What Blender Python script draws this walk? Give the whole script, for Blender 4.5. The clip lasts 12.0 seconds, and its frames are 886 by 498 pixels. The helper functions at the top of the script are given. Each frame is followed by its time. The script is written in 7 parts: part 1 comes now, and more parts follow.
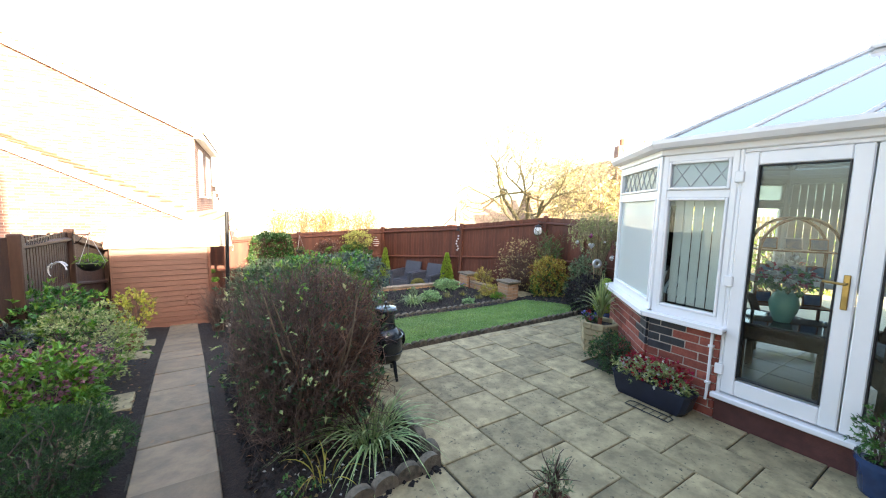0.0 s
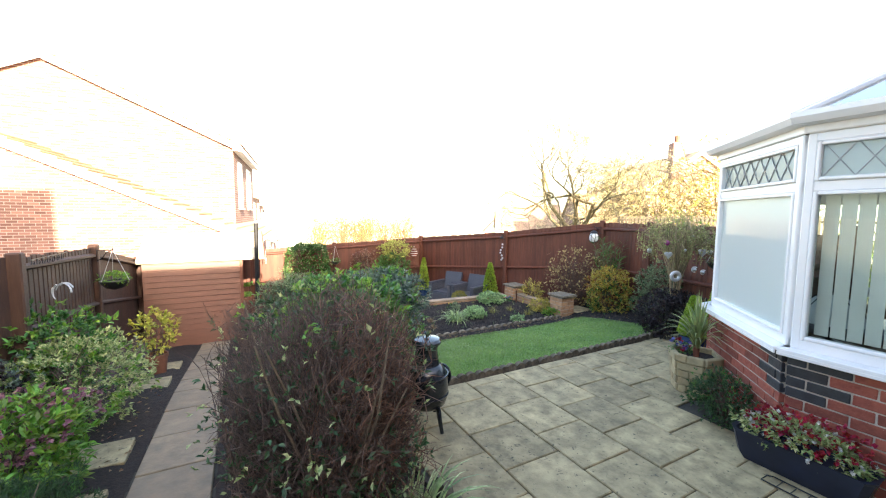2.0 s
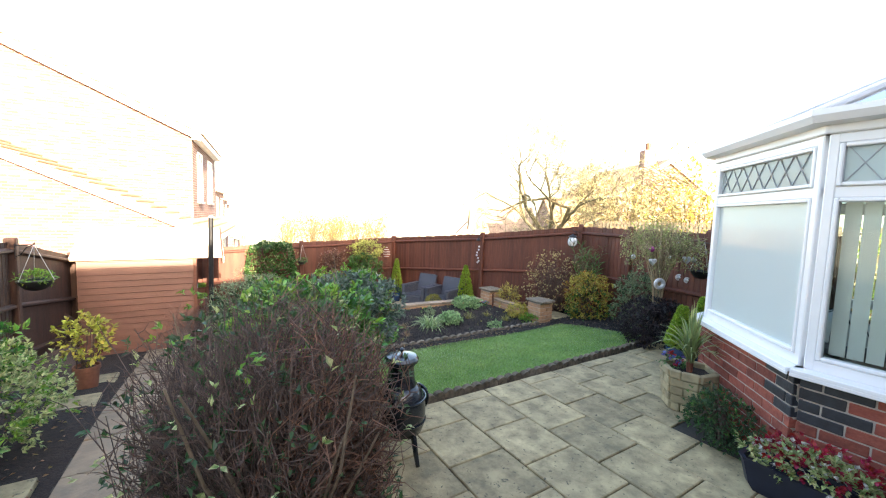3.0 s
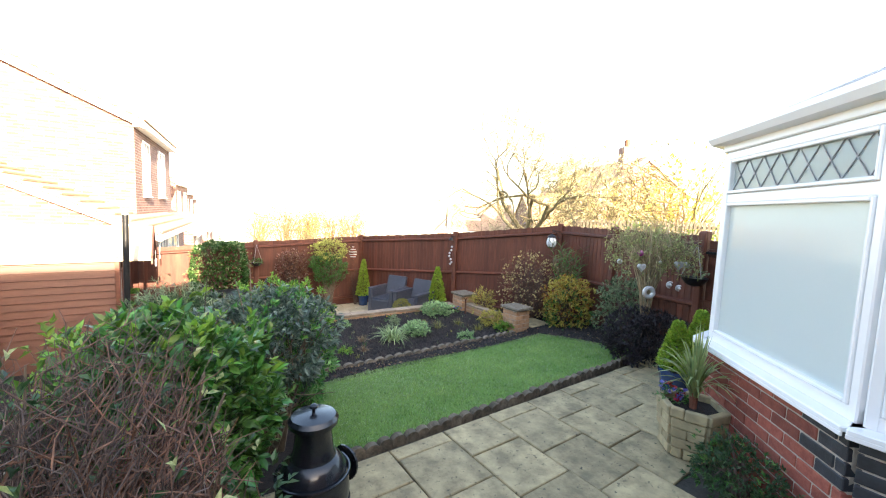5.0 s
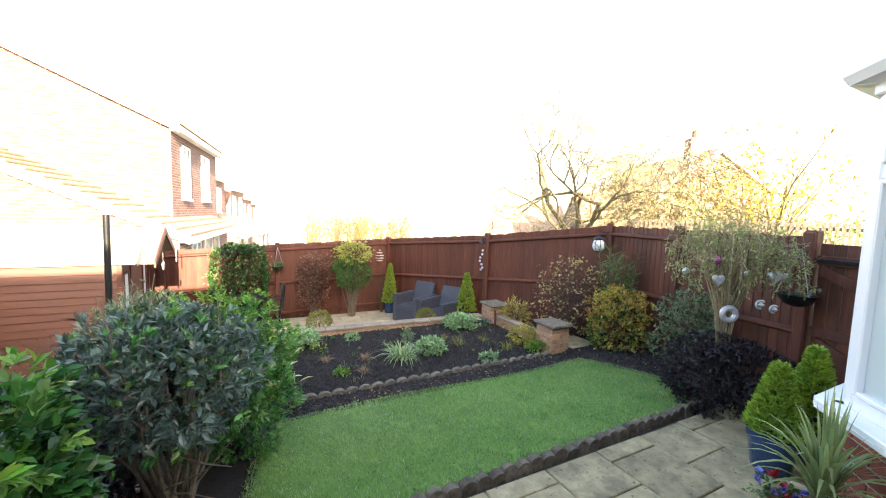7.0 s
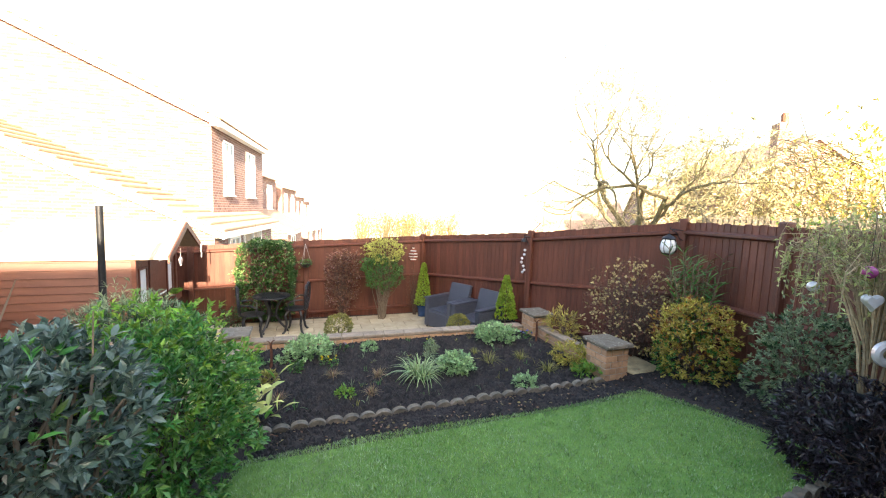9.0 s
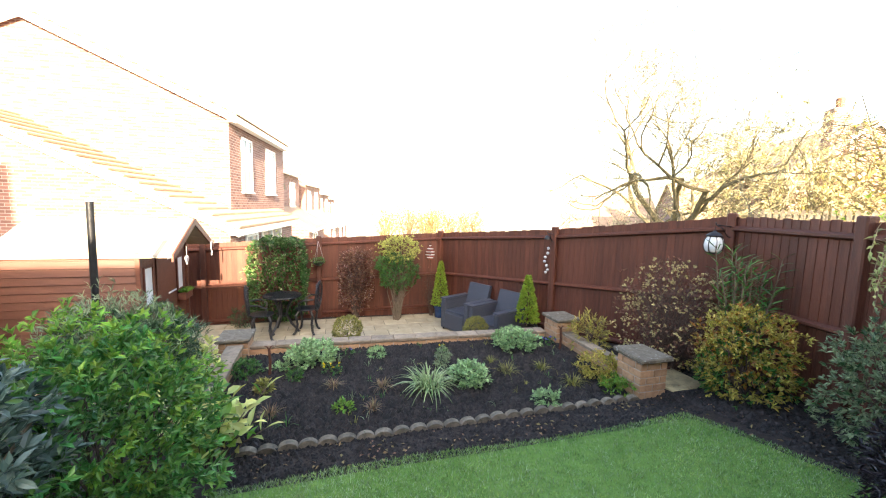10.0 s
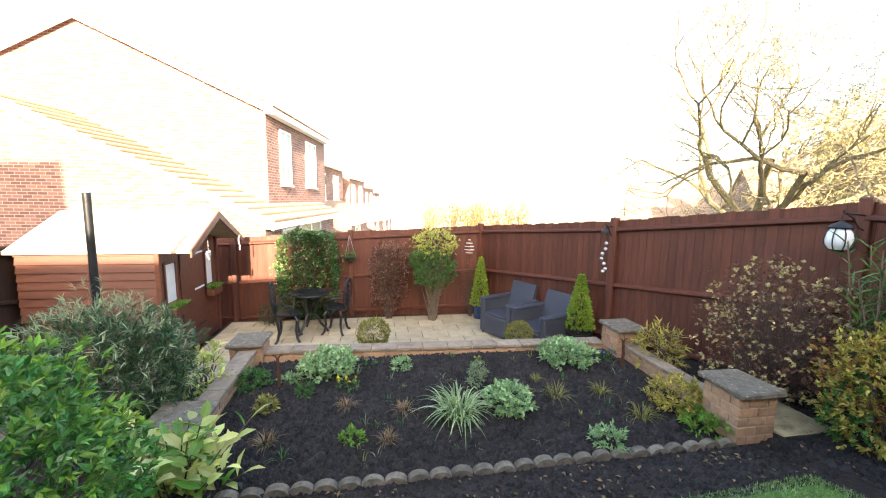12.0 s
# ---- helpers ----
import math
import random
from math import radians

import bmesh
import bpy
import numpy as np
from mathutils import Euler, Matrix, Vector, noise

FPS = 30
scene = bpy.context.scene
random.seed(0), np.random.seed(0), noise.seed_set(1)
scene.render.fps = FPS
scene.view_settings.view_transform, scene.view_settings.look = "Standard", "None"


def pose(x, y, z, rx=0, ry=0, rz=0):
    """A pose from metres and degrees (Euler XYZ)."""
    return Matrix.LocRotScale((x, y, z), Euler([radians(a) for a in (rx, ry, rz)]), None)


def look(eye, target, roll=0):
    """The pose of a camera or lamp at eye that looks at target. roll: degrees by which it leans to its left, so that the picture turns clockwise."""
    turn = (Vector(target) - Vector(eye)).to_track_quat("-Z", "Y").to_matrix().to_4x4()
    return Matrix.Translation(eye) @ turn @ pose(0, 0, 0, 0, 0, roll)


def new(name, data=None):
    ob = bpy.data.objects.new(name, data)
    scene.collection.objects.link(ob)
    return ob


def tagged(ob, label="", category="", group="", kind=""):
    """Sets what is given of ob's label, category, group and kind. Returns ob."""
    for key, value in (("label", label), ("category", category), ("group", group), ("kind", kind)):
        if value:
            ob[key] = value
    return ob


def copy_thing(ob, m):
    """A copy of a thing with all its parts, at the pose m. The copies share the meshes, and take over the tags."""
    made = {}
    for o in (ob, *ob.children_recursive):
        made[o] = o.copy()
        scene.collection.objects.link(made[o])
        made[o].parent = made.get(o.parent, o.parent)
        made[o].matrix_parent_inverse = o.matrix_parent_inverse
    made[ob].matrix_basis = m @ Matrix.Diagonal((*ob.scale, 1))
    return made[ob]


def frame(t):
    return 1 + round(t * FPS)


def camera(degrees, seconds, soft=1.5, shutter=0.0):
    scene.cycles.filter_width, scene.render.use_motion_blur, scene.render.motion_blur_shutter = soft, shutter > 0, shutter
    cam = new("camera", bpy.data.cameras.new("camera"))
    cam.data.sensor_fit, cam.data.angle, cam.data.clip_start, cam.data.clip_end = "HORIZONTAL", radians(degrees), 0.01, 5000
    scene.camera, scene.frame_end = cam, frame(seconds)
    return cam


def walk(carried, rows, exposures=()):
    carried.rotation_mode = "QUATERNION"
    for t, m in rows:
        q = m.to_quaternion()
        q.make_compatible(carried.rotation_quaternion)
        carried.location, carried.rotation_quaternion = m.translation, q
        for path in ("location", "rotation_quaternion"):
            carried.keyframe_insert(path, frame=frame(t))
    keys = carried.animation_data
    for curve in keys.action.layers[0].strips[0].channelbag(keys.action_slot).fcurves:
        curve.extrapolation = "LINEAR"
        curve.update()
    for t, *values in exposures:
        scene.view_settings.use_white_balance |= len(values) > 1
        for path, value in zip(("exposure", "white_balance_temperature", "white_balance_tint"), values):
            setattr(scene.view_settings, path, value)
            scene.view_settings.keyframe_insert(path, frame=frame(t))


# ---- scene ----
cam = camera(97.8, 12.0, soft=1.1)
PATH = [
    (0, (0.065, -0.015, 1.732), (0.053, 1.974, 1.52), 1.7),
    (0.5, (-0.009, 0.16, 1.734), (-0.058, 2.15, 1.534), 1.5),
    (1, (-0.065, 0.344, 1.716), (-0.163, 2.335, 1.545), 1.2),
    (1.5, (-0.063, 0.567, 1.717), (-0.236, 2.552, 1.549), 0.6),
    (2, (-0.078, 0.783, 1.715), (-0.284, 2.764, 1.537), 0.4),
    (2.5, (-0.124, 0.977, 1.692), (-0.266, 2.965, 1.523), 1.1),
    (3, (-0.174, 1.189, 1.699), (-0.237, 3.18, 1.527), 1.9),
    (3.2, (-0.194, 1.284, 1.707), (-0.215, 3.276, 1.526), 2.3),
    (4.8, (0.015, 1.879, 1.737), (0.074, 3.87, 1.551), 2.4),
    (5, (0.048, 1.976, 1.728), (0.087, 3.967, 1.542), 2.2),
    (5.5, (0.145, 2.22, 1.714), (0.127, 4.211, 1.53), 1.9),
    (6, (0.27, 2.467, 1.699), (0.185, 4.457, 1.513), 1.9),
    (6.5, (0.425, 2.714, 1.69), (0.261, 4.699, 1.503), 1.7),
    (7, (0.512, 2.941, 1.669), (0.286, 4.92, 1.49), 1.7),
    (7.2, (0.529, 3.033, 1.662), (0.268, 5.009, 1.492), 2.7),
    (8.8, (0.663, 3.765, 1.631), (0.195, 5.699, 1.429), 1.9),
    (9, (0.664, 3.845, 1.611), (0.184, 5.777, 1.414), 1.8),
    (9.5, (0.676, 4.074, 1.598), (0.15, 5.993, 1.392), 1.9),
    (10, (0.687, 4.32, 1.587), (0.086, 6.216, 1.371), 1.5),
    (10.5, (0.672, 4.516, 1.57), (0.006, 6.389, 1.349), 1.2),
    (11, (0.672, 4.754, 1.556), (-0.076, 6.593, 1.316), 0.8),
    (11.5, (0.645, 4.907, 1.536), (-0.166, 6.718, 1.289), 0.7),
    (12, (0.561, 5.066, 1.534), (-0.257, 6.873, 1.278), 0.8),
]
walk(cam, [(t, look(eye, target, roll)) for t, eye, target, roll in PATH], [(0, 2.9, 7150, 12), (12, 2.9, 7150, 12)])

# the world, the sun and the exposure are set here
SUN_EL, SUN_UV = 18.0, 90.0   # elevation; heading in which the light travels, in the garden's own frame
GA = math.radians(34)
CG, SG = math.cos(GA), math.sin(GA)
G = Matrix.Rotation(GA, 4, "Z")


def xy(u, v):
    """Garden frame (u along the lawn, v down the garden) to world."""
    return u * CG - v * SG, u * SG + v * CG


world = bpy.data.worlds.new("world")
scene.world = world
world.use_nodes = True
wn = world.node_tree.nodes
sky = wn.new("ShaderNodeTexSky")
sky.sky_type, sky.sun_disc = "NISHITA", False
sky.sun_elevation = radians(SUN_EL)
travel = radians(SUN_UV) + GA
sky.sun_rotation = math.atan2(-math.cos(travel), -math.sin(travel))
sky.air_density, sky.dust_density, sky.ozone_density = 1.0, 3.0, 1.0
# the haze keeps the sky as bright at the horizon as just above it
coord, split, floor_z, join = (wn.new(k) for k in ("ShaderNodeTexCoord", "ShaderNodeSeparateXYZ", "ShaderNodeMath", "ShaderNodeCombineXYZ"))
floor_z.operation = "MAXIMUM"
floor_z.inputs[1].default_value = 0.06
for a_, b_ in ((coord.outputs["Generated"], split.inputs[0]), (split.outputs[0], join.inputs[0]), (split.outputs[1], join.inputs[1]), (split.outputs[2], floor_z.inputs[0]), (floor_z.outputs[0], join.inputs[2]), (join.outputs[0], sky.inputs[0])):
    world.node_tree.links.new(a_, b_)
wn["Background"].inputs["Strength"].default_value = 0.15
world.node_tree.links.new(sky.outputs[0], wn["Background"].inputs["Color"])

sun = new("sun", bpy.data.lights.new("sun", "SUN"))
sun.data.energy, sun.data.angle, sun.data.color = 5.0, radians(0.6), (1.0, 0.86, 0.66)
ce = math.cos(radians(SUN_EL))
sun.matrix_world = look((0, 0, 0), (math.cos(travel) * ce, math.sin(travel) * ce, -math.sin(radians(SUN_EL))))


# ---------------------------------------------------------------- materials
def mat(name, base, dark=None, scale=8.0, rough=0.8, bump=0.2, bscale=60.0, metal=0.0, rand=0.0, island=0.0,
        spots=None, sscale=25.0, samount=0.5, stretch=(1, 1, 1), trans=0.0, big=1.2, hue=0.0, spec=0.5, coat=0.0, dist=0.01):
    """A procedural surface: two noises between two colours, spots, relief, and variation by object or by island."""
    m = bpy.data.materials.new(name)
    m.use_nodes = True
    nt = m.node_tree
    n, l = nt.nodes, nt.links.new
    b = n["Principled BSDF"]
    tc = n.new("ShaderNodeTexCoord")
    mp = n.new("ShaderNodeMapping")
    mp.inputs["Scale"].default_value = stretch
    l(tc.outputs["Object"], mp.inputs["Vector"])
    info = n.new("ShaderNodeObjectInfo")
    geo = n.new("ShaderNodeNewGeometry")
    shift = n.new("ShaderNodeVectorMath")
    shift.operation = "MULTIPLY_ADD"
    l(info.outputs["Random"], shift.inputs[0])
    shift.inputs[1].default_value = (37.0, 23.0, 11.0)
    l(mp.outputs[0], shift.inputs[2])

    def noise_of(s, detail=4):
        t = n.new("ShaderNodeTexNoise")
        t.inputs["Scale"].default_value, t.inputs["Detail"].default_value = s, detail
        t.inputs["Roughness"].default_value = 0.62
        l(shift.outputs[0], t.inputs["Vector"])
        return t.outputs["Fac"]

    def mix(f, a, c, kind="MIX"):
        x = n.new("ShaderNodeMix")
        x.data_type, x.blend_type = "RGBA", kind
        for s, val in ((x.inputs[0], f), (x.inputs[6], a), (x.inputs[7], c)):
            if isinstance(val, (tuple, list)):
                s.default_value = (*val, 1)
            elif isinstance(val, float):
                s.default_value = val
            else:
                l(val, s)
        return x.outputs[2]

    def ramp(f, lo, hi):
        r = n.new("ShaderNodeMapRange")
        r.inputs[1].default_value, r.inputs[2].default_value = lo, hi
        l(f, r.inputs[0])
        return r.outputs[0]

    dark = dark or tuple(c * 0.6 for c in base)
    c = mix(ramp(noise_of(scale), 0.35, 0.65), dark, base)
    c = mix(ramp(noise_of(big, 2), 0.3, 0.7), c, mix(0.5, c, dark))
    if spots:
        c = mix(ramp(noise_of(sscale, 6), 0.72 - 0.25 * samount, 0.78 - 0.2 * samount), c, spots)
    if rand or island or hue:
        src = geo.outputs["Random Per Island"] if island else info.outputs["Random"]
        hsv = n.new("ShaderNodeHueSaturation")
        r = n.new("ShaderNodeMapRange")
        k = island or rand
        r.inputs[3].default_value, r.inputs[4].default_value = 1 - k, 1 + k
        l(src, r.inputs[0])
        l(r.outputs[0], hsv.inputs["Value"])
        if hue:
            w = n.new("ShaderNodeTexWhiteNoise")
            w.noise_dimensions = "1D"
            l(src, w.inputs["W"])
            r2 = n.new("ShaderNodeMapRange")
            r2.inputs[3].default_value, r2.inputs[4].default_value = 0.5 - hue, 0.5 + hue
            l(w.outputs["Value"], r2.inputs[0])
            l(r2.outputs[0], hsv.inputs["Hue"])
        l(c, hsv.inputs["Color"])
        c = hsv.outputs[0]
    l(c, b.inputs["Base Color"])
    b.inputs["Roughness"].default_value = rough
    b.inputs["Metallic"].default_value = metal
    b.inputs["Specular IOR Level"].default_value = spec
    b.inputs["Coat Weight"].default_value = coat
    if bump:
        bp = n.new("ShaderNodeBump")
        bp.inputs["Strength"].default_value, bp.inputs["Distance"].default_value = bump, dist
        l(noise_of(bscale, 6), bp.inputs["Height"])
        l(bp.outputs[0], b.inputs["Normal"])
    if trans:
        tr = n.new("ShaderNodeBsdfTranslucent")
        l(c, tr.inputs["Color"])
        ms = n.new("ShaderNodeMixShader")
        ms.inputs[0].default_value = trans
        l(b.outputs[0], ms.inputs[1])
        l(tr.outputs[0], ms.inputs[2])
        l(ms.outputs[0], n["Material Output"].inputs[0])
    return m


def glass(name, tint=(0.93, 0.97, 0.96), rough=0.0, clear=0.85):
    """Thin pane: see-through with a Fresnel gloss on top."""
    m = bpy.data.materials.new(name)
    m.use_nodes = True
    n, l = m.node_tree.nodes, m.node_tree.links.new
    n.remove(n["Principled BSDF"])
    fr = n.new("ShaderNodeFresnel")
    fr.inputs[0].default_value = 1.5
    gl = n.new("ShaderNodeBsdfGlossy")
    gl.inputs["Roughness"].default_value = 0.02
    tr = n.new("ShaderNodeBsdfTransparent")
    tr.inputs[0].default_value = (*tint, 1)
    ms = n.new("ShaderNodeMixShader")
    l(fr.outputs[0], ms.inputs[0])
    src = tr.outputs[0]
    if clear < 1 and rough:
        df = n.new("ShaderNodeBsdfDiffuse")
        df.inputs[0].default_value = (0.86, 0.95, 0.94, 1)
        tl = n.new("ShaderNodeBsdfTranslucent")
        tl.inputs[0].default_value = (0.86, 0.95, 0.94, 1)
        m1 = n.new("ShaderNodeMixShader")
        m1.inputs[0].default_value = 0.4
        l(df.outputs[0], m1.inputs[1])
        l(tl.outputs[0], m1.inputs[2])
        m2 = n.new("ShaderNodeMixShader")
        m2.inputs[0].default_value = 1 - clear
        l(tr.outputs[0], m2.inputs[1])
        l(m1.outputs[0], m2.inputs[2])
        src = m2.outputs[0]
    l(src, ms.inputs[1])
    l(gl.outputs[0], ms.inputs[2])
    l(ms.outputs[0], n["Material Output"].inputs[0])
    return m


SOIL = mat("soil", (0.038, 0.025, 0.019), (0.012, 0.008, 0.007), 30, 0.95, 0.9, 70, dist=0.02)
LAND = mat("rough_ground", (0.50, 0.48, 0.36), (0.42, 0.41, 0.29), 0.6, 0.95, 0.3, 12)
TURF = mat("turf", (0.13, 0.25, 0.04), (0.08, 0.17, 0.025), 14, 0.9, 0.8, 90)
SLAB3 = mat("worn_path_stone", (0.29, 0.22, 0.14), (0.17, 0.135, 0.095), 6, 0.75, 0.5, 40, rand=0.18, spots=(0.30, 0.17, 0.09), sscale=9, samount=0.35, big=1.8)
LEAD = mat("grey_lead", (0.36, 0.37, 0.38), None, 10, 0.5, 0.0)
PLIN = mat("dark_red_plinth", (0.11, 0.035, 0.03), None, 8, 0.7, 0.3, 40)
SLAB = mat("paving_stone", (0.475, 0.385, 0.215), (0.20, 0.165, 0.092), 7, 0.78, 0.7, 34, rand=0.2, spots=(0.075, 0.07, 0.045), sscale=30, samount=0.48, big=2.3)
SLAB2 = mat("buff_paving_stone", (0.50, 0.43, 0.30), (0.36, 0.30, 0.20), 6, 0.75, 0.3, 40, rand=0.14, spots=(0.2, 0.16, 0.1), sscale=30, samount=0.25)
JOINT = mat("dark_joint", (0.06, 0.055, 0.045), None, 20, 0.95, 0.5, 60)
# a darker, less red brown than FENCE, for the bays on the path side
FENCED = mat("dark_fence_brown", (0.062, 0.028, 0.017), (0.035, 0.015, 0.010), 5, 0.65, 0.4, 30, rand=0.2, stretch=(5, 5, 0.6))
FENCE = mat("fence_stain", (0.138, 0.043, 0.024), (0.080, 0.023, 0.013), 5, 0.6, 0.45, 30, rand=0.2, stretch=(5, 5, 0.6))
SHEDW = mat("shed_stain", (0.165, 0.058, 0.034), (0.11, 0.037, 0.022), 4, 0.5, 0.35, 30, rand=0.1, stretch=(0.6, 5, 5))
FELT = mat("roofing_felt", (0.55, 0.45, 0.32), (0.40, 0.33, 0.24), 10, 0.9, 0.3, 90)
BRICK = mat("red_brick", (0.30, 0.085, 0.055), (0.20, 0.05, 0.035), 20, 0.85, 0.5, 70, rand=0.3, spots=(0.42, 0.32, 0.27), sscale=45, samount=0.1)
BRICKB = mat("blue_brick", (0.035, 0.04, 0.05), (0.02, 0.02, 0.025), 15, 0.5, 0.2, 60, rand=0.2)
BRICKY = mat("buff_brick", (0.50, 0.31, 0.18), (0.36, 0.21, 0.12), 20, 0.85, 0.5, 60, rand=0.16)
MORTAR = mat("mortar", (0.46, 0.40, 0.34), (0.34, 0.30, 0.26), 25, 0.95, 0.5, 90)
WALLB = None
COPING = mat("weathered_coping", (0.22, 0.185, 0.14), (0.10, 0.085, 0.06), 16, 0.9, 0.6, 50, spots=(0.36, 0.35, 0.30), sscale=30, samount=0.5)
PVC = mat("white_upvc", (0.80, 0.80, 0.81), (0.74, 0.75, 0.76), 2, 0.25, 0.0, rand=0.0)
WHITE = mat("white_paint", (0.8, 0.79, 0.76), (0.7, 0.69, 0.66), 5, 0.5, 0.1, 30)
IRON = mat("black_iron", (0.02, 0.022, 0.026), (0.012, 0.012, 0.014), 20, 0.38, 0.3, 80, metal=0.3)
CHIM = mat("black_enamel", (0.012, 0.016, 0.024), (0.008, 0.01, 0.014), 6, 0.22, 0.08, 30, coat=0.3)
RATTAN = mat("grey_rattan", (0.075, 0.084, 0.112), (0.032, 0.036, 0.05), 60, 0.42, 0.8, 120, stretch=(1, 1, 4), dist=0.006)
TILE = mat("roof_tile", (0.46, 0.31, 0.20), (0.36, 0.23, 0.15), 4, 0.85, 0.3, 20, rand=0.2)
CLEAR = glass("clear_glass")
FROST = glass("frosted_glass", rough=1, clear=0.12)
ROOFP = glass("roof_sheet", (0.80, 0.91, 0.94), rough=1, clear=0.55)


def leafmat(name, base, dark=None, island=0.45, hue=0.03, trans=0.26, rough=0.5, scale=9):
    return mat(name, base, dark or tuple(c * 0.6 for c in base), scale, rough, 0.0, island=island, hue=hue, trans=trans, big=3)


L_GREEN = leafmat("green_leaves", (0.10, 0.26, 0.045), (0.035, 0.11, 0.025), rough=0.28, island=0.5)
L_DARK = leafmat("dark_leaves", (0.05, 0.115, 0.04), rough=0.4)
L_BRIGHT = leafmat("bright_leaves", (0.19, 0.38, 0.05))
L_YELLOW = leafmat("yellow_leaves", (0.55, 0.47, 0.10), hue=0.03)
L_GOLD = leafmat("gold_leaves", (0.48, 0.27, 0.05), hue=0.05)
L_LIME = leafmat("lime_needles", (0.42, 0.58, 0.08), (0.26, 0.40, 0.06))
L_GREY = leafmat("grey_green_leaves", (0.27, 0.36, 0.20), island=0.45)
L_BLUE = leafmat("blue_grey_leaves", (0.17, 0.23, 0.19), (0.05, 0.09, 0.06), rough=0.28, island=0.5)
L_PURPLE = leafmat("purple_leaves", (0.030, 0.022, 0.028), rough=0.3, island=0.5)
L_CREAM = leafmat("cream_edged_leaves", (0.62, 0.60, 0.32), (0.13, 0.24, 0.06), hue=0.02, scale=45, island=0.3)
L_BROWN = leafmat("brown_leaves", (0.22, 0.10, 0.06))
L_DEAD = leafmat("fallen_leaves", (0.30, 0.20, 0.10), hue=0.04)
L_RED = leafmat("red_petals", (0.40, 0.02, 0.04), hue=0.02)
L_PINK = leafmat("dusky_pink_heads", (0.34, 0.15, 0.19))
L_YFLOWER = leafmat("yellow_petals", (0.75, 0.60, 0.03))
L_VFLOWER = leafmat("violet_petals", (0.16, 0.16, 0.55))
L_RUST = leafmat("rust_autumn_leaves", (0.36, 0.16, 0.05), hue=0.03)
L_BUFFY = leafmat("pale_buff_yellow_leaves", (0.66, 0.55, 0.26), hue=0.02)
L_WHITE = leafmat("white_petals", (0.7, 0.7, 0.65))
L_STRIPE = leafmat("striped_blades", (0.52, 0.58, 0.32), (0.16, 0.30, 0.09), hue=0.02, scale=25)
L_GRASS = leafmat("grass_blades", (0.33, 0.48, 0.14), (0.11, 0.25, 0.05), hue=0.03, scale=1.7, island=0.55)
L_DEW = leafmat("dewy_grass_blades", (0.42, 0.55, 0.33), hue=0.02, scale=2)
L_LAUREL = leafmat("laurel_leaves", (0.10, 0.20, 0.06), (0.035, 0.085, 0.025), hue=0.02, rough=0.25)
L_SAGE2 = leafmat("pale_edged_leaves", (0.42, 0.50, 0.24), (0.16, 0.26, 0.08), scale=45)
L_CHOI = leafmat("fresh_green_leaves", (0.17, 0.38, 0.09), (0.04, 0.15, 0.03), rough=0.33, island=0.5)
L_PALE = leafmat("pale_autumn_leaves", (0.62, 0.56, 0.30), (0.42, 0.40, 0.22), hue=0.03)
WALLTOP = mat("warm_coping", (0.33, 0.26, 0.19), (0.2, 0.155, 0.11), 14, 0.9, 0.5, 50, rand=0.15, spots=(0.12, 0.12, 0.08), sscale=25, samount=0.3)
DARKPOT = mat("slate_glazed_pot", (0.02, 0.03, 0.045), (0.01, 0.015, 0.02), 6, 0.3, 0.05, 20)
TWIG = mat("twigs", (0.15, 0.10, 0.08), (0.06, 0.04, 0.033), 30, 0.8, 0.0, island=0.4)
TWIGR = mat("red_brown_twigs", (0.23, 0.115, 0.07), (0.09, 0.045, 0.03), 30, 0.7, 0.0, island=0.45)
TWIGL = mat("pale_twigs", (0.40, 0.32, 0.20), (0.22, 0.17, 0.10), 30, 0.8, 0.0, island=0.4)
BARK = mat("bark", (0.22, 0.17, 0.12), (0.12, 0.09, 0.06), 20, 0.9, 0.6, 40)


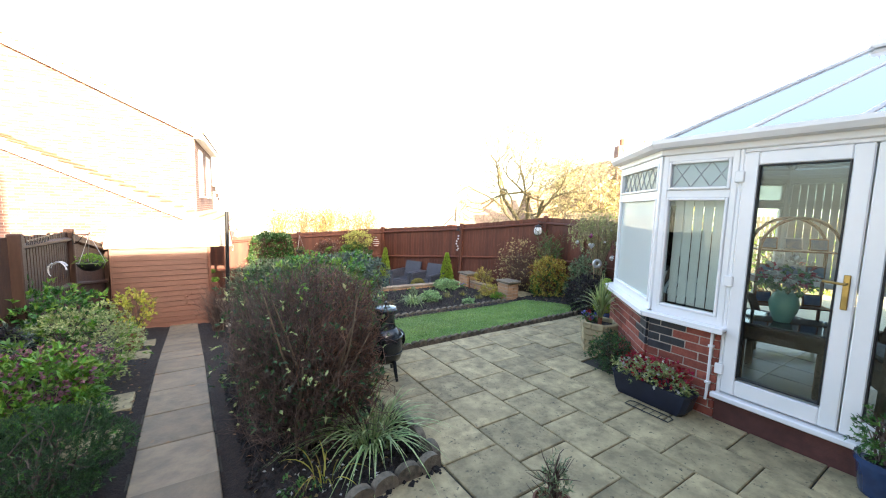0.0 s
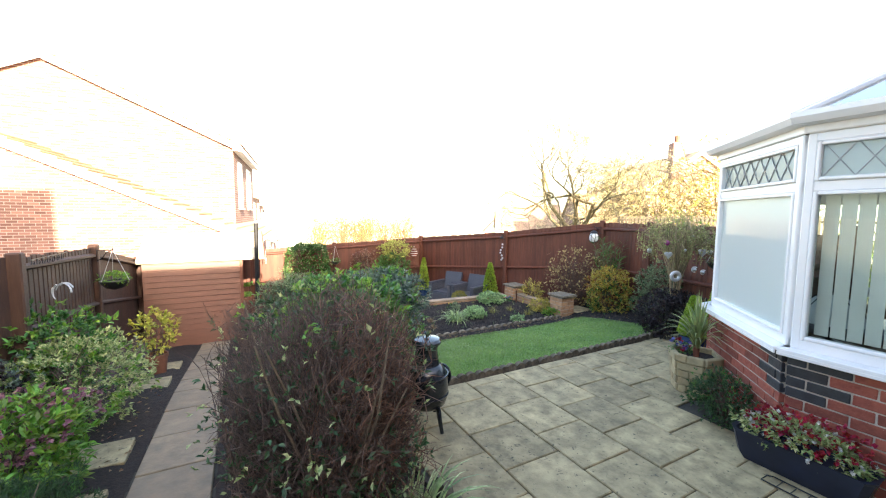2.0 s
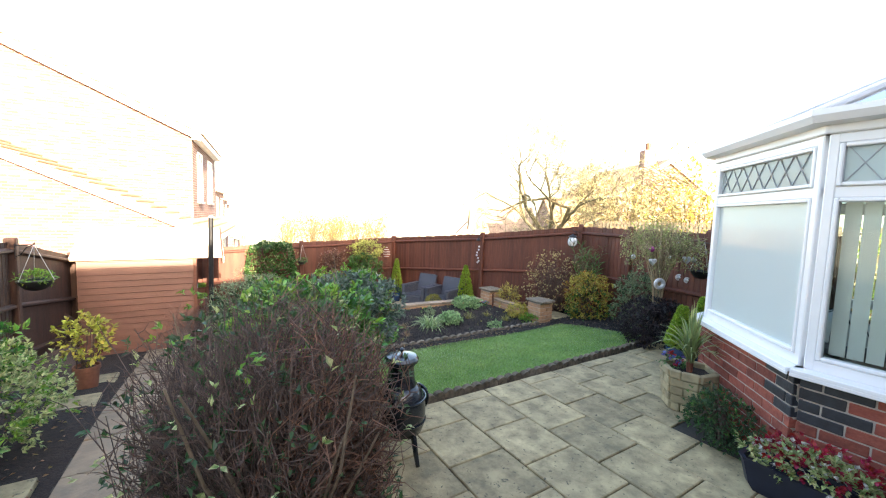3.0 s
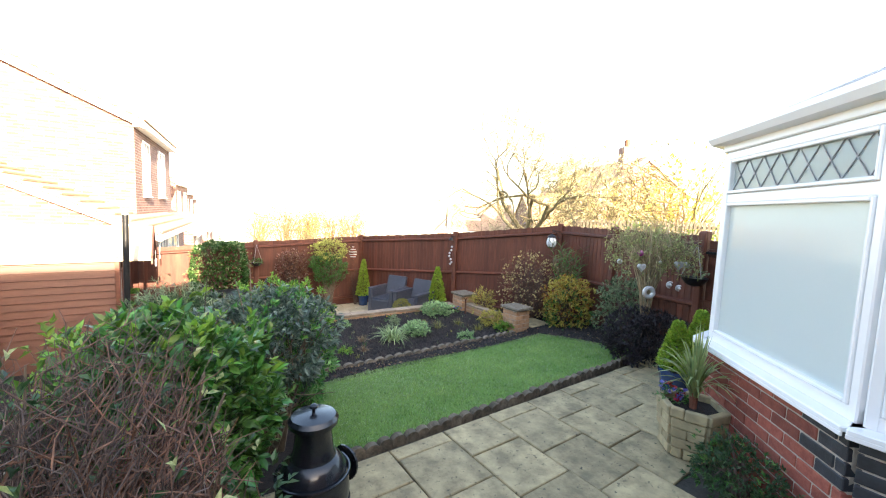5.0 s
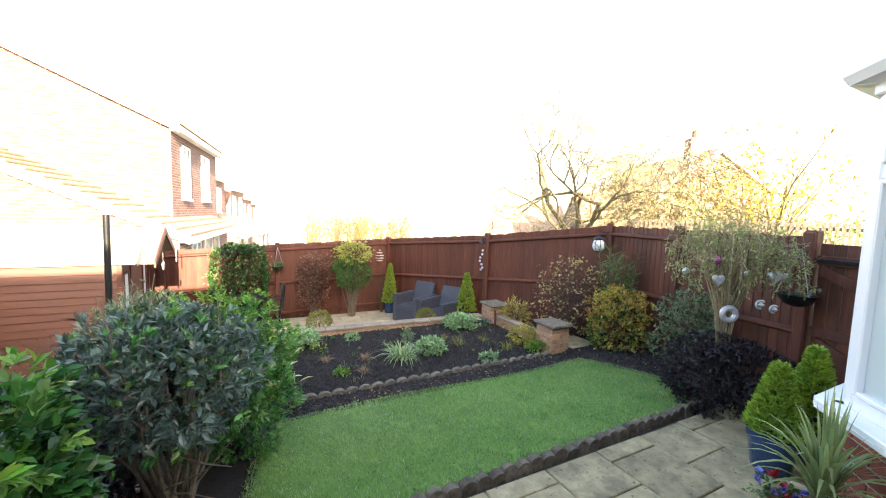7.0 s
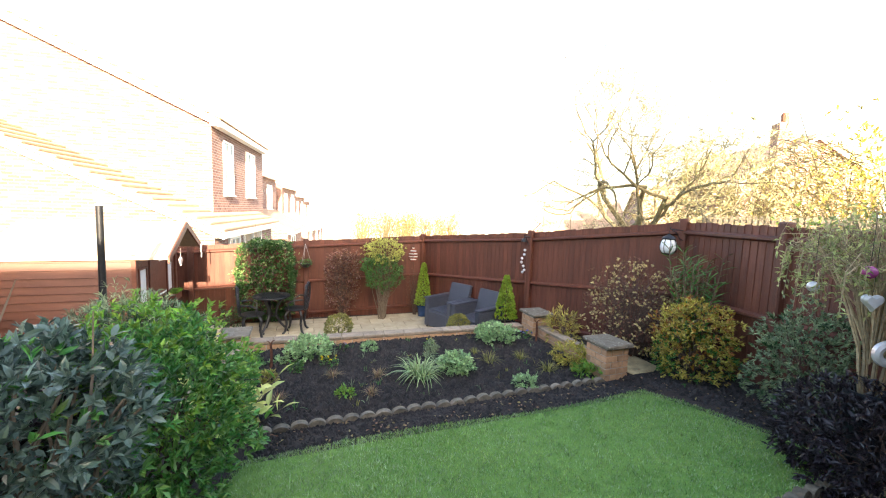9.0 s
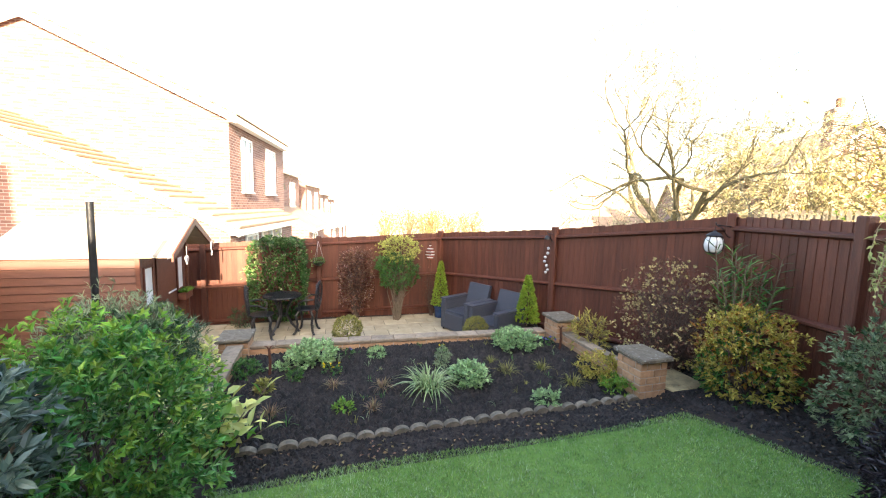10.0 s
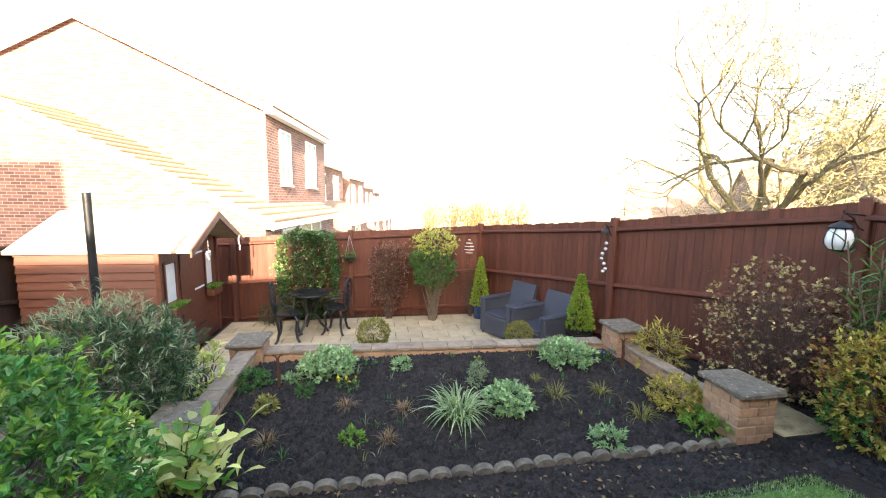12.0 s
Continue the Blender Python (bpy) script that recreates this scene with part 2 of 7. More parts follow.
# ---------------------------------------------------------------- mesh tools
class Mesh:
    """Collects vertices and faces; several materials by index."""

    def __init__(self):
        self.v, self.f, self.m = [], [], []

    def add(self, verts, faces, mi=0):
        k = len(self.v)
        self.v += [tuple(p) for p in verts]
        self.f += [tuple(i + k for i in q) for q in faces]
        self.m += [mi] * len(faces)
        return self

    def box(self, x0, x1, y0, y1, z0, z1, c=0.004, mi=0, jit=0.0):
        """A box with chamfered edges."""
        c = min(c, abs(x1 - x0) / 3, abs(y1 - y0) / 3, abs(z1 - z0) / 3)
        vs, idx = [], {}
        for ix, x in enumerate((x0, x1)):
            for iy, y in enumerate((y0, y1)):
                for iz, z in enumerate((z0, z1)):
                    j = [random.uniform(-jit, jit) for _ in range(3)] if jit else (0, 0, 0)
                    sx, sy, sz = (c, -c)[ix], (c, -c)[iy], (c, -c)[iz]
                    for a, p in enumerate(((x, y + sy, z + sz), (x + sx, y, z + sz), (x + sx, y + sy, z))):
                        idx[ix, iy, iz, a] = len(vs)
                        vs.append((p[0] + j[0], p[1] + j[1], p[2] + j[2]))
        fs = []
        for s in (0, 1):
            a = [idx[s, 0, 0, 0], idx[s, 0, 1, 0], idx[s, 1, 1, 0], idx[s, 1, 0, 0]]
            b = [idx[0, s, 0, 1], idx[1, s, 0, 1], idx[1, s, 1, 1], idx[0, s, 1, 1]]
            d = [idx[0, 0, s, 2], idx[0, 1, s, 2], idx[1, 1, s, 2], idx[1, 0, s, 2]]
            for q in (a, b, d):
                fs.append(q if s == 0 else q[::-1])
        for s in (0, 1):
            for t in (0, 1):
                fl = s != t
                a = [idx[0, s, t, 1], idx[0, s, t, 2], idx[1, s, t, 2], idx[1, s, t, 1]]
                b = [idx[s, 0, t, 0], idx[s, 1, t, 0], idx[s, 1, t, 2], idx[s, 0, t, 2]]
                d = [idx[s, t, 0, 0], idx[s, t, 0, 1], idx[s, t, 1, 1], idx[s, t, 1, 0]]
                fs += [a if fl else a[::-1], b if fl else b[::-1], d if fl else d[::-1]]
                for w in (0, 1):
                    q = [idx[s, t, w, 0], idx[s, t, w, 1], idx[s, t, w, 2]]
                    fs.append(q)
        return self.add(vs, fs, mi)

    def tube(self, pts, r0, r1=None, n=6, mi=0, cap=True):
        """A round bar along points, tapering."""
        r1 = r0 if r1 is None else r1
        pts = [Vector(p) for p in pts]
        ring, fs, k = [], [], len(pts)
        for i, p in enumerate(pts):
            d = (pts[min(i + 1, k - 1)] - pts[max(i - 1, 0)])
            d = d.normalized() if d.length > 1e-9 else Vector((0, 0, 1))
            a = d.orthogonal().normalized() if i == 0 else (a - d * a.dot(d)).normalized()
            b = d.cross(a)
            r = r0 + (r1 - r0) * i / (k - 1)
            for j in range(n):
                t = 2 * math.pi * j / n
                ring.append(p + (a * math.cos(t) + b * math.sin(t)) * r)
        for i in range(k - 1):
            for j in range(n):
                fs.append((i * n + j, i * n + (j + 1) % n, (i + 1) * n + (j + 1) % n, (i + 1) * n + j))
        if cap and n > 2:
            fs += [tuple(range(n))[::-1], tuple(range((k - 1) * n, k * n))]
        return self.add(ring, fs, mi)

    def lathe(self, prof, n=24, x=0, y=0, z=0, mi=0):
        """A turned body from (radius, height) pairs."""
        vs, fs, k = [], [], len(prof)
        for r, h in prof:
            for j in range(n):
                t = 2 * math.pi * j / n
                vs.append((x + r * math.cos(t), y + r * math.sin(t), z + h))
        for i in range(k - 1):
            for j in range(n):
                fs.append((i * n + j, i * n + (j + 1) % n, (i + 1) * n + (j + 1) % n, (i + 1) * n + j))
        fs += [tuple(range(n))[::-1], tuple(range((k - 1) * n, k * n))]
        return self.add(vs, fs, mi)

    def prism(self, poly, y0, y1, axis="y", mi=0):
        """A polygon given in the two other axes, drawn out from y0 to y1."""
        k = len(poly)
        if axis == "y":
            vs = [(a, y0, b) for a, b in poly] + [(a, y1, b) for a, b in poly]
        elif axis == "x":
            vs = [(y0, a, b) for a, b in poly] + [(y1, a, b) for a, b in poly]
        else:
            vs = [(a, b, y0) for a, b in poly] + [(a, b, y1) for a, b in poly]
        fs = [tuple(range(k)), tuple(range(k, 2 * k))[::-1]]
        fs += [(i, i + k, (i + 1) % k + k, (i + 1) % k) for i in range(k)]
        return self.add(vs, fs, mi)

    def leaf(self, p, d, length, width, fold=0.25, mi=0, up=None):
        """One folded leaf at p, pointing along d."""
        d = d.normalized()
        s = d.cross(up if up is not None else Vector((random.gauss(0, 0.5), random.gauss(0, 0.5), 1)))
        s = s.normalized() if s.length > 1e-6 else d.orthogonal().normalized()
        nrm = s.cross(d)
        if length > 0.055:
            k = len(self.v)
            q = [p]
            for f, wd in ((0.28, 0.42), (0.64, 0.40)):
                c0 = p + d * length * f - nrm * length * 0.10 * f * f
                q += [c0 + s * width * wd + nrm * width * fold * 0.7, c0, c0 - s * width * wd + nrm * width * fold * 0.7]
            q.append(p + d * length - nrm * length * 0.16)
            self.v += [w[:] for w in q]
            self.f += [(k, k + 1, k + 2), (k, k + 2, k + 3), (k + 1, k + 4, k + 5, k + 2), (k + 2, k + 5, k + 6, k + 3), (k + 4, k + 7, k + 5), (k + 5, k + 7, k + 6)]
            self.m += [mi] * 6
            return
        a = p + d * length * 0.45 + s * width * 0.5 + nrm * width * fold
        b = p + d * length * 0.45 - s * width * 0.5 + nrm * width * fold
        c = p + d * length - nrm * length * 0.12
        k = len(self.v)
        self.v += [p[:], a[:], c[:], b[:]]
        self.f += [(k, k + 1, k + 2), (k, k + 2, k + 3)]
        self.m += [mi, mi]

    def blade(self, p, d, length, width, droop, n=4, mi=0):
        """A long arching blade."""
        d = Vector((d[0], d[1], 0)).normalized() if abs(d[0]) + abs(d[1]) > 1e-6 else Vector((1, 0, 0))
        s = Vector((-d[1], d[0], 0)) * width * 0.5
        k = len(self.v)
        p = Vector(p)
        e = droop
        for i in range(n + 1):
            t = i / n
            q = p + d * (length * e * t ** 1.6) + Vector((0, 0, length * (t * (1 - 0.25 * e) - 0.75 * e * t ** 2.6)))
            w = (1 - t ** 2.2) * (0.6 + 0.8 * t if t < 0.5 else 1) + 0.04
            self.v += [(q + s * w)[:], (q - s * w)[:]]
        for i in range(n):
            self.f.append((k + 2 * i, k + 2 * i + 1, k + 2 * i + 3, k + 2 * i + 2))
            self.m.append(mi)

    def data(self, name, mats, smooth=False):
        me = bpy.data.meshes.new(name)
        me.from_pydata(self.v, [], self.f)
        for q in (mats if isinstance(mats, (list, tuple)) else [mats]):
            me.materials.append(q)
        if isinstance(mats, (list, tuple)) and len(mats) > 1:
            me.polygons.foreach_set("material_index", self.m)
        if smooth:
            me.polygons.foreach_set("use_smooth", [True] * len(me.polygons))
            me.set_sharp_from_angle(angle=radians(38))
        me.update()
        return me

    def ob(self, name, mats, parent=None, label="", smooth=False, at=None):
        o = new(name, self.data(name, mats, smooth))
        if parent is not None:
            o.parent = parent
        if at is not None:
            o.matrix_basis = at
        if label:
            o["label"] = label
        return o


def thing(name, at, label, category, group="", kind=""):
    o = new(name)
    o.matrix_basis = at
    o.empty_display_size = 0.1
    return tagged(o, label, category, group, kind)


def at_uv(u, v, z=0.0, rz=0.0):
    x, y = xy(u, v)
    return pose(x, y, z, 0, 0, 34 + rz)


def lerp_rows(rows, t):
    if t <= rows[0][0]:
        return rows[0][1]
    for (a, p), (b, q) in zip(rows, rows[1:]):
        if t <= b:
            return p + (q - p) * (t - a) / (b - a)
    return rows[-1][1]


LEFT = [(2.4, 0.0), (4.3, -0.13), (5.6, -0.25), (9.0, -0.8), (9.6, -0.86), (14, -1.1), (22, -1.6), (60, -4.0), (200, -4.6), (900, -6.0)]
MID = [(3.6, 0.0), (4.05, -0.03), (5.7, -0.2), (6.2, -0.3), (8.0, -0.30), (8.35, -0.30), (8.5, -0.8), (11.8, -0.84), (14, -1.1), (22, -1.6), (60, -4.0), (200, -4.6), (900, -6.0)]
RIGHT = [(3.6, 0.0), (4.05, -0.03), (5.7, -0.2), (8.0, -0.42), (11, -0.6), (14, -1.0), (22, -1.6), (60, -4.0), (200, -4.6), (900, -6.0)]


def gz(u, v):
    """Height of the ground."""
    a, b, c = lerp_rows(LEFT, v), lerp_rows(MID, v), lerp_rows(RIGHT, v)
    t = min(1, max(0, (u - 0.9) / 0.9))
    s = min(1, max(0, (u - 6.15) / 0.25))
    z = a + (b - a) * t
    return z + (c - z) * s


# ---------------------------------------------------------------- ground
def grid(us, vs, zf, name, m, noise_amt=0.0):
    M = Mesh()
    vts = []
    for v in vs:
        for u in us:
            x, y = xy(u, v)
            vts.append((x, y, zf(u, v) + (noise_amt * noise.noise(Vector((x * 6, y * 6, 0))) if noise_amt else 0)))
    n = len(us)
    fs = [(j * n + i, j * n + i + 1, (j + 1) * n + i + 1, (j + 1) * n + i) for j in range(len(vs) - 1) for i in range(n - 1)]
    M.add(vts, fs)
    return M


def steps(a, b, s):
    k = max(1, round((b - a) / s))
    return [a + (b - a) * i / k for i in range(k + 1)]


us = [-4500, -600, -200, -80, -40, -20, -10, -6] + steps(-4, 9, 0.1) + [11, 14, 20, 40, 80, 200, 600, 4500]
vs = [-300, -100, -40, -15, -6, -3] + steps(-1.5, 12.4, 0.1) + [13, 14, 16, 19, 22, 30, 40, 60, 100, 200, 300, 400, 600, 900, 4500]
g = grid(us, vs, lambda u, v: gz(u, v) - (0.05 if (1.2 < u < 7.4 and -3 < v < 4.03) or (0.4 < u < 1.3 and -3 < v < 1.87) or (0.4 < u < 7 and 8.2 < v < 11.6) else 0.02 if -0.5 < u < 0.35 and v < 9.7 else 0), "ground", None, 0.012)
ground = g.ob("ground", [SOIL, LAND], smooth=True)
tagged(ground, "dark bare garden soil sloping gently down", "ground", kind="structure")
for p in ground.data.polygons:
    c = p.center
    u, v = c.x * CG + c.y * SG, -c.x * SG + c.y * CG
    p.material_index = 0 if -4.5 < u < 9 and -2 < v < 12.6 else 1

# lawn
LAWN_BACK, LAWN_FRONT = 5.68, 4.13


def lawn_z(u, v):
    return gz(u, v) + 0.02


def lawn_span(v):
    return 1.98 + 0.35 * ((v - LAWN_FRONT) / 1.55) ** 2 + 0.03 * math.sin(v * 3), 6.30 - 0.30 * ((v - LAWN_FRONT) / 1.55) ** 1.5 + 0.02 * math.sin(v * 5)


M = Mesh()
rows = 24
cols = 70
vts = []
for j in range(rows + 1):
    v = LAWN_FRONT + (LAWN_BACK - LAWN_FRONT) * j / rows
    a, b = lawn_span(v)
    for i in range(cols + 1):
        u = a + (b - a) * i / cols
        vv = v + (0.03 * math.sin(u * 2.3) if j == rows else 0)
        x, y = xy(u, vv)
        edge = min(i, cols - i, rows - j) == 0
        vts.append((x, y, lawn_z(u, vv) - (0.04 if edge else 0)))
M.add(vts, [(j * (cols + 1) + i, j * (cols + 1) + i + 1, (j + 1) * (cols + 1) + i + 1, (j + 1) * (cols + 1) + i) for j in range(rows) for i in range(cols)])
lawn = M.ob("lawn", TURF, smooth=True)
tagged(lawn, "short green damp lawn with neat curved edge", "lawn", kind="structure")


# ---------------------------------------------------------------- paving
def slab_mesh(w, d, m, t=0.045):
    M = Mesh()
    M.box(-w / 2, w / 2, -d / 2, d / 2, -t, 0, 0.006, jit=0.002)
    return M.data("slab", m)


patio = Mesh()
patio.box(0.45, 1.42, -1.6, 1.9, -0.1, -0.018, 0.005)
patio.box(1.4, 7.3, -1.6, 4.0, -0.1, -0.018, 0.005)
patio = patio.ob("patio", JOINT, at=G.copy())
tagged(patio, "patio of square grey-buff riven slabs laid staggered", "patio", kind="structure")
PAVERS = []
P = 0.478


def lay(parent, name, u0, u1, v0, v1, pu, pv, z, m, skip=None, stag=0.5, zf=None, us0=None, swap=False):
    """Lays slabs in staggered rows; swap turns the rows across."""
    sizes = [slab_mesh(pv - 0.009, pu - 0.009, m) if swap else slab_mesh(pu - 0.009, pv - 0.009, m) for _ in range(4)]
    i = 0
    u = us0 if us0 is not None else u0
    while u + pu * 0.3 < u1:
        v = v0 - (pv * stag if i % 2 else 0)
        while v < v1 - 0.05:
            a, b = max(v, v0), min(v + pv, v1)
            c, d = max(u, u0), min(u + pu, u1)
            if b - a > 0.04 and d - c > 0.04 and not (skip and skip((c + d) / 2, (a + b) / 2)):
                if b - a > pv - 0.01 and d - c > pu - 0.01:
                    me = random.choice(sizes)
                else:
                    me = slab_mesh(b - a - 0.009, d - c - 0.009, m) if swap else slab_mesh(d - c - 0.009, b - a - 0.009, m)
                o = new(name, me)
                o.parent = parent
                zz = z + random.uniform(-0.003, 0.003)
                lean = 0
                if zf:
                    zz = zf((a + b) / 2) + 0.01
                    lean = math.degrees(math.atan2(zf(b) - zf(a), b - a))
                o.matrix_basis = pose((a + b) / 2 if swap else (c + d) / 2, (c + d) / 2 if swap else (a + b) / 2, zz, random.uniform(-0.25, 0.25) + lean, random.uniform(-0.25, 0.25), 0)
                PAVERS.append(o)
            v += pv
        u += pu
        i += 1


# front garden path down to the shed
pth = Mesh()
rows_v = steps(-2, 9.5, 0.25)
vts = []
for v in rows_v:
    for u in (-0.33, 0.19):
        vts.append((u, v, lerp_rows(LEFT, v) - 0.02))
for v in rows_v:
    for u in (-0.33, 0.19):
        vts.append((u, v, lerp_rows(LEFT, v) - 0.12))
n2 = 2 * len(rows_v)
fs = [(2 * i, 2 * i + 1, 2 * i + 3, 2 * i + 2) for i in range(len(rows_v) - 1)]
fs += [(2 * i, 2 * i + 2, n2 + 2 * i + 2, n2 + 2 * i) for i in range(len(rows_v) - 1)]
fs += [(2 * i + 1, n2 + 2 * i + 1, n2 + 2 * i + 3, 2 * i + 3) for i in range(len(rows_v) - 1)]
pth.add(vts, fs)
path = pth.ob("path", JOINT, at=G.copy())
tagged(path, "narrow path of buff slabs running down to the shed", "path", kind="structure")

rear = Mesh()
rear.box(0.55, 6.6, 8.2, 11.5, -0.95, -0.815, 0.005)
rear_patio = rear.ob("rear_patio", JOINT, at=G.copy())
tagged(rear_patio, "sunken seating patio of pale buff slabs", "patio", kind="structure")


# ---------------------------------------------------------------- fences
def fence_run(name, p, q, top0, top1, bot0, bot1, label, posts=(0, 1), side=1, slats=False, m=None):
    """A closeboard fence from p to q (world): boards, three rails, a cap and posts. side: which side the rails are on."""
    p, q = Vector((*p, 0)), Vector((*q, 0))
    d = q - p
    L = d.length
    ang = math.degrees(math.atan2(d.y, d.x))
    t = thing(name, pose(p.x, p.y, 0, 0, 0, ang), label, "fence", "garden fence panels")

    def zt(s):
        return top0 + (top1 - top0) * s / L

    def zb(s):
        return bot0 + (bot1 - bot0) * s / L

    m = m or FENCE
    w = 0.105 if not slats else 0.075
    step = w - 0.008 if not slats else w + 0.03
    s = 0.03
    while s + w * 0.6 < L:
        e = min(s + w, L)
        M = Mesh()
        y = 0.0
        th = 0.018
        dz = random.uniform(-0.012, 0.010)
        prof = [(s, y - 0.004), (e, y - 0.014), (e, y + 0.002), (s, y + 0.008)]
        if slats:
            prof = [(s, -0.01), (e, -0.01), (e, 0.008), (s, 0.008)]
        vts = [(a, b, zb(a)) for a, b in prof] + [(a, b, zt(a) + dz) for a, b in prof]
        M.add(vts, [(0, 1, 2, 3)[::-1], (4, 5, 6, 7), (0, 1, 5, 4), (1, 2, 6, 5), (2, 3, 7, 6), (3, 0, 4, 7)])
        M.ob("board", m, t)
        s += step
    for k, hgt in enumerate((0.1, 0.5, 0.93)):
        M = Mesh()
        r = []
        for s in (0.0, L):
            z = zb(s) + (zt(s) - zb(s)) * hgt
            r.append(z)
        a, b = (0.012, 0.06) if side > 0 else (-0.06, -0.016)
        vts = []
        for s, z in ((0, r[0]), (L, r[1])):
            vts += [(s, a, z - 0.035), (s, b, z - 0.012), (s, b, z + 0.012), (s, a, z + 0.035)]
        M.add(vts, [(0, 1, 2, 3), (4, 5, 6, 7)[::-1], (0, 4, 5, 1), (1, 5, 6, 2), (2, 6, 7, 3), (3, 7, 4, 0)])
        M.ob("rail", m, t)
    for k in posts:
        s = L * k
        M = Mesh()
        M.box(s - 0.05, s + 0.05, -0.03 if side > 0 else -0.08, 0.08 if side > 0 else 0.03, zb(s) - 0.1, zt(s) + 0.045, 0.012)
        M.ob("post", m, t)
    return t


QE, QD, QC, QB, QA = (2.62, 9.90), (0.53, 11.13), (-1.98, 12.6), (-4.25, 11.25), (-6.1, 10.1)
fence_run("fence", QE, QD, 1.56, 1.26, -0.5, -0.6, "dark red-brown closeboard garden fence bay beside the lantern", (0, 1), 1)
fence_run("fence", QD, QC, 1.26, 1.01, -0.6, -0.82, "dark red-brown closeboard garden fence bay behind the rattan armchairs", (1,), 1)
fence_run("fence", QC, QB, 1.01, 0.87, -0.82, -0.9, "dark red-brown closeboard garden fence bay behind the tall shrubs", (1,), 1)
fence_run("fence", QB, QA, 0.87, 0.75, -0.9, -1.0, "red-brown closeboard garden fence bay beside the laurel hedge", (1,), 1)
R1, R2, R3 = (3.1, 8.48), (3.6, 7.0), (4.15, 5.7)
fence_run("fence", R1, QE, 1.56, 1.56, -0.4, -0.5, "dark shaded closeboard garden fence bay beside the shrubs", (0,), 1)
fence_run("fence", R2, R1, 1.56, 1.56, -0.3, -0.4, "dark shaded closeboard garden fence bay near the gate", (0,), 1)
A1, A2, A3 = (-4.28, 3.8), (-5.5, 5.6), (-6.5, 7.3)
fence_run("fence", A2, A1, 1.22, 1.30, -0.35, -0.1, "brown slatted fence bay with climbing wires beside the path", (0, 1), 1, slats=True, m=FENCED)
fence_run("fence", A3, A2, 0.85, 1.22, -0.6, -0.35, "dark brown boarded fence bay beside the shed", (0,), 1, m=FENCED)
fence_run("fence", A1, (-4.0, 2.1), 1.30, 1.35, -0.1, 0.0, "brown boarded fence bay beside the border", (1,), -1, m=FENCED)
fence_run("fence", (-6.1, 10.1), (-7.6, 9.3), 0.75, 0.7, -1.0, -1.0, "brown closeboard fence bay behind the shed", (1,), 1)


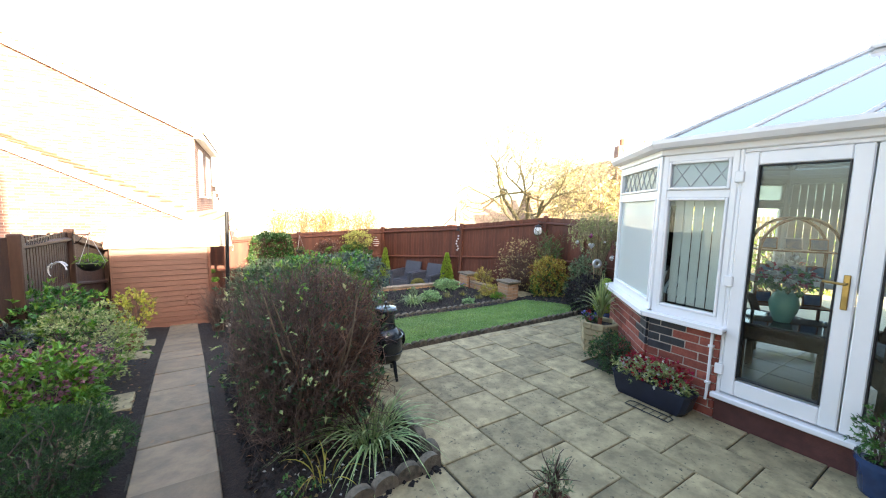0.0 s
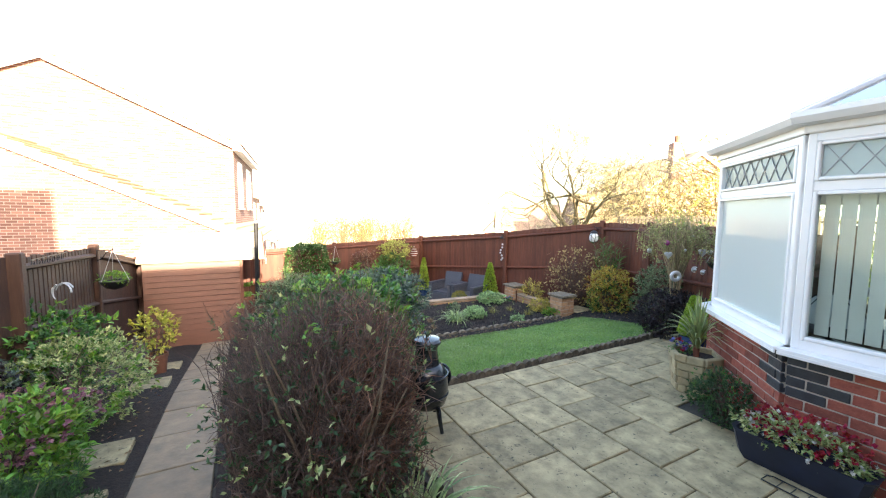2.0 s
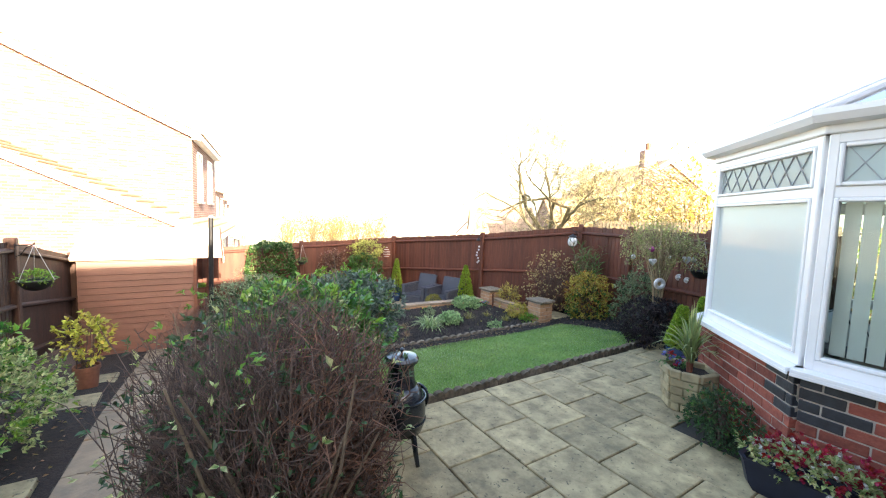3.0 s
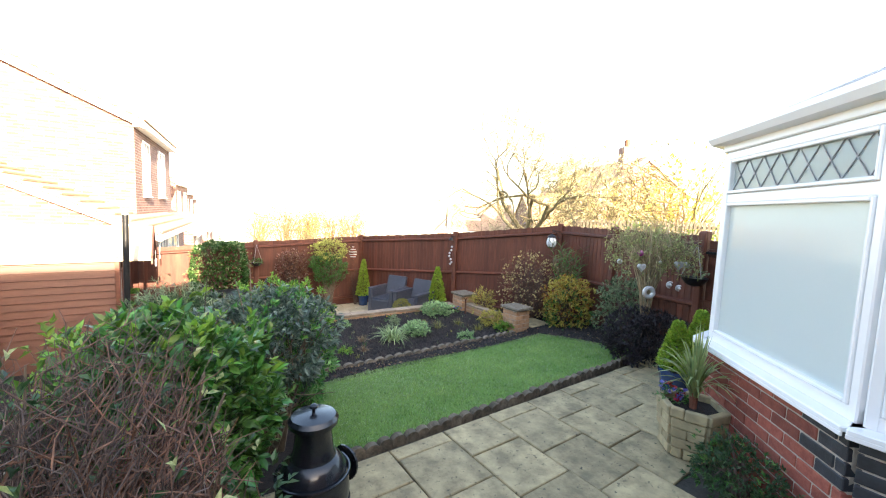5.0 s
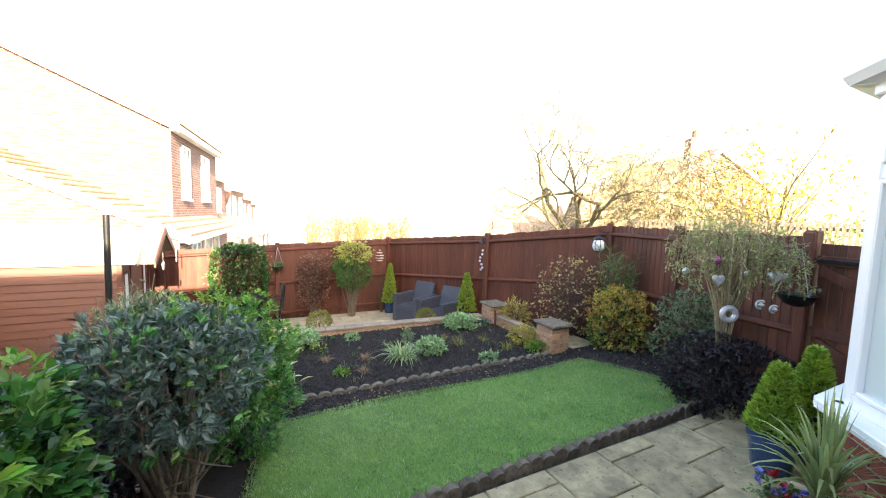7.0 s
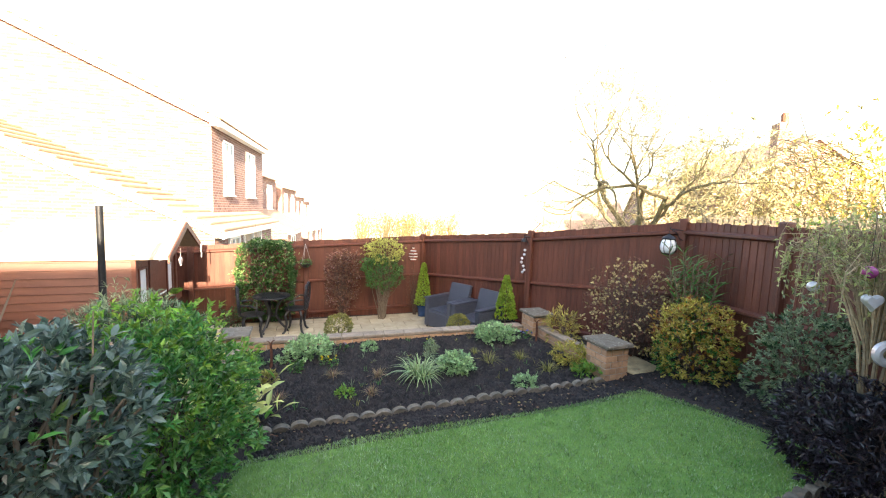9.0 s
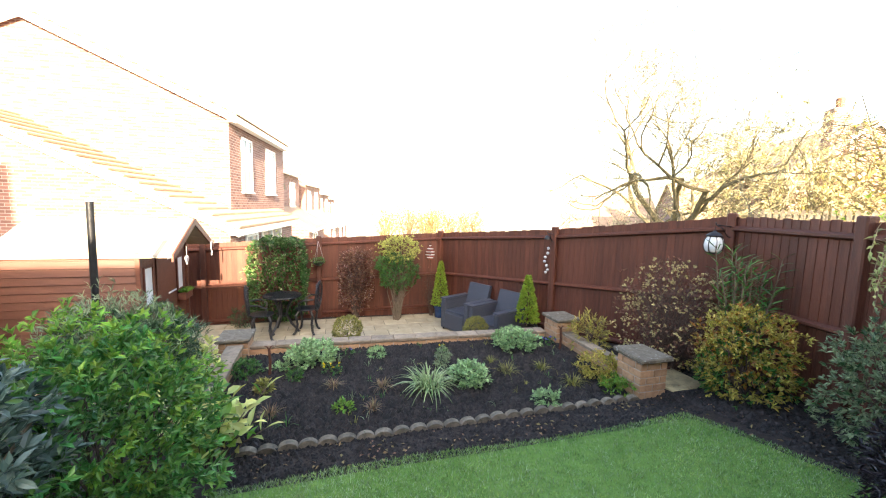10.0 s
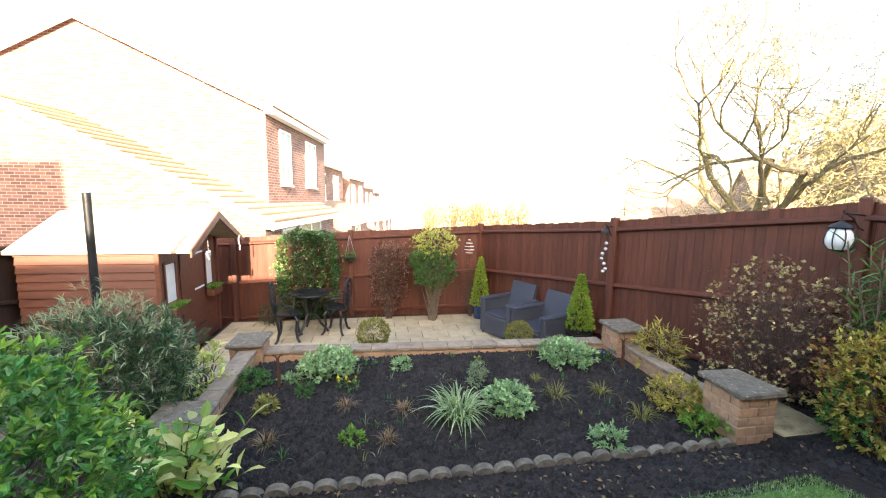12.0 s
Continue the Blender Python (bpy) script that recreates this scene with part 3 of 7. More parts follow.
# ---------------------------------------------------------------- shed
def shed():
    t = thing("garden_shed", at_uv(0, 0), "red-brown timber garden shed with pale felt roof beside the patio", "shed")
    u0, u1, v0, v1 = -1.2, 0.42, 9.49, 11.33
    zb, ze, za = -0.88, 0.84, 1.27
    vm = (v0 + v1) / 2
    M = Mesh()
    M.prism([(v0 + 0.03, zb), (v1 - 0.03, zb), (v1 - 0.03, ze), (vm, za - 0.05), (v0 + 0.03, ze)], u0, u1 - 0.02, "x")
    M.ob("body", SHEDW, t)
    z = zb
    while z < ze - 0.02:
        M = Mesh()
        e = min(z + 0.101, ze)
        M.add([(u0, v0 + 0.010, e), (u1, v0 + 0.010, e), (u1, v0 - 0.012, z), (u0, v0 - 0.012, z), (u0, v0 + 0.03, z), (u1, v0 + 0.03, z), (u0, v0 + 0.03, e), (u1, v0 + 0.03, e)],
              [(0, 3, 2, 1), (3, 4, 5, 2), (0, 6, 4, 3), (1, 2, 5, 7), (0, 1, 7, 6)])
        M.ob("plank", SHEDW, t)
        z += 0.108
    for v in (v0 - 0.006, v1):
        M = Mesh()
        M.box(u1 - 0.03, u1 + 0.03, v - 0.02, v + 0.05, zb, ze, 0.004)
        M.ob("corner_trim", SHEDW, t)
    # boards of the door face, vertical
    v = v0 + 0.06
    while v < v1 - 0.05:
        M = Mesh()
        e = min(v + 0.1, v1 - 0.04)
        zt = [za - 0.06 - abs(a - vm) * (za - ze) / (vm - v0) for a in (v, e)]
        M.add([(u1, v + 0.002, zb), (u1, e - 0.002, zb), (u1, e - 0.002, zt[1]), (u1, v + 0.002, zt[0]),
               (u1 - 0.02, v, zb), (u1 - 0.02, e, zb), (u1 - 0.02, e, zt[1]), (u1 - 0.02, v, zt[0])],
              [(0, 1, 2, 3), (0, 3, 7, 4), (1, 5, 6, 2), (3, 2, 6, 7)])
        M.ob("board", SHEDW, t)
        v += 0.1
    # two roof slopes
    for s in (-1, 1):
        ve = v0 - 0.07 if s < 0 else v1 + 0.07
        k = (za - ze) / (vm - v0)
        zee = za - k * abs(ve - vm)
        M = Mesh()
        M.prism([(vm, za + 0.02), (ve, zee), (ve, zee - 0.03), (vm, za - 0.02)], u0 - 0.08, u1 + 0.43, "x")
        M.ob("roof", FELT, t)
        M = Mesh()
        M.prism([(vm, za + 0.03), (ve - s * 0.0, zee + 0.01), (ve, zee - 0.09), (vm, za - 0.08)], u1 + 0.43, u1 + 0.455, "x")
        M.ob("bargeboard", SHEDW, t)
    # windows and door
    for a, b in ((v0 + 0.1, v0 + 0.42), (v1 - 0.5, v1 - 0.2)):
        w = Mesh()
        for q in ((a, a + 0.03, 0.02, 0.62), (b - 0.03, b, 0.02, 0.62), (a + 0.03, b - 0.03, 0.02, 0.05), (a + 0.03, b - 0.03, 0.59, 0.62)):
            w.box(u1 + 0.002, u1 + 0.03, q[0], q[1], q[2], q[3], 0.004)
        fr = w.ob("window", SHEDW, t)
        Mesh().box(u1 + 0.006, u1 + 0.012, a + 0.03, b - 0.03, 0.05, 0.59, 0.001).ob("pane", WHITE, fr, "white curtained pane")
        bx = Mesh()
        bx.box(u1 + 0.03, u1 + 0.15, a - 0.03, b + 0.03, -0.14, -0.02, 0.006)
        bx.ob("window_box", SHEDW, t, "wooden window box")
        L = Mesh()
        for _ in range(260):
            L.leaf(Vector((u1 + 0.09 + random.uniform(-.05, .06), random.uniform(a, b), -0.03)), Vector((random.gauss(0, .5), random.gauss(0, .5), 1)), 0.08, 0.035)
        L.ob("plants", L_BRIGHT, t, "bright green leafy plants")
    d = Mesh()
    d.box(u1 + 0.002, u1 + 0.022, vm - 0.38, vm + 0.36, zb + 0.06, 0.85, 0.006)
    dr = d.ob("door", SHEDW, t)
    for z in (-0.55, 0.05, 0.62):
        h = Mesh()
        h.box(u1 + 0.022, u1 + 0.03, vm + 0.02, vm + 0.34, z, z + 0.03, 0.003)
        h.ob("hinge", IRON if z < 0 else PVC, dr)
    return t


shed()

# ---------------------------------------------------------------- brickwork
BR_CACHE = {}


def brick_obj(parent, m, l, h, d, mtx, name="brick"):
    key = (round(l, 3), round(h, 3), round(d, 3), m.name)
    if key not in BR_CACHE:
        BR_CACHE[key] = [Mesh().box(-l / 2, l / 2, -d / 2, d / 2, -h / 2, h / 2, 0.004, jit=0.0015).data("brick", m) for _ in range(2)]
    o = new(name, random.choice(BR_CACHE[key]))
    o.parent = parent
    o.matrix_basis = mtx
    return o


BRICK_JOBS = []


def brick_face(parent, m, p, q, z0, courses, l=0.215, h=0.065, j=0.01, d=0.1, special=None, bond=0.5, start=0.0):
    """Queues the bricks of a wall's face from p to q (in the parent's frame); they are laid at the end of the file."""
    BRICK_JOBS.append((parent, m, Vector((*p, 0)), Vector((*q, 0)), z0, courses, l, h, j, d, special, bond, start))


def lay_bricks():
    for parent, m, p, q, z0, courses, l, h, j, d, special, bond, start in BRICK_JOBS:
        D = q - p
        L = D.length
        D.normalize()
        ang = math.degrees(math.atan2(D.y, D.x))
        for c in range(courses):
            s = -((l + j) * bond if c % 2 else 0) + start
            while s < L - 0.02:
                a, b = max(s, 0), min(s + l, L)
                if b - a > 0.03:
                    o = p + D * (a + b) / 2
                    mm = m
                    if special and special(c, (a + b) / 2, L):
                        mm = BRICKB
                    pr = random.uniform(-0.0015, 0.0015)
                    brick_obj(parent, mm, b - a, h, d, pose(o.x + D.y * (d / 2 - 0.002 + pr) * -1, o.y + D.x * (d / 2 - 0.002 + pr), z0 + c * (h + j) + h / 2, 0, 0, ang))
                s += l + j


def pier(u, v, top, base, w=0.33, label=""):
    t = thing("brick_pier", at_uv(u, v), label, "pier", "brick piers round the bed")
    n = round((top - 0.055 - base) / 0.075)
    z0 = top - 0.055 - n * 0.075
    k = w / 2 - 0.006
    Mesh().box(-k, k, -k, k, z0 - 0.1, top - 0.055, 0.003).ob("core", MORTAR, t)
    w2 = w / 2
    for a, b in (((-w2, -w2), (w2, -w2)), ((w2, -w2), (w2, w2)), ((w2, w2), (-w2, w2)), ((-w2, w2), (-w2, -w2))):
        brick_face(t, BRICKY, a, b, z0, n, l=w * 0.5 - 0.005, d=0.05)
    c = Mesh().box(-w2 - 0.03, w2 + 0.03, -w2 - 0.05, w2 + 0.05, top - 0.045, top, 0.012, jit=0.004)
    c.ob("coping_slab", COPING, t, "lichened stone coping slab")
    return t


PIERS = [pier(6.14, 6.37, 0.13, -0.40, label="buff brick pier with stone cap beside the gold shrub"),
         pier(6.24, 8.02, 0.05, -0.47, label="buff brick pier with stone cap beside the rear wall"),
         pier(1.85, 8.43, -0.07, -0.85, label="buff brick pier with stone cap beside the shed"),
         pier(1.91, 6.70, 0.0, -0.45, label="buff brick pier with lichened stone cap beside the hydrangea")]


def low_wall(p, q, top, base, label, m=BRICKY, w=0.2):
    P0, Q0 = Vector((*p, 0)), Vector((*q, 0))
    D = Q0 - P0
    L = D.length
    ang = math.degrees(math.atan2(D.y, D.x))
    t = thing("low_wall", G @ pose(p[0], p[1], 0, 0, 0, ang), label, "wall", "low brick walls round the bed")
    n = round((top - 0.04 - base) / 0.075)
    z0 = top - 0.045 - n * 0.075
    Mesh().box(0, L, -w / 2 + 0.006, w / 2 - 0.006, z0 - 0.1, top - 0.045, 0.003).ob("core", MORTAR, t)
    brick_face(t, m, (0, -w / 2), (L, -w / 2), z0, n, d=0.05)
    brick_face(t, m, (L, w / 2), (0, w / 2), z0, n, d=0.05)
    s = 0.0
    while s < L - 0.05:
        e = min(s + 0.3, L)
        Mesh().box(s + 0.003, e - 0.003, -w / 2 - 0.02, w / 2 + 0.02, top - 0.04, top + random.uniform(-.002, .002), 0.006, jit=0.002).ob("coping_stone", WALLTOP, t)
        s += 0.3
    return t


low_wall((2.02, 8.42), (6.07, 8.20), -0.2, -0.8, "low retaining wall with grey coping stones behind the bed", w=0.15)
low_wall((6.2, 6.56), (6.22, 7.83), -0.13, -0.45, "low buff brick wall joining two piers", w=0.12)
low_wall((1.88, 8.24), (1.90, 6.89), -0.14, -0.5, "low buff brick wall joining two piers", w=0.14)

# ---------------------------------------------------------------- conservatory
CC = (3.81, 1.88)     # its corner in the garden's frame
CF = (4.69, 2.83)     # far end of the slanted side
CE = (6.3, 2.83)
SILL, TOPZ = 0.80, 2.27


def conservatory():
    t = thing("conservatory", G.copy(), "white framed conservatory on red brick base with leaded toplights", "conservatory")

    def facet(p, q, z0=SILL, panes=1, frost=False, blinds=False, lead=True):
        P0, Q0 = Vector((*p, 0)), Vector((*q, 0))
        D = Q0 - P0
        L = D.length
        D.normalize()
        ang = math.degrees(math.atan2(D.y, D.x))
        F = pose(P0.x, P0.y, 0, 0, 0, ang)
        fr = Mesh()
        mull = 0.052
        bars = [("bottom_rail", (0.0, L, -0.035, 0.035, z0, z0 + 0.075)), ("head_rail", (0.0, L, -0.035, 0.035, TOPZ - 0.06, TOPZ)), ("transom", (0.0, L, -0.03, 0.03, 1.885, 1.955))]
        for k in range(panes + 1):
            s = L * k / panes
            bars.append(("mullion", (max(0, s - mull), min(L, s + mull), -0.037, 0.037, z0, TOPZ)))
        w = new("window")
        w.parent = t
        w.matrix_basis = F
        for nm, q in bars:
            Mesh().box(*q, 0.007).ob(nm, PVC, w)
        for k in range(panes):
            a, b = L * k / panes + mull, L * (k + 1) / panes - mull
            for zz0, zz1, top in ((z0 + 0.075, 1.885, False), (1.955, TOPZ - 0.06, True)):
                sash = Mesh()
                e = 0.024
                for q4 in ((a, a + e, zz0, zz1), (b - e, b, zz0, zz1), (a + e, b - e, zz0, zz0 + e), (a + e, b - e, zz1 - e, zz1)):
                    sash.box(q4[0], q4[1], -0.045, 0.02, q4[2], q4[3], 0.006)
                sash.ob("sash", PVC, w)
                g2 = Mesh().box(a + e, b - e, -0.012, -0.004, zz0 + e, zz1 - e, 0.001).ob("pane", ROOFP if top else FROST if frost else CLEAR, w, "obscured glass" if frost and not top else "")
                g2.visible_shadow = False
                if top and lead:
                    h = zz1 - zz0 - 2 * e
                    W = b - a - 2 * e
                    step = 0.155
                    kx = 0.72
                    for sgn in (-1, 1):
                        x = -h * kx
                        while x < W + h * kx:
                            x0, z00, x1, z11 = x, 0.0, x + sgn * h * kx, h
                            pts = []
                            for tt in (i / 12 for i in range(13)):
                                xx = x0 + (x1 - x0) * tt
                                if 0 <= xx <= W:
                                    pts.append((a + e + xx, -0.016, zz0 + e + h * tt))
                            if len(pts) > 1:
                                Mesh().tube([pts[0], pts[-1]], 0.0036, n=4).ob("lead_strip", LEAD, w)
                            x += step
        if blinds:
            x = 0.08
            while x < L - 0.1:
                bl = Mesh()
                bl.box(x, x + 0.074, 0.09, 0.093, z0 + 0.1, TOPZ - 0.08, 0.001)
                bl.ob("blind_slat", WHITE, w).matrix_basis = pose(0, 0, 0)
                x += 0.082
        return w

    side = facet(CF, CC, frost=True)
    front0 = (CC[0], CC[1] - 0.60)
    facet(CC, front0, blinds=True)
    facet(CE, CF, frost=False, panes=2)
    facet((CE[0] + 0.9, CE[1] - 0.95), CE, frost=False)
    facet((CE[0] + 0.9, -1.3), (CE[0] + 0.9, CE[1] - 0.95), frost=False, panes=4, blinds=True)
    # doors: two leaves and side light towards the house
    y = front0[1]
    fr = Mesh()
    fr.box(CC[0] - 0.035, CC[0] + 0.035, y - 0.03, y, 0.22, TOPZ, 0.006)
    fr.box(CC[0] - 0.035, CC[0] + 0.035, y - 1.50, y - 1.47, 0.22, TOPZ, 0.006)
    fr.box(CC[0] - 0.035, CC[0] + 0.035, y - 1.47, y - 0.03, TOPZ - 0.03, TOPZ, 0.006)
    fr.box(CC[0] - 0.10, CC[0] + 0.035, y - 1.50, y + 0.02, 0.20, 0.245, 0.008)
    fr.ob("door_frame", PVC, t)
    for k in (0, 1):
        a = y - 0.033 - k * 0.72
        b = a - 0.71
        d = Mesh()
        e = 0.10
        for q4 in ((a - e, a, 0.26, TOPZ - 0.035), (b, b + e, 0.26, TOPZ - 0.035), (b + e, a - e, 0.26, 0.26 + e + 0.03), (b + e, a - e, TOPZ - 0.035 - 0.1, TOPZ - 0.035)):
            d.box(CC[0] - 0.05, CC[0] + 0.02, q4[0], q4[1], q4[2], q4[3], 0.008)
        dd = d.ob("door", PVC, t, "white framed glazed door, shut")
        gl = Mesh().box(CC[0] - 0.018, CC[0] - 0.01, b + e, a - e, 0.41, TOPZ - 0.135, 0.001).ob("pane", CLEAR, dd)
        gl.visible_shadow = False
        be = Mesh()
        for q4 in ((a - e - 0.012, a - e, 0.41, TOPZ - 0.135), (b + e, b + e + 0.012, 0.41, TOPZ - 0.135), (b + e, a - e, 0.41, 0.422), (b + e, a - e, TOPZ - 0.147, TOPZ - 0.135)):
            be.box(CC[0] - 0.052, CC[0] - 0.008, q4[0], q4[1], q4[2], q4[3], 0.003)
        be.ob("bead", IRON, dd, "black glazing seal")
        if k == 0:
            h = Mesh().box(CC[0] - 0.062, CC[0] - 0.05, b + 0.03, b + 0.065, 1.12, 1.36, 0.004)
            h.tube([(CC[0] - 0.06, b + 0.048, 1.30), (CC[0] - 0.10, b + 0.048, 1.30), (CC[0] - 0.10, b + 0.16, 1.305)], 0.009, n=8)
            h.ob("door_handle", BRASS, dd, "brass lever handle")
            for z in (0.45, 1.2, 2.05):
                Mesh().box(CC[0] - 0.065, CC[0] - 0.03, a - 0.015, a + 0.05, z - 0.045, z + 0.045, 0.006).ob("hinge", PVC, dd)
    # wall of the house side
    facet((CC[0], y - 1.50), (CC[0], -1.3), z0=SILL)
    # sill, plinth and brick base
    for p, q, name in ((CF, CC, "sill"), (CC, front0, "sill"), (CE, CF, "sill"), ((CC[0], y - 1.50), (CC[0], -1.3), "sill")):
        P0, Q0 = Vector((*p, 0)), Vector((*q, 0))
        D = Q0 - P0
        L = D.length
        ang = math.degrees(math.atan2(D.y, D.x))
        a0, a1 = (-0.04, 0.04)
        s = Mesh().box(a0, L + a1, -0.13, 0.03, SILL - 0.025, SILL + 0.005, 0.006)
        s.box(a0, L + a1, -0.13, -0.115, SILL - 0.045, SILL - 0.02, 0.004)
        s.ob(name, PVC, t, at=pose(P0.x, P0.y, 0, 0, 0, ang))
        core = Mesh().box(0, L, -0.03, 0.14, -0.1, SILL - 0.03, 0.003)
        core.ob("base_core", MORTAR, t, at=pose(P0.x, P0.y, 0, 0, 0, ang))
        holder = new("brick_base", Mesh().box(0.02, L - 0.02, -0.045, 0.10, -0.08, SILL - 0.04, 0.003).data("brick_base", MORTAR))
        holder.parent = t
        holder.matrix_basis = pose(P0.x, P0.y, 0, 0, 0, ang)
        n = 10
        end = p == CF or q == CF
        brick_face(holder, BRICK, (0, -0.05), (L, -0.05), SILL - 0.04 - n * 0.075, n, d=0.05,
                   special=(lambda c, s, L, q=q: (L - s < 0.24 and c >= 6 and q == CC)) if q == CC else ((lambda c, s, L: s < 0.24 and c >= 6) if p == CC else None))
    pl = Mesh()
    pl.box(CC[0] - 0.04, CC[0] + 0.1, y - 1.50, y, -0.05, 0.2, 0.004)
    pl.ob("plinth", PLIN, t, "dark red plinth under the doors")
    # eaves beam and gutter
    loop = [(CC[0], -1.3), CC, CF, CE, (CE[0] + 0.9, CE[1] - 0.95), (CE[0] + 0.9, -1.3)]
    for (p, q) in zip(loop, loop[1:]):
        P0, Q0 = Vector((*p, 0)), Vector((*q, 0))
        D = Q0 - P0
        L = D.length
        ang = math.degrees(math.atan2(D.y, D.x))
        F = pose(P0.x, P0.y, 0, 0, 0, ang)
        e = Mesh().box(-0.03, L + 0.03, -0.05, 0.05, TOPZ, TOPZ + 0.06, 0.008)
        e.prism([(0.04, TOPZ + 0.05), (0.13, TOPZ + 0.06), (0.155, TOPZ + 0.10), (0.155, TOPZ + 0.135), (0.03, TOPZ + 0.135)], -0.06, L + 0.06, "x")
        e.ob("gutter", PVC, t, at=F)
    # roof: sheets between the eaves and a short ridge
    rz = TOPZ + 0.13
    ridge = [(5.5, -1.3, 3.35), (5.5, 0.9, 3.35)]
    rp = Vector(ridge[1])
    quads = [[(CC[0] - .1, -1.3, rz), (CC[0] - .1, CC[1], rz), ridge[1], ridge[0]],
             [(CC[0] - .1, CC[1], rz), (CF[0], CF[1] + .1, rz), ridge[1]],
             [(CF[0], CF[1] + .1, rz), (CE[0], CE[1] + .1, rz), ridge[1]],
             [(CE[0], CE[1] + .1, rz), (CE[0] + 1.0, CE[1] - 0.95, rz), ridge[1]],
             [(CE[0] + 1.0, CE[1] - 0.95, rz), (CE[0] + 1.0, -1.3, rz), ridge[0], ridge[1]]]
    for q in quads:
        M = Mesh()
        k = len(q)
        M.add(list(q) + [(a, b, c - 0.02) for a, b, c in q], [tuple(range(k)), tuple(range(k, 2 * k))[::-1]] + [(i, i + k, (i + 1) % k + k, (i + 1) % k) for i in range(k)])
        o = M.ob("roof_sheet", ROOFP, t, "pale translucent roof sheet")
        o.visible_shadow = False
        br = Mesh()
        br.tube([q[0], q[-1]], 0.022, n=6)
        br.tube([q[1], q[2]], 0.022, n=6)
        if k == 4:
            for i in range(1, 5):
                a = Vector(q[0]).lerp(Vector(q[1]), i / 5)
                b = Vector(q[3]).lerp(Vector(q[2]), i / 5)
                br.tube([a, b], 0.02, n=6)
        else:
            a = Vector(q[0]).lerp(Vector(q[1]), 0.5)
            br.tube([a, q[2]], 0.02, n=6)
        br.ob("glazing_bar", PVC, t)
    br = Mesh().box(5.42, 5.58, -1.3, 0.95, 3.33, 3.41, 0.02)
    for i in range(9):
        yy = -1.1 + i * 0.25
        br.tube([(5.5, yy, 3.41), (5.5, yy, 3.5)], 0.012, 0.004, n=6)
    br.ob("ridge", PVC, t)
    return t


BRASS = mat("brass", (0.55, 0.38, 0.14), None, 10, 0.3, 0.0, metal=0.9)
conservatory()


# ---------------------------------------------------------------- houses
def brick_wall_mat():
    m = bpy.data.materials.new("brick_wall_far")
    m.use_nodes = True
    n, l = m.node_tree.nodes, m.node_tree.links.new
    tc = n.new("ShaderNodeTexCoord")
    sep = n.new("ShaderNodeSeparateXYZ")
    add = n.new("ShaderNodeMath")
    comb = n.new("ShaderNodeCombineXYZ")
    br = n.new("ShaderNodeTexBrick")
    l(tc.outputs["Object"], sep.inputs[0])
    l(sep.outputs[0], add.inputs[0])
    l(sep.outputs[1], add.inputs[1])
    l(add.outputs[0], comb.inputs[0])
    l(sep.outputs[2], comb.inputs[1])
    l(comb.outputs[0], br.inputs["Vector"])
    br.inputs["Scale"].default_value = 1.0
    br.inputs["Brick Width"].default_value, br.inputs["Row Height"].default_value = 0.225, 0.075
    br.inputs["Mortar Size"].default_value = 0.007
    br.inputs["Color1"].default_value = (0.25, 0.125, 0.10, 1)
    br.inputs["Color2"].default_value = (0.13, 0.060, 0.050, 1)
    br.inputs["Mortar"].default_value = (0.33, 0.28, 0.25, 1)
    l(br.outputs["Color"], n["Principled BSDF"].inputs["Base Color"])
    n["Principled BSDF"].inputs["Roughness"].default_value = 0.9
    return m


WALLB = brick_wall_mat()


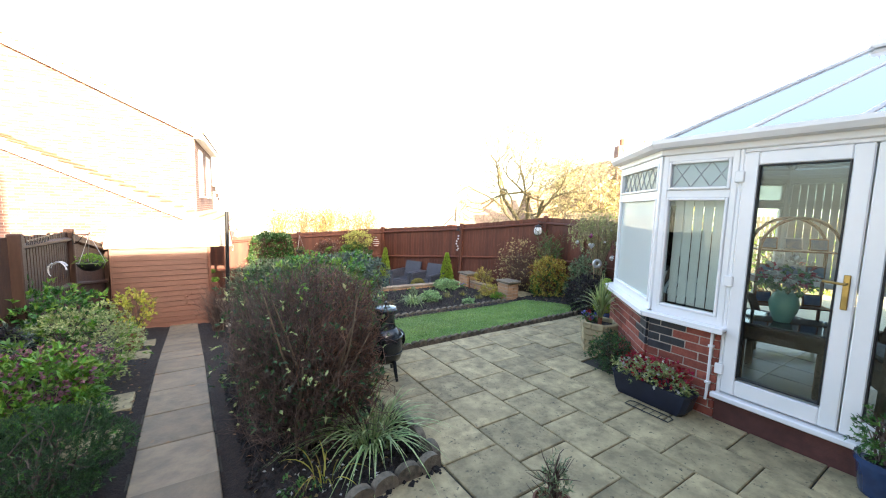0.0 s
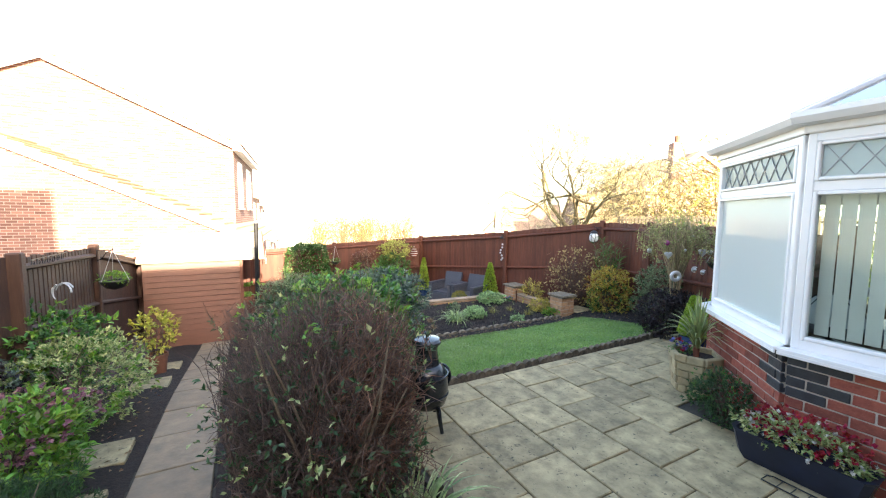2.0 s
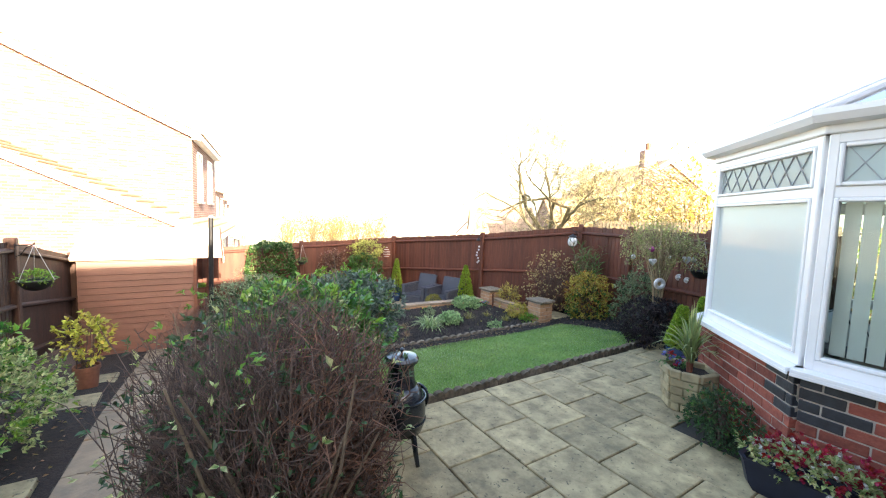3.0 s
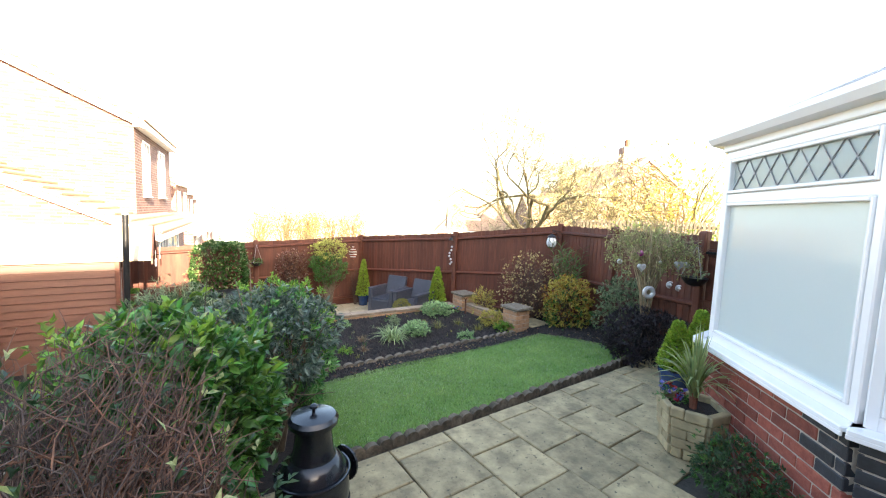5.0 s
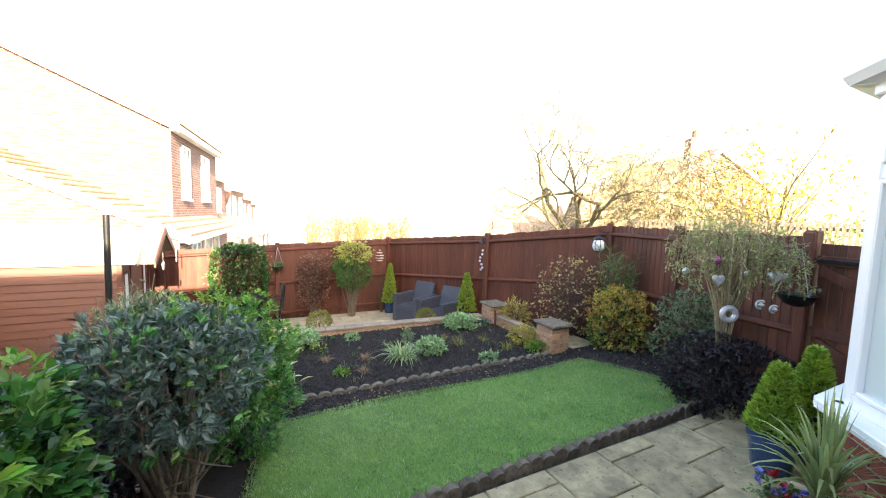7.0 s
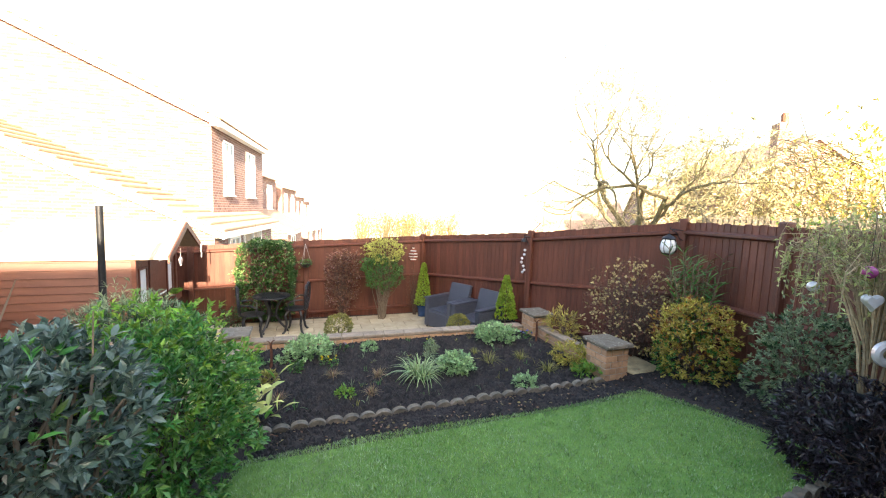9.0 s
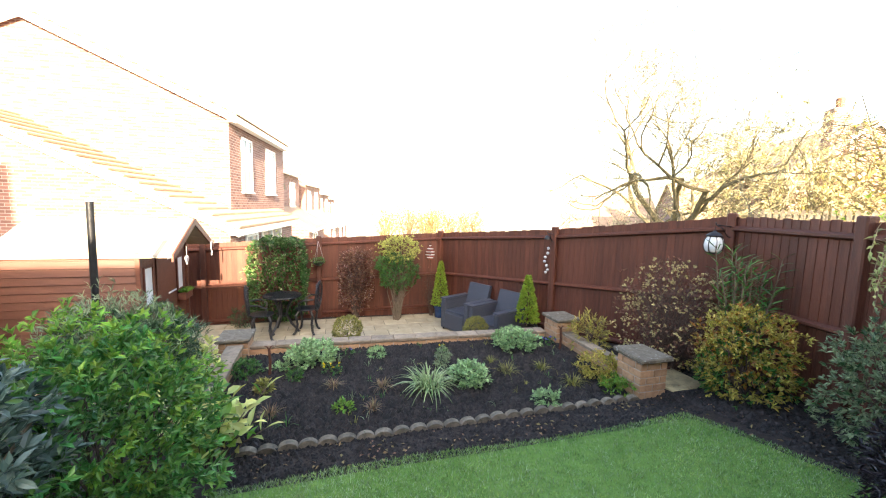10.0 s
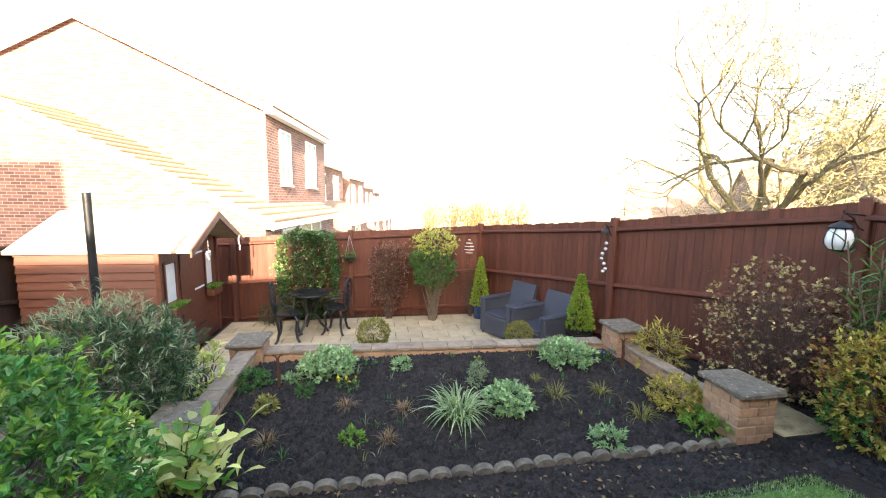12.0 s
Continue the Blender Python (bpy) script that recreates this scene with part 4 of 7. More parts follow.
def house(name, at, w, d, ze, za, zb, windows=(), label="", roof_over=0.25, tiles=True, gable=True, wall=None, group=""):
    """A gabled house in its own frame: x along the gable from its right corner to the left (0..-w), y back (0..d); ridge along y."""
    t = thing(name, at, label, "house", group)
    M = Mesh()
    M.prism([(-w, zb), (0, zb), (0, ze), (-w / 2, za), (-w, ze)], 0, d, "y")
    M.ob("wall", wall or WALLB, t)
    k = (za - ze) / (w / 2)
    for s in (0, 1):
        x1 = roof_over if s == 0 else -w - roof_over
        z1 = ze - k * roof_over
        M = Mesh()
        M.prism([(-w / 2, za + 0.02), (x1, z1 + 0.02), (x1, z1 + 0.08), (-w / 2, za + 0.10)], -0.12, d + 0.12, "y")
        M.ob("roof", TILE, t, "brown tiled roof slope")
        if tiles and s == 0:
            L = math.hypot(x1 + w / 2, za - z1)
            nr = int(L / 0.33)
            for i in range(nr):
                f0, f1 = i / nr, (i + 1) / nr
                xa, xb = -w / 2 + (x1 + w / 2) * f0, -w / 2 + (x1 + w / 2) * f1
                zA, zB = za + 0.10 + (z1 - za - 0.02) * f0, za + 0.10 + (z1 - za - 0.02) * f1
                T = Mesh()
                T.prism([(xa, zA), (xb + 0.03, zB + 0.045), (xb + 0.03, zB + 0.005)], -0.14, d + 0.12, "y")
                T.ob("tile_course", TILE, t)
        M = Mesh()
        M.box(min(x1, x1 + 0.02), max(x1, x1 + 0.02), -0.12, d + 0.12, z1 - 0.12, z1 + 0.04, 0.005)
        M.prism([(-w / 2, za + 0.0), (x1, z1 + 0.0), (x1, z1 - 0.14), (-w / 2, za - 0.14)], -0.14, -0.12, "y")
        M.prism([(min(0, x1) if s == 0 else -w, z1 - 0.06), (max(0, x1) if s == 0 else x1, z1 - 0.06), (max(0, x1) if s == 0 else x1, z1 - 0.1), (0 if s == 0 else -w, z1 - 0.1)], -0.1, d, "y")
        M.ob("fascia", WHITE, t, "white fascia and soffit")
    for y0, y1, z0, z1 in windows:
        F = Mesh()
        e = 0.06
        for q in ((y0, y0 + e, z0, z1), (y1 - e, y1, z0, z1), (y0 + e, y1 - e, z0, z0 + e), (y0 + e, y1 - e, z1 - e, z1), ((y0 + y1) / 2 - 0.03, (y0 + y1) / 2 + 0.03, z0 + e, z1 - e)):
            F.box(0.002, 0.05, q[0], q[1], q[2], q[3], 0.006)
        f = F.ob("window", WHITE, t)
        Mesh().box(0.004, 0.02, y0 + e, y1 - e, z0 + e, z1 - e, 0.002).ob("pane", WINP, f)
        Mesh().box(0.002, 0.09, y0 - 0.05, y1 + 0.05, z0 - 0.06, z0 - 0.004, 0.006).ob("sill", WHITE, f)
    return t


WINP = mat("window_pane_far", (0.25, 0.28, 0.30), (0.15, 0.17, 0.18), 2, 0.05, 0.0)
HA = 26.6   # bearing of the neighbours' gables
dirx, diry = math.cos(radians(26.6)), math.sin(radians(26.6))
hm = pose(-8.25, 12.85, 0, 0, 0, 26.6)
house("house", hm, 9.3, 5.9, 3.95, 6.1, -1.6, [(0.9, 1.8, 1.9, 3.5), (3.3, 4.5, 1.9, 3.5)], "two-storey red brick neighbouring house, sunlit gable", group="brick houses")
house("garage", hm @ pose(0.56, -1.68, 0), 11.6, 6.4, 1.0, 3.65, -1.6, [(1.0, 2.0, -0.2, 0.7), (2.4, 4.6, -0.6, 0.75)], "low sunlit side extension of the brick house with tiled roof")
for i, (dx, dy, dz) in enumerate(((-1.1, 8.2, -0.5), (-1.1, 16.5, -0.8), (-1.5, 25, -1.2), (-2.0, 34, -1.5))):
    hs_ = house("house", hm @ pose(dx, dy, dz), 8.5, 6.2, 3.9, 6.3, -2.5, [(0.8, 1.9, 1.9, 3.3), (3.6, 4.9, 1.9, 3.3)], "two-storey red brick house further down the row", group="brick houses", tiles=False)
    if i == 0:
        Mesh().lathe([(0.28, 0.1), (0.2, 0.04), (0.02, 0.0)], 20).ob("satellite_dish", COPING, hs_, "grey satellite dish", at=pose(0.25, 0.5, 2.9, 70, 0, 60))
    house("porch", hm @ pose(dx + 1.6, dy + 0.6, dz), 3.2, 5.0, 0.9, 1.8, -2.5, [(1.0, 2.4, -0.6, 0.5)], "low dark roofed garage in front of the brick house", group="low garages", tiles=False)

# unseen, sized by their shadows: the own house behind and the neighbour on the other side
house("own_house", G @ pose(11.5, -1.35, 0, 0, 0, 90), 8.0, 9.78, 4.9, 7.9, -0.2, (), "two-storey red brick house that the conservatory leans on")
# low block added between them, unseen; its ridge sets the shade line on the shed
house("own_garage", G @ pose(1.79, -1.6, 0, 0, 0, 90), 4.2, 5.64, 3.3, 4.85, -0.2, (), "unseen low gabled block added to shade the garden")
house("house", G @ pose(-3.85, -1.6, 0, 0, 0, 90), 8.0, 9.0, 5.2, 8.6, -0.2, (), "two-storey red brick house next door", group="brick houses")


# ---------------------------------------------------------------- plants
def rdir(up=0.0):
    v = Vector((random.gauss(0, 1), random.gauss(0, 1), random.gauss(0, 1) + up))
    return v.normalized()


def leaves(M, center, rad, n, size, width=0.5, lobes=0.22, per=6, boxy=0.0, mi=0, up=0.5, inner=0.25, zmin=None, spread=0.9):
    """Sprays of folded leaves over an uneven mound."""
    c = Vector(center)
    seed = Vector((random.random() * 50, random.random() * 50, 0))
    for _ in range(n):
        d = rdir()
        if boxy:
            m = max(abs(d.x), abs(d.y), abs(d.z))
            d = d.lerp(d / m * 0.9, boxy)
        k = 1 + lobes * 2 * noise.noise(d * 2.2 + seed)
        k *= 1 - abs(random.gauss(0, inner)) * (random.random() < 0.75)
        p = c + Vector((d.x * rad[0], d.y * rad[1], d.z * rad[2])) * k
        if zmin is not None and p.z < zmin:
            continue
        ax = (d.normalized() + Vector((0, 0, up)) + rdir() * 0.5).normalized()
        for j in range(per):
            q = (ax + rdir() * spread).normalized()
            s = size * random.uniform(0.6, 1.2)
            M.leaf(p + ax * size * 0.35 * (j / per) * 2, q, s, s * width, random.uniform(0.05, 0.3), mi)


def stems(M, base, top_c, rad, n, r=0.012, seg=4, wob=0.12, sub=2, sides=4):
    b = Vector(base)
    for _ in range(n):
        d = rdir(0.6)
        e = Vector(top_c) + Vector((d.x * rad[0], d.y * rad[1], d.z * rad[2])) * random.uniform(0.6, 1.0)
        st = b + Vector((random.uniform(-.5, .5) * rad[0] * 0.35, random.uniform(-.5, .5) * rad[1] * 0.35, 0))
        pts = [st + (e - st) * (i / seg) + (rdir() * wob * rad[0] * (0 < i < seg) + Vector((0, 0, 0.12 * math.sin(math.pi * i / seg)))) for i in range(seg + 1)]
        M.tube(pts, r, r * 0.3, n=sides, cap=False)
        for _ in range(sub):
            k = random.randint(1, seg - 1)
            d2 = (rdir(0.4) + (e - st).normalized()).normalized()
            L = (e - st).length * random.uniform(0.25, 0.5)
            p0 = pts[k]
            M.tube([p0, p0 + d2 * L * 0.5 + rdir() * 0.02, p0 + d2 * L], r * 0.5, r * 0.15, n=3, cap=False)


def shrub(name, x, y, z, label, rad, h0, h1, m, n, size, width=0.5, cat="shrub", group="", stem_n=14, bark=None, stem_r=0.009, **kw):
    """Foliage between the heights h0 and h1 above z, on stems."""
    t = thing(name, pose(x, y, z, 0, 0, kw.pop("rz", 0)), label, cat, group)
    F = Mesh()
    c = (0, 0, (h0 + h1) / 2)
    rr = (rad[0], rad[1], (h1 - h0) / 2)
    extra = kw.pop("extra", None)
    leaves(F, c, rr, n, size, width, zmin=0.01, **kw)
    F.ob("foliage", m, t)
    if extra:
        for nm, mm, nn, ss, ww, zc, rz_, lab in extra:
            E = Mesh()
            leaves(E, (0, 0, zc), (rad[0] * 1.0, rad[1] * 1.0, rz_), nn, ss, ww, inner=0.08, zmin=0.01)
            E.ob(nm, mm, t, lab)
    S = Mesh()
    stems(S, (0, 0, -0.05), c, rr, stem_n, stem_r)
    S.ob("stems", bark or TWIG, t)
    return t


def uvxy(u, v):
    return xy(u, v)


# big twiggy bush between the path and the patio
def twig_bush():
    t = thing("bare_shrub", at_uv(0.77, 2.95), "large clipped leafless brown twiggy shrub with a few green shoots", "shrub")
    M, W = Mesh(), Mesh()
    C, Rr = Vector((0, 0, 0.69)), (0.56, 0.74, 0.66)
    seed = Vector((3, 9, 1))

    def tip(d, lo, hi):
        m = max(abs(d.x), abs(d.y), abs(d.z))
        d = d.lerp(d / m * 0.85, 0.75)
        k = (1 + 0.3 * noise.noise(d * 2 + seed)) * random.uniform(lo, hi)
        e = C + Vector((d.x * Rr[0], d.y * Rr[1], d.z * Rr[2])) * k
        e.z = max(e.z, 0.06)
        return e

    for i in range(1500):
        d = rdir(0.1)
        e = tip(d, 0.80, 1.05)
        st = C * 0.3 + Vector((d.x * Rr[0], d.y * Rr[1], d.z * Rr[2])) * random.uniform(0.15, 0.6)
        st.z = max(st.z, 0.02)
        mid = st.lerp(e, 0.5) + rdir() * 0.15
        M.tube([st, mid, e], 0.0034, 0.0013, n=3, cap=False)
        for _ in range(4):
            q = mid.lerp(e, random.random())
            dd = ((e - mid).normalized() + rdir() * 1.2).normalized()
            L = random.uniform(0.05, 0.13)
            M.tube([q, q + dd * L * 0.5 + rdir() * 0.012, q + dd * L], 0.0020, 0.0009, n=3, cap=False)
    M.ob("twigs", TWIG, t)
    for i in range(330):
        d = Vector((random.uniform(0.1, 1.0), random.uniform(-1.0, 0.45), random.uniform(-0.4, 0.75))).normalized()
        e = tip(d, 0.80, 0.98)
        st = Vector((random.uniform(-0.1, 0.35), random.uniform(-0.4, 0.3), random.uniform(0.0, 0.5)))
        mid = st.lerp(e, 0.55) + rdir() * 0.24 + Vector((0, 0, 0.06))
        W.tube([st, st.lerp(mid, 0.5) + rdir() * 0.05, mid, mid.lerp(e, 0.6) + rdir() * 0.06, e], 0.0042, 0.0014, n=4, cap=False)
        for _ in range(3):
            q = mid.lerp(e, random.random())
            dd = ((e - mid).normalized() + rdir() * 0.9).normalized()
            L = random.uniform(0.08, 0.2)
            W.tube([q, q + dd * L * 0.5 + rdir() * 0.02, q + dd * L], 0.0026, 0.0010, n=3, cap=False)
    W.ob("branches", TWIGR, t, "thicker red-brown bare twigs")
    S = Mesh()
    for i in range(26):
        a = random.uniform(0, 6.28)
        b = Vector((0.14 * math.cos(a) + random.uniform(-.2, .2), 0.35 * math.sin(a), -0.03))
        e = C + Vector((math.cos(a) * 0.5, math.sin(a) * 0.7, random.uniform(0.0, 0.5)))
        S.tube([b, b.lerp(e, 0.35) + rdir() * 0.05, b.lerp(e, 0.7) + rdir() * 0.06, e], 0.012, 0.004, n=5)
    S.ob("stems", BARK, t)
    F = Mesh()
    leaves(F, C, (0.57, 0.73, 0.60), 820, 0.036, 0.5, per=3, inner=0.3)
    leaves(F, (0.05, 0.1, 0.4), (0.52, 0.7, 0.38), 620, 0.045, 0.5, per=3, inner=0.35)
    F.ob("shoots", L_DARK, t, "few small green leaves")
    Y = Mesh()
    for q in ((-0.35, -0.1, 1.22), (-0.15, -0.45, 1.16), (-0.28, 0.35, 1.24), (0.0, 0.5, 1.26), (0.1, 0.15, 1.3), (-0.05, -0.2, 1.3)):
        leaves(Y, q, (0.06, 0.06, 0.05), 5, 0.032, 0.5, per=4)
    Y.ob("young_leaves", L_BRIGHT, t, "yellow-green fresh leaves at the top")
    P_ = Mesh()
    leaves(P_, C, (0.62, 0.77, 0.60), 120, 0.040, 0.55, per=2, inner=0.06)
    P_.ob("pale_leaves", L_CREAM, t, "pale buff leaves")
    return t


twig_bush()
x, y = uvxy(1.10, 3.76)
t = shrub("evergreen_shrub", x, y, -0.03, "broad glossy green large-leaved evergreen shrub", (0.42, 0.46), 0.3, 1.19, L_GREEN, 1750, 0.064, 0.52, rz=34, boxy=0.35, per=5, inner=0.2, stem_n=26, extra=[("young_leaves", L_BRIGHT, 170, 0.058, 0.5, 0.95, 0.28, "yellow-green young leaves")])
x, y = uvxy(0.80, 4.22)
shrub("evergreen_shrub", x, y, -0.1, "lower glossy green shrub with brown twigs beside the path", (0.28, 0.42), 0.1, 0.84, L_GREEN, 620, 0.06, 0.5, rz=34, per=4, inner=0.35, stem_n=60)
x, y = uvxy(1.72, 4.55)
shrub("small_tree", x, y, -0.12, "bushy small tree with dusky blue-green leaves and bare lower stems", (0.42, 0.42), 0.6, 1.22, L_BLUE, 1000, 0.055, 0.42, "shrub", per=6, inner=0.2, stem_n=18, bark=BARK, stem_r=0.016, extra=[("green_leaves", L_CHOI, 200, 0.05, 0.45, 0.85, 0.36, "mid green leaves")])
x, y = uvxy(1.93, 5.28)
shrub("choisya", x, y, -0.18, "dense bright green choisya bush at the lawn's end", (0.43, 0.43), 0.05, 1.10, L_CHOI, 1900, 0.05, 0.42, "shrub", per=6, inner=0.15, up=0.8, extra=[("young_leaves", L_BRIGHT, 560, 0.042, 0.42, 0.8, 0.42, "fresh bright green leaves")])
shrub("maple", -1.62, 4.95, -0.2, "dark purple-brown leaved bush beside the choisya", (0.32, 0.32), 0.1, 1.05, L_PURPLE, 420, 0.06, 0.6, "shrub", per=5, inner=0.25, extra=[("blue_leaves", L_BLUE, 120, 0.06, 0.5, 0.7, 0.4, "dusky blue-green leaves")])


def hydrangea():
    t = thing("hydrangea", pose(-1.66, 6.28, -0.3), "hydrangea with large yellowing pale green leaves", "shrub")
    S = Mesh()
    F = Mesh()
    G2 = Mesh()
    for i in range(42):
        a, r = random.uniform(0, 6.28), random.uniform(0.05, 0.42)
        e = Vector((r * math.cos(a), r * math.sin(a), random.uniform(0.22, 0.5)))
        S.tube([(e.x * 0.2, e.y * 0.2, -0.03), e * 0.6, e], 0.006, 0.004, n=5)
        for j in range(7):
            d = Vector((math.cos(j * 1.9 + a), math.sin(j * 1.9 + a), random.uniform(0.1, 0.9)))
            (F if random.random() < 0.65 else G2).leaf(e * (1 - 0.08 * j), d, random.uniform(0.10, 0.16), random.uniform(0.05, 0.075), 0.2)
    S.ob("stems", TWIG, t)
    F.ob("yellow_leaves", HYD, t, "yellowing pale leaves")
    G2.ob("green_leaves", L_BRIGHT, t, "green leaves")


HYD = leafmat("hydrangea_leaves", (0.68, 0.66, 0.24), (0.50, 0.56, 0.16), hue=0.03)
hydrangea()
x, y = uvxy(1.24, 7.15)
shrub("juniper", x, y, -0.6, "spreading grey-green needled shrub beside the low wall", (0.58, 0.48), 0.2, 1.18, L_DARK, 1500, 0.075, 0.15, per=9, bark=BARK, inner=0.2, up=0.6, extra=[("needle_tips", L_GREY, 700, 0.07, 0.13, 0.85, 0.5, "grey-green tips")])
x, y = uvxy(0.85, 8.2)
shrub("bare_shrub", x, y, -0.65, "low tangle of bare brown twigs beside the shed", (0.7, 0.6), 0.1, 0.65, L_BROWN, 80, 0.04, 0.3, per=3, stem_n=160, stem_r=0.004)
shrub("yellow_shrub", *uvxy(1.62, 7.75), -0.5, "small shrub with lime yellow leaves behind the low wall", (0.2, 0.25), 0.1, 0.55, HYD, 70, 0.09, 0.45, per=6)
shrub("bare_shrub", -3.75, 6.35, -0.4, "sparse bare brown shrub beside the path", (0.5, 0.45), 0.0, 0.8, L_BROWN, 60, 0.04, 0.3, per=3, stem_n=110, stem_r=0.004)


def strappy(name, at, label, n, L, w, m, droop=(0.4, 1.0), cat="plant", base_r=0.08, z0=0.0, group=""):
    t = thing(name, at, label, cat, group)
    M = Mesh()
    for _ in range(n):
        a = random.uniform(0, 6.28)
        r = base_r * math.sqrt(random.random())
        M.blade((r * math.cos(a), r * math.sin(a), z0), (math.cos(a + random.gauss(0, .4)), math.sin(a + random.gauss(0, .4))), L * random.uniform(0.6, 1.1), w, random.uniform(*droop), 6)
    M.ob("leaves", m, t)
    return t


strappy("striped_grass", at_uv(1.12, 2.42), "clump of arching cream-striped grassy leaves", 150, 0.62, 0.016, L_STRIPE, (0.35, 1.1), base_r=0.14)
strappy("grass_clump", at_uv(0.72, 2.25), "thin upright strappy green shoots", 14, 0.34, 0.012, L_YELLOW, (0.3, 0.9), base_r=0.1)
shrub("herb_clump", *uvxy(0.55, 2.15), 0.0, "low straggly green herb in bare soil", (0.12, 0.12), 0.0, 0.1, L_GREEN, 45, 0.03, 0.4, "plant", per=4, stem_n=8, stem_r=0.002)
shrub("young_conifer", *uvxy(1.66, 1.22), 0.0, "small blue-green conifer sprig in a pot on the patio", (0.07, 0.07), 0.12, 0.40, L_GREY, 130, 0.03, 0.2, "plant", per=6, up=1.5)
potm = mat("terracotta_pot", (0.25, 0.10, 0.06), None, 12, 0.8, 0.3, 50)


def pot(name, x, y, z, r, h, m, label, soil=True, group=""):
    t = thing(name, pose(x, y, z), label, "plant pot", group)
    Mesh().lathe([(r * 0.72, 0), (r * 0.75, 0.01), (r * 0.93, h * 0.82), (r * 1.0, h * 0.84), (r * 1.0, h), (r * 0.9, h), (r * 0.88, h * 0.88)], 24).ob("body", m, t, smooth=True)
    Mesh().lathe([(r * 0.87, h * 0.86), (r * 0.5, h * 0.9)], 16).ob("soil", SOIL, t)
    return t


BLUEPOT = mat("blue_glazed_pot", (0.02, 0.06, 0.16), (0.01, 0.03, 0.09), 6, 0.2, 0.05, 20, coat=0.4)
BLACKPOT = mat("black_plastic", (0.015, 0.016, 0.02), None, 6, 0.4, 0.1, 40)
pot("plant_pot", *uvxy(1.66, 1.22), 0.0, 0.11, 0.16, potm, "small brown plant pot on the patio slabs")
pot("plant_pot", 2.88, 2.28, 0.0, 0.15, 0.24, BLUEPOT, "dark blue glazed plant pot beside the doors")
shrub("box_shrub", 2.88, 2.28, 0.22, "small dense dark green shrub in a blue pot", (0.17, 0.17), 0.0, 0.3, L_GREEN, 220, 0.03, 0.4, per=6)

# border beside the path
shrub("rosemary", *uvxy(-0.72, 3.0), 0.0, "mound of fine dark green needled foliage overhanging the path", (0.38, 0.52), 0.0, 0.38, L_DARK, 2300, 0.032, 0.14, per=9, inner=0.15, rz=34, up=0.9, extra=[("needle_tips", L_GREEN, 420, 0.03, 0.16, 0.2, 0.2, "green needle tips")])
shrub("sedum", *uvxy(-0.98, 3.98), -0.02, "lime green sedum with dusky pink flower heads", (0.46, 0.38), 0.0, 0.53, L_BRIGHT, 700, 0.07, 0.35, "plant", per=6, inner=0.2, up=0.9,
      extra=[("flower_heads", L_PINK, 260, 0.03, 0.9, 0.40, 0.15, "dusky pink flat flower heads")])
shrub("heather", *uvxy(-1.55, 4.75), -0.05, "dark blue-black leaved low shrub", (0.45, 0.4), 0.0, 0.68, L_PURPLE, 620, 0.05, 0.4, per=6, extra=[("blue_leaves", L_BLUE, 200, 0.04, 0.4, 0.5, 0.15, "steel blue leaves")])
shrub("variegated_shrub", *uvxy(-0.95, 5.15), -0.15, "cream and green variegated shrub spilling over the path", (0.52, 0.55), 0.0, 0.72, L_CREAM, 900, 0.045, 0.45, per=5, inner=0.2, extra=[("green_leaves", L_BRIGHT, 240, 0.045, 0.45, 0.35, 0.3, "bright green leaves")])
shrub("leafy_shrub", *uvxy(-1.38, 5.75), -0.2, "mid green leafy border shrub beside the slatted fence", (0.6, 0.5), 0.0, 0.95, L_GREEN, 800, 0.065, 0.45, per=5, extra=[("top_leaves", L_BRIGHT, 130, 0.06, 0.45, 0.7, 0.25, "lighter green leaves")])
L_LIMEL = leafmat("lime_yellow_leaves", (0.55, 0.50, 0.08), (0.36, 0.38, 0.06))
shrub("yellow_shrub", *uvxy(-0.66, 7.1), -0.45, "open shrub with lime-yellow leaves in front of the shed", (0.22, 0.22), 0.3, 0.85, L_LIMEL, 120, 0.06, 0.6, per=6, stem_n=8)
pot("plant_pot", *uvxy(-0.66, 7.1), -0.5, 0.13, 0.28, potm, "pale plant pot in front of the shed")
for (u, v) in ((-0.62, 3.6), (-0.62, 4.35), (-0.62, 6.3), (-0.63, 7.4)):
    s = slab_mesh(0.4, 0.36, SLAB)
    o = new("stepping_slab", s)
    o.matrix_basis = at_uv(u, v, gz(u, v) + 0.02)
    tagged(o, "square grey paving slab laid flat in the border", "paving slab", "stepping slabs")

# far border
LA = 32
shrub("laurel", -4.72, 10.57, -0.8, "tall clipped glossy green laurel against the fence", (0.56, 0.27), 0.05, 1.74, L_LAUREL, 1900, 0.055, 0.5, rz=LA, boxy=0.75, lobes=0.06, inner=0.1, per=6, extra=[("cream_edges", L_SAGE2, 300, 0.045, 0.4, 1.0, 0.72, "pale edged leaves")])
shrub("beech", -3.42, 11.33, -0.75, "narrow brown shrub covered in pale pinkish buds", (0.34, 0.22), 0.2, 1.42, L_BROWN, 900, 0.05, 0.6, rz=LA, boxy=0.5, per=4, stem_n=160, stem_r=0.003)


def berry_cover(x, y, z, rad, zc, rz_, n, m, label):
    M = Mesh()
    leaves(M, (0, 0, zc), (rad[0], rad[1], rz_), n, 0.024, 0.9, inner=0.06, per=2, boxy=0.4)
    return M


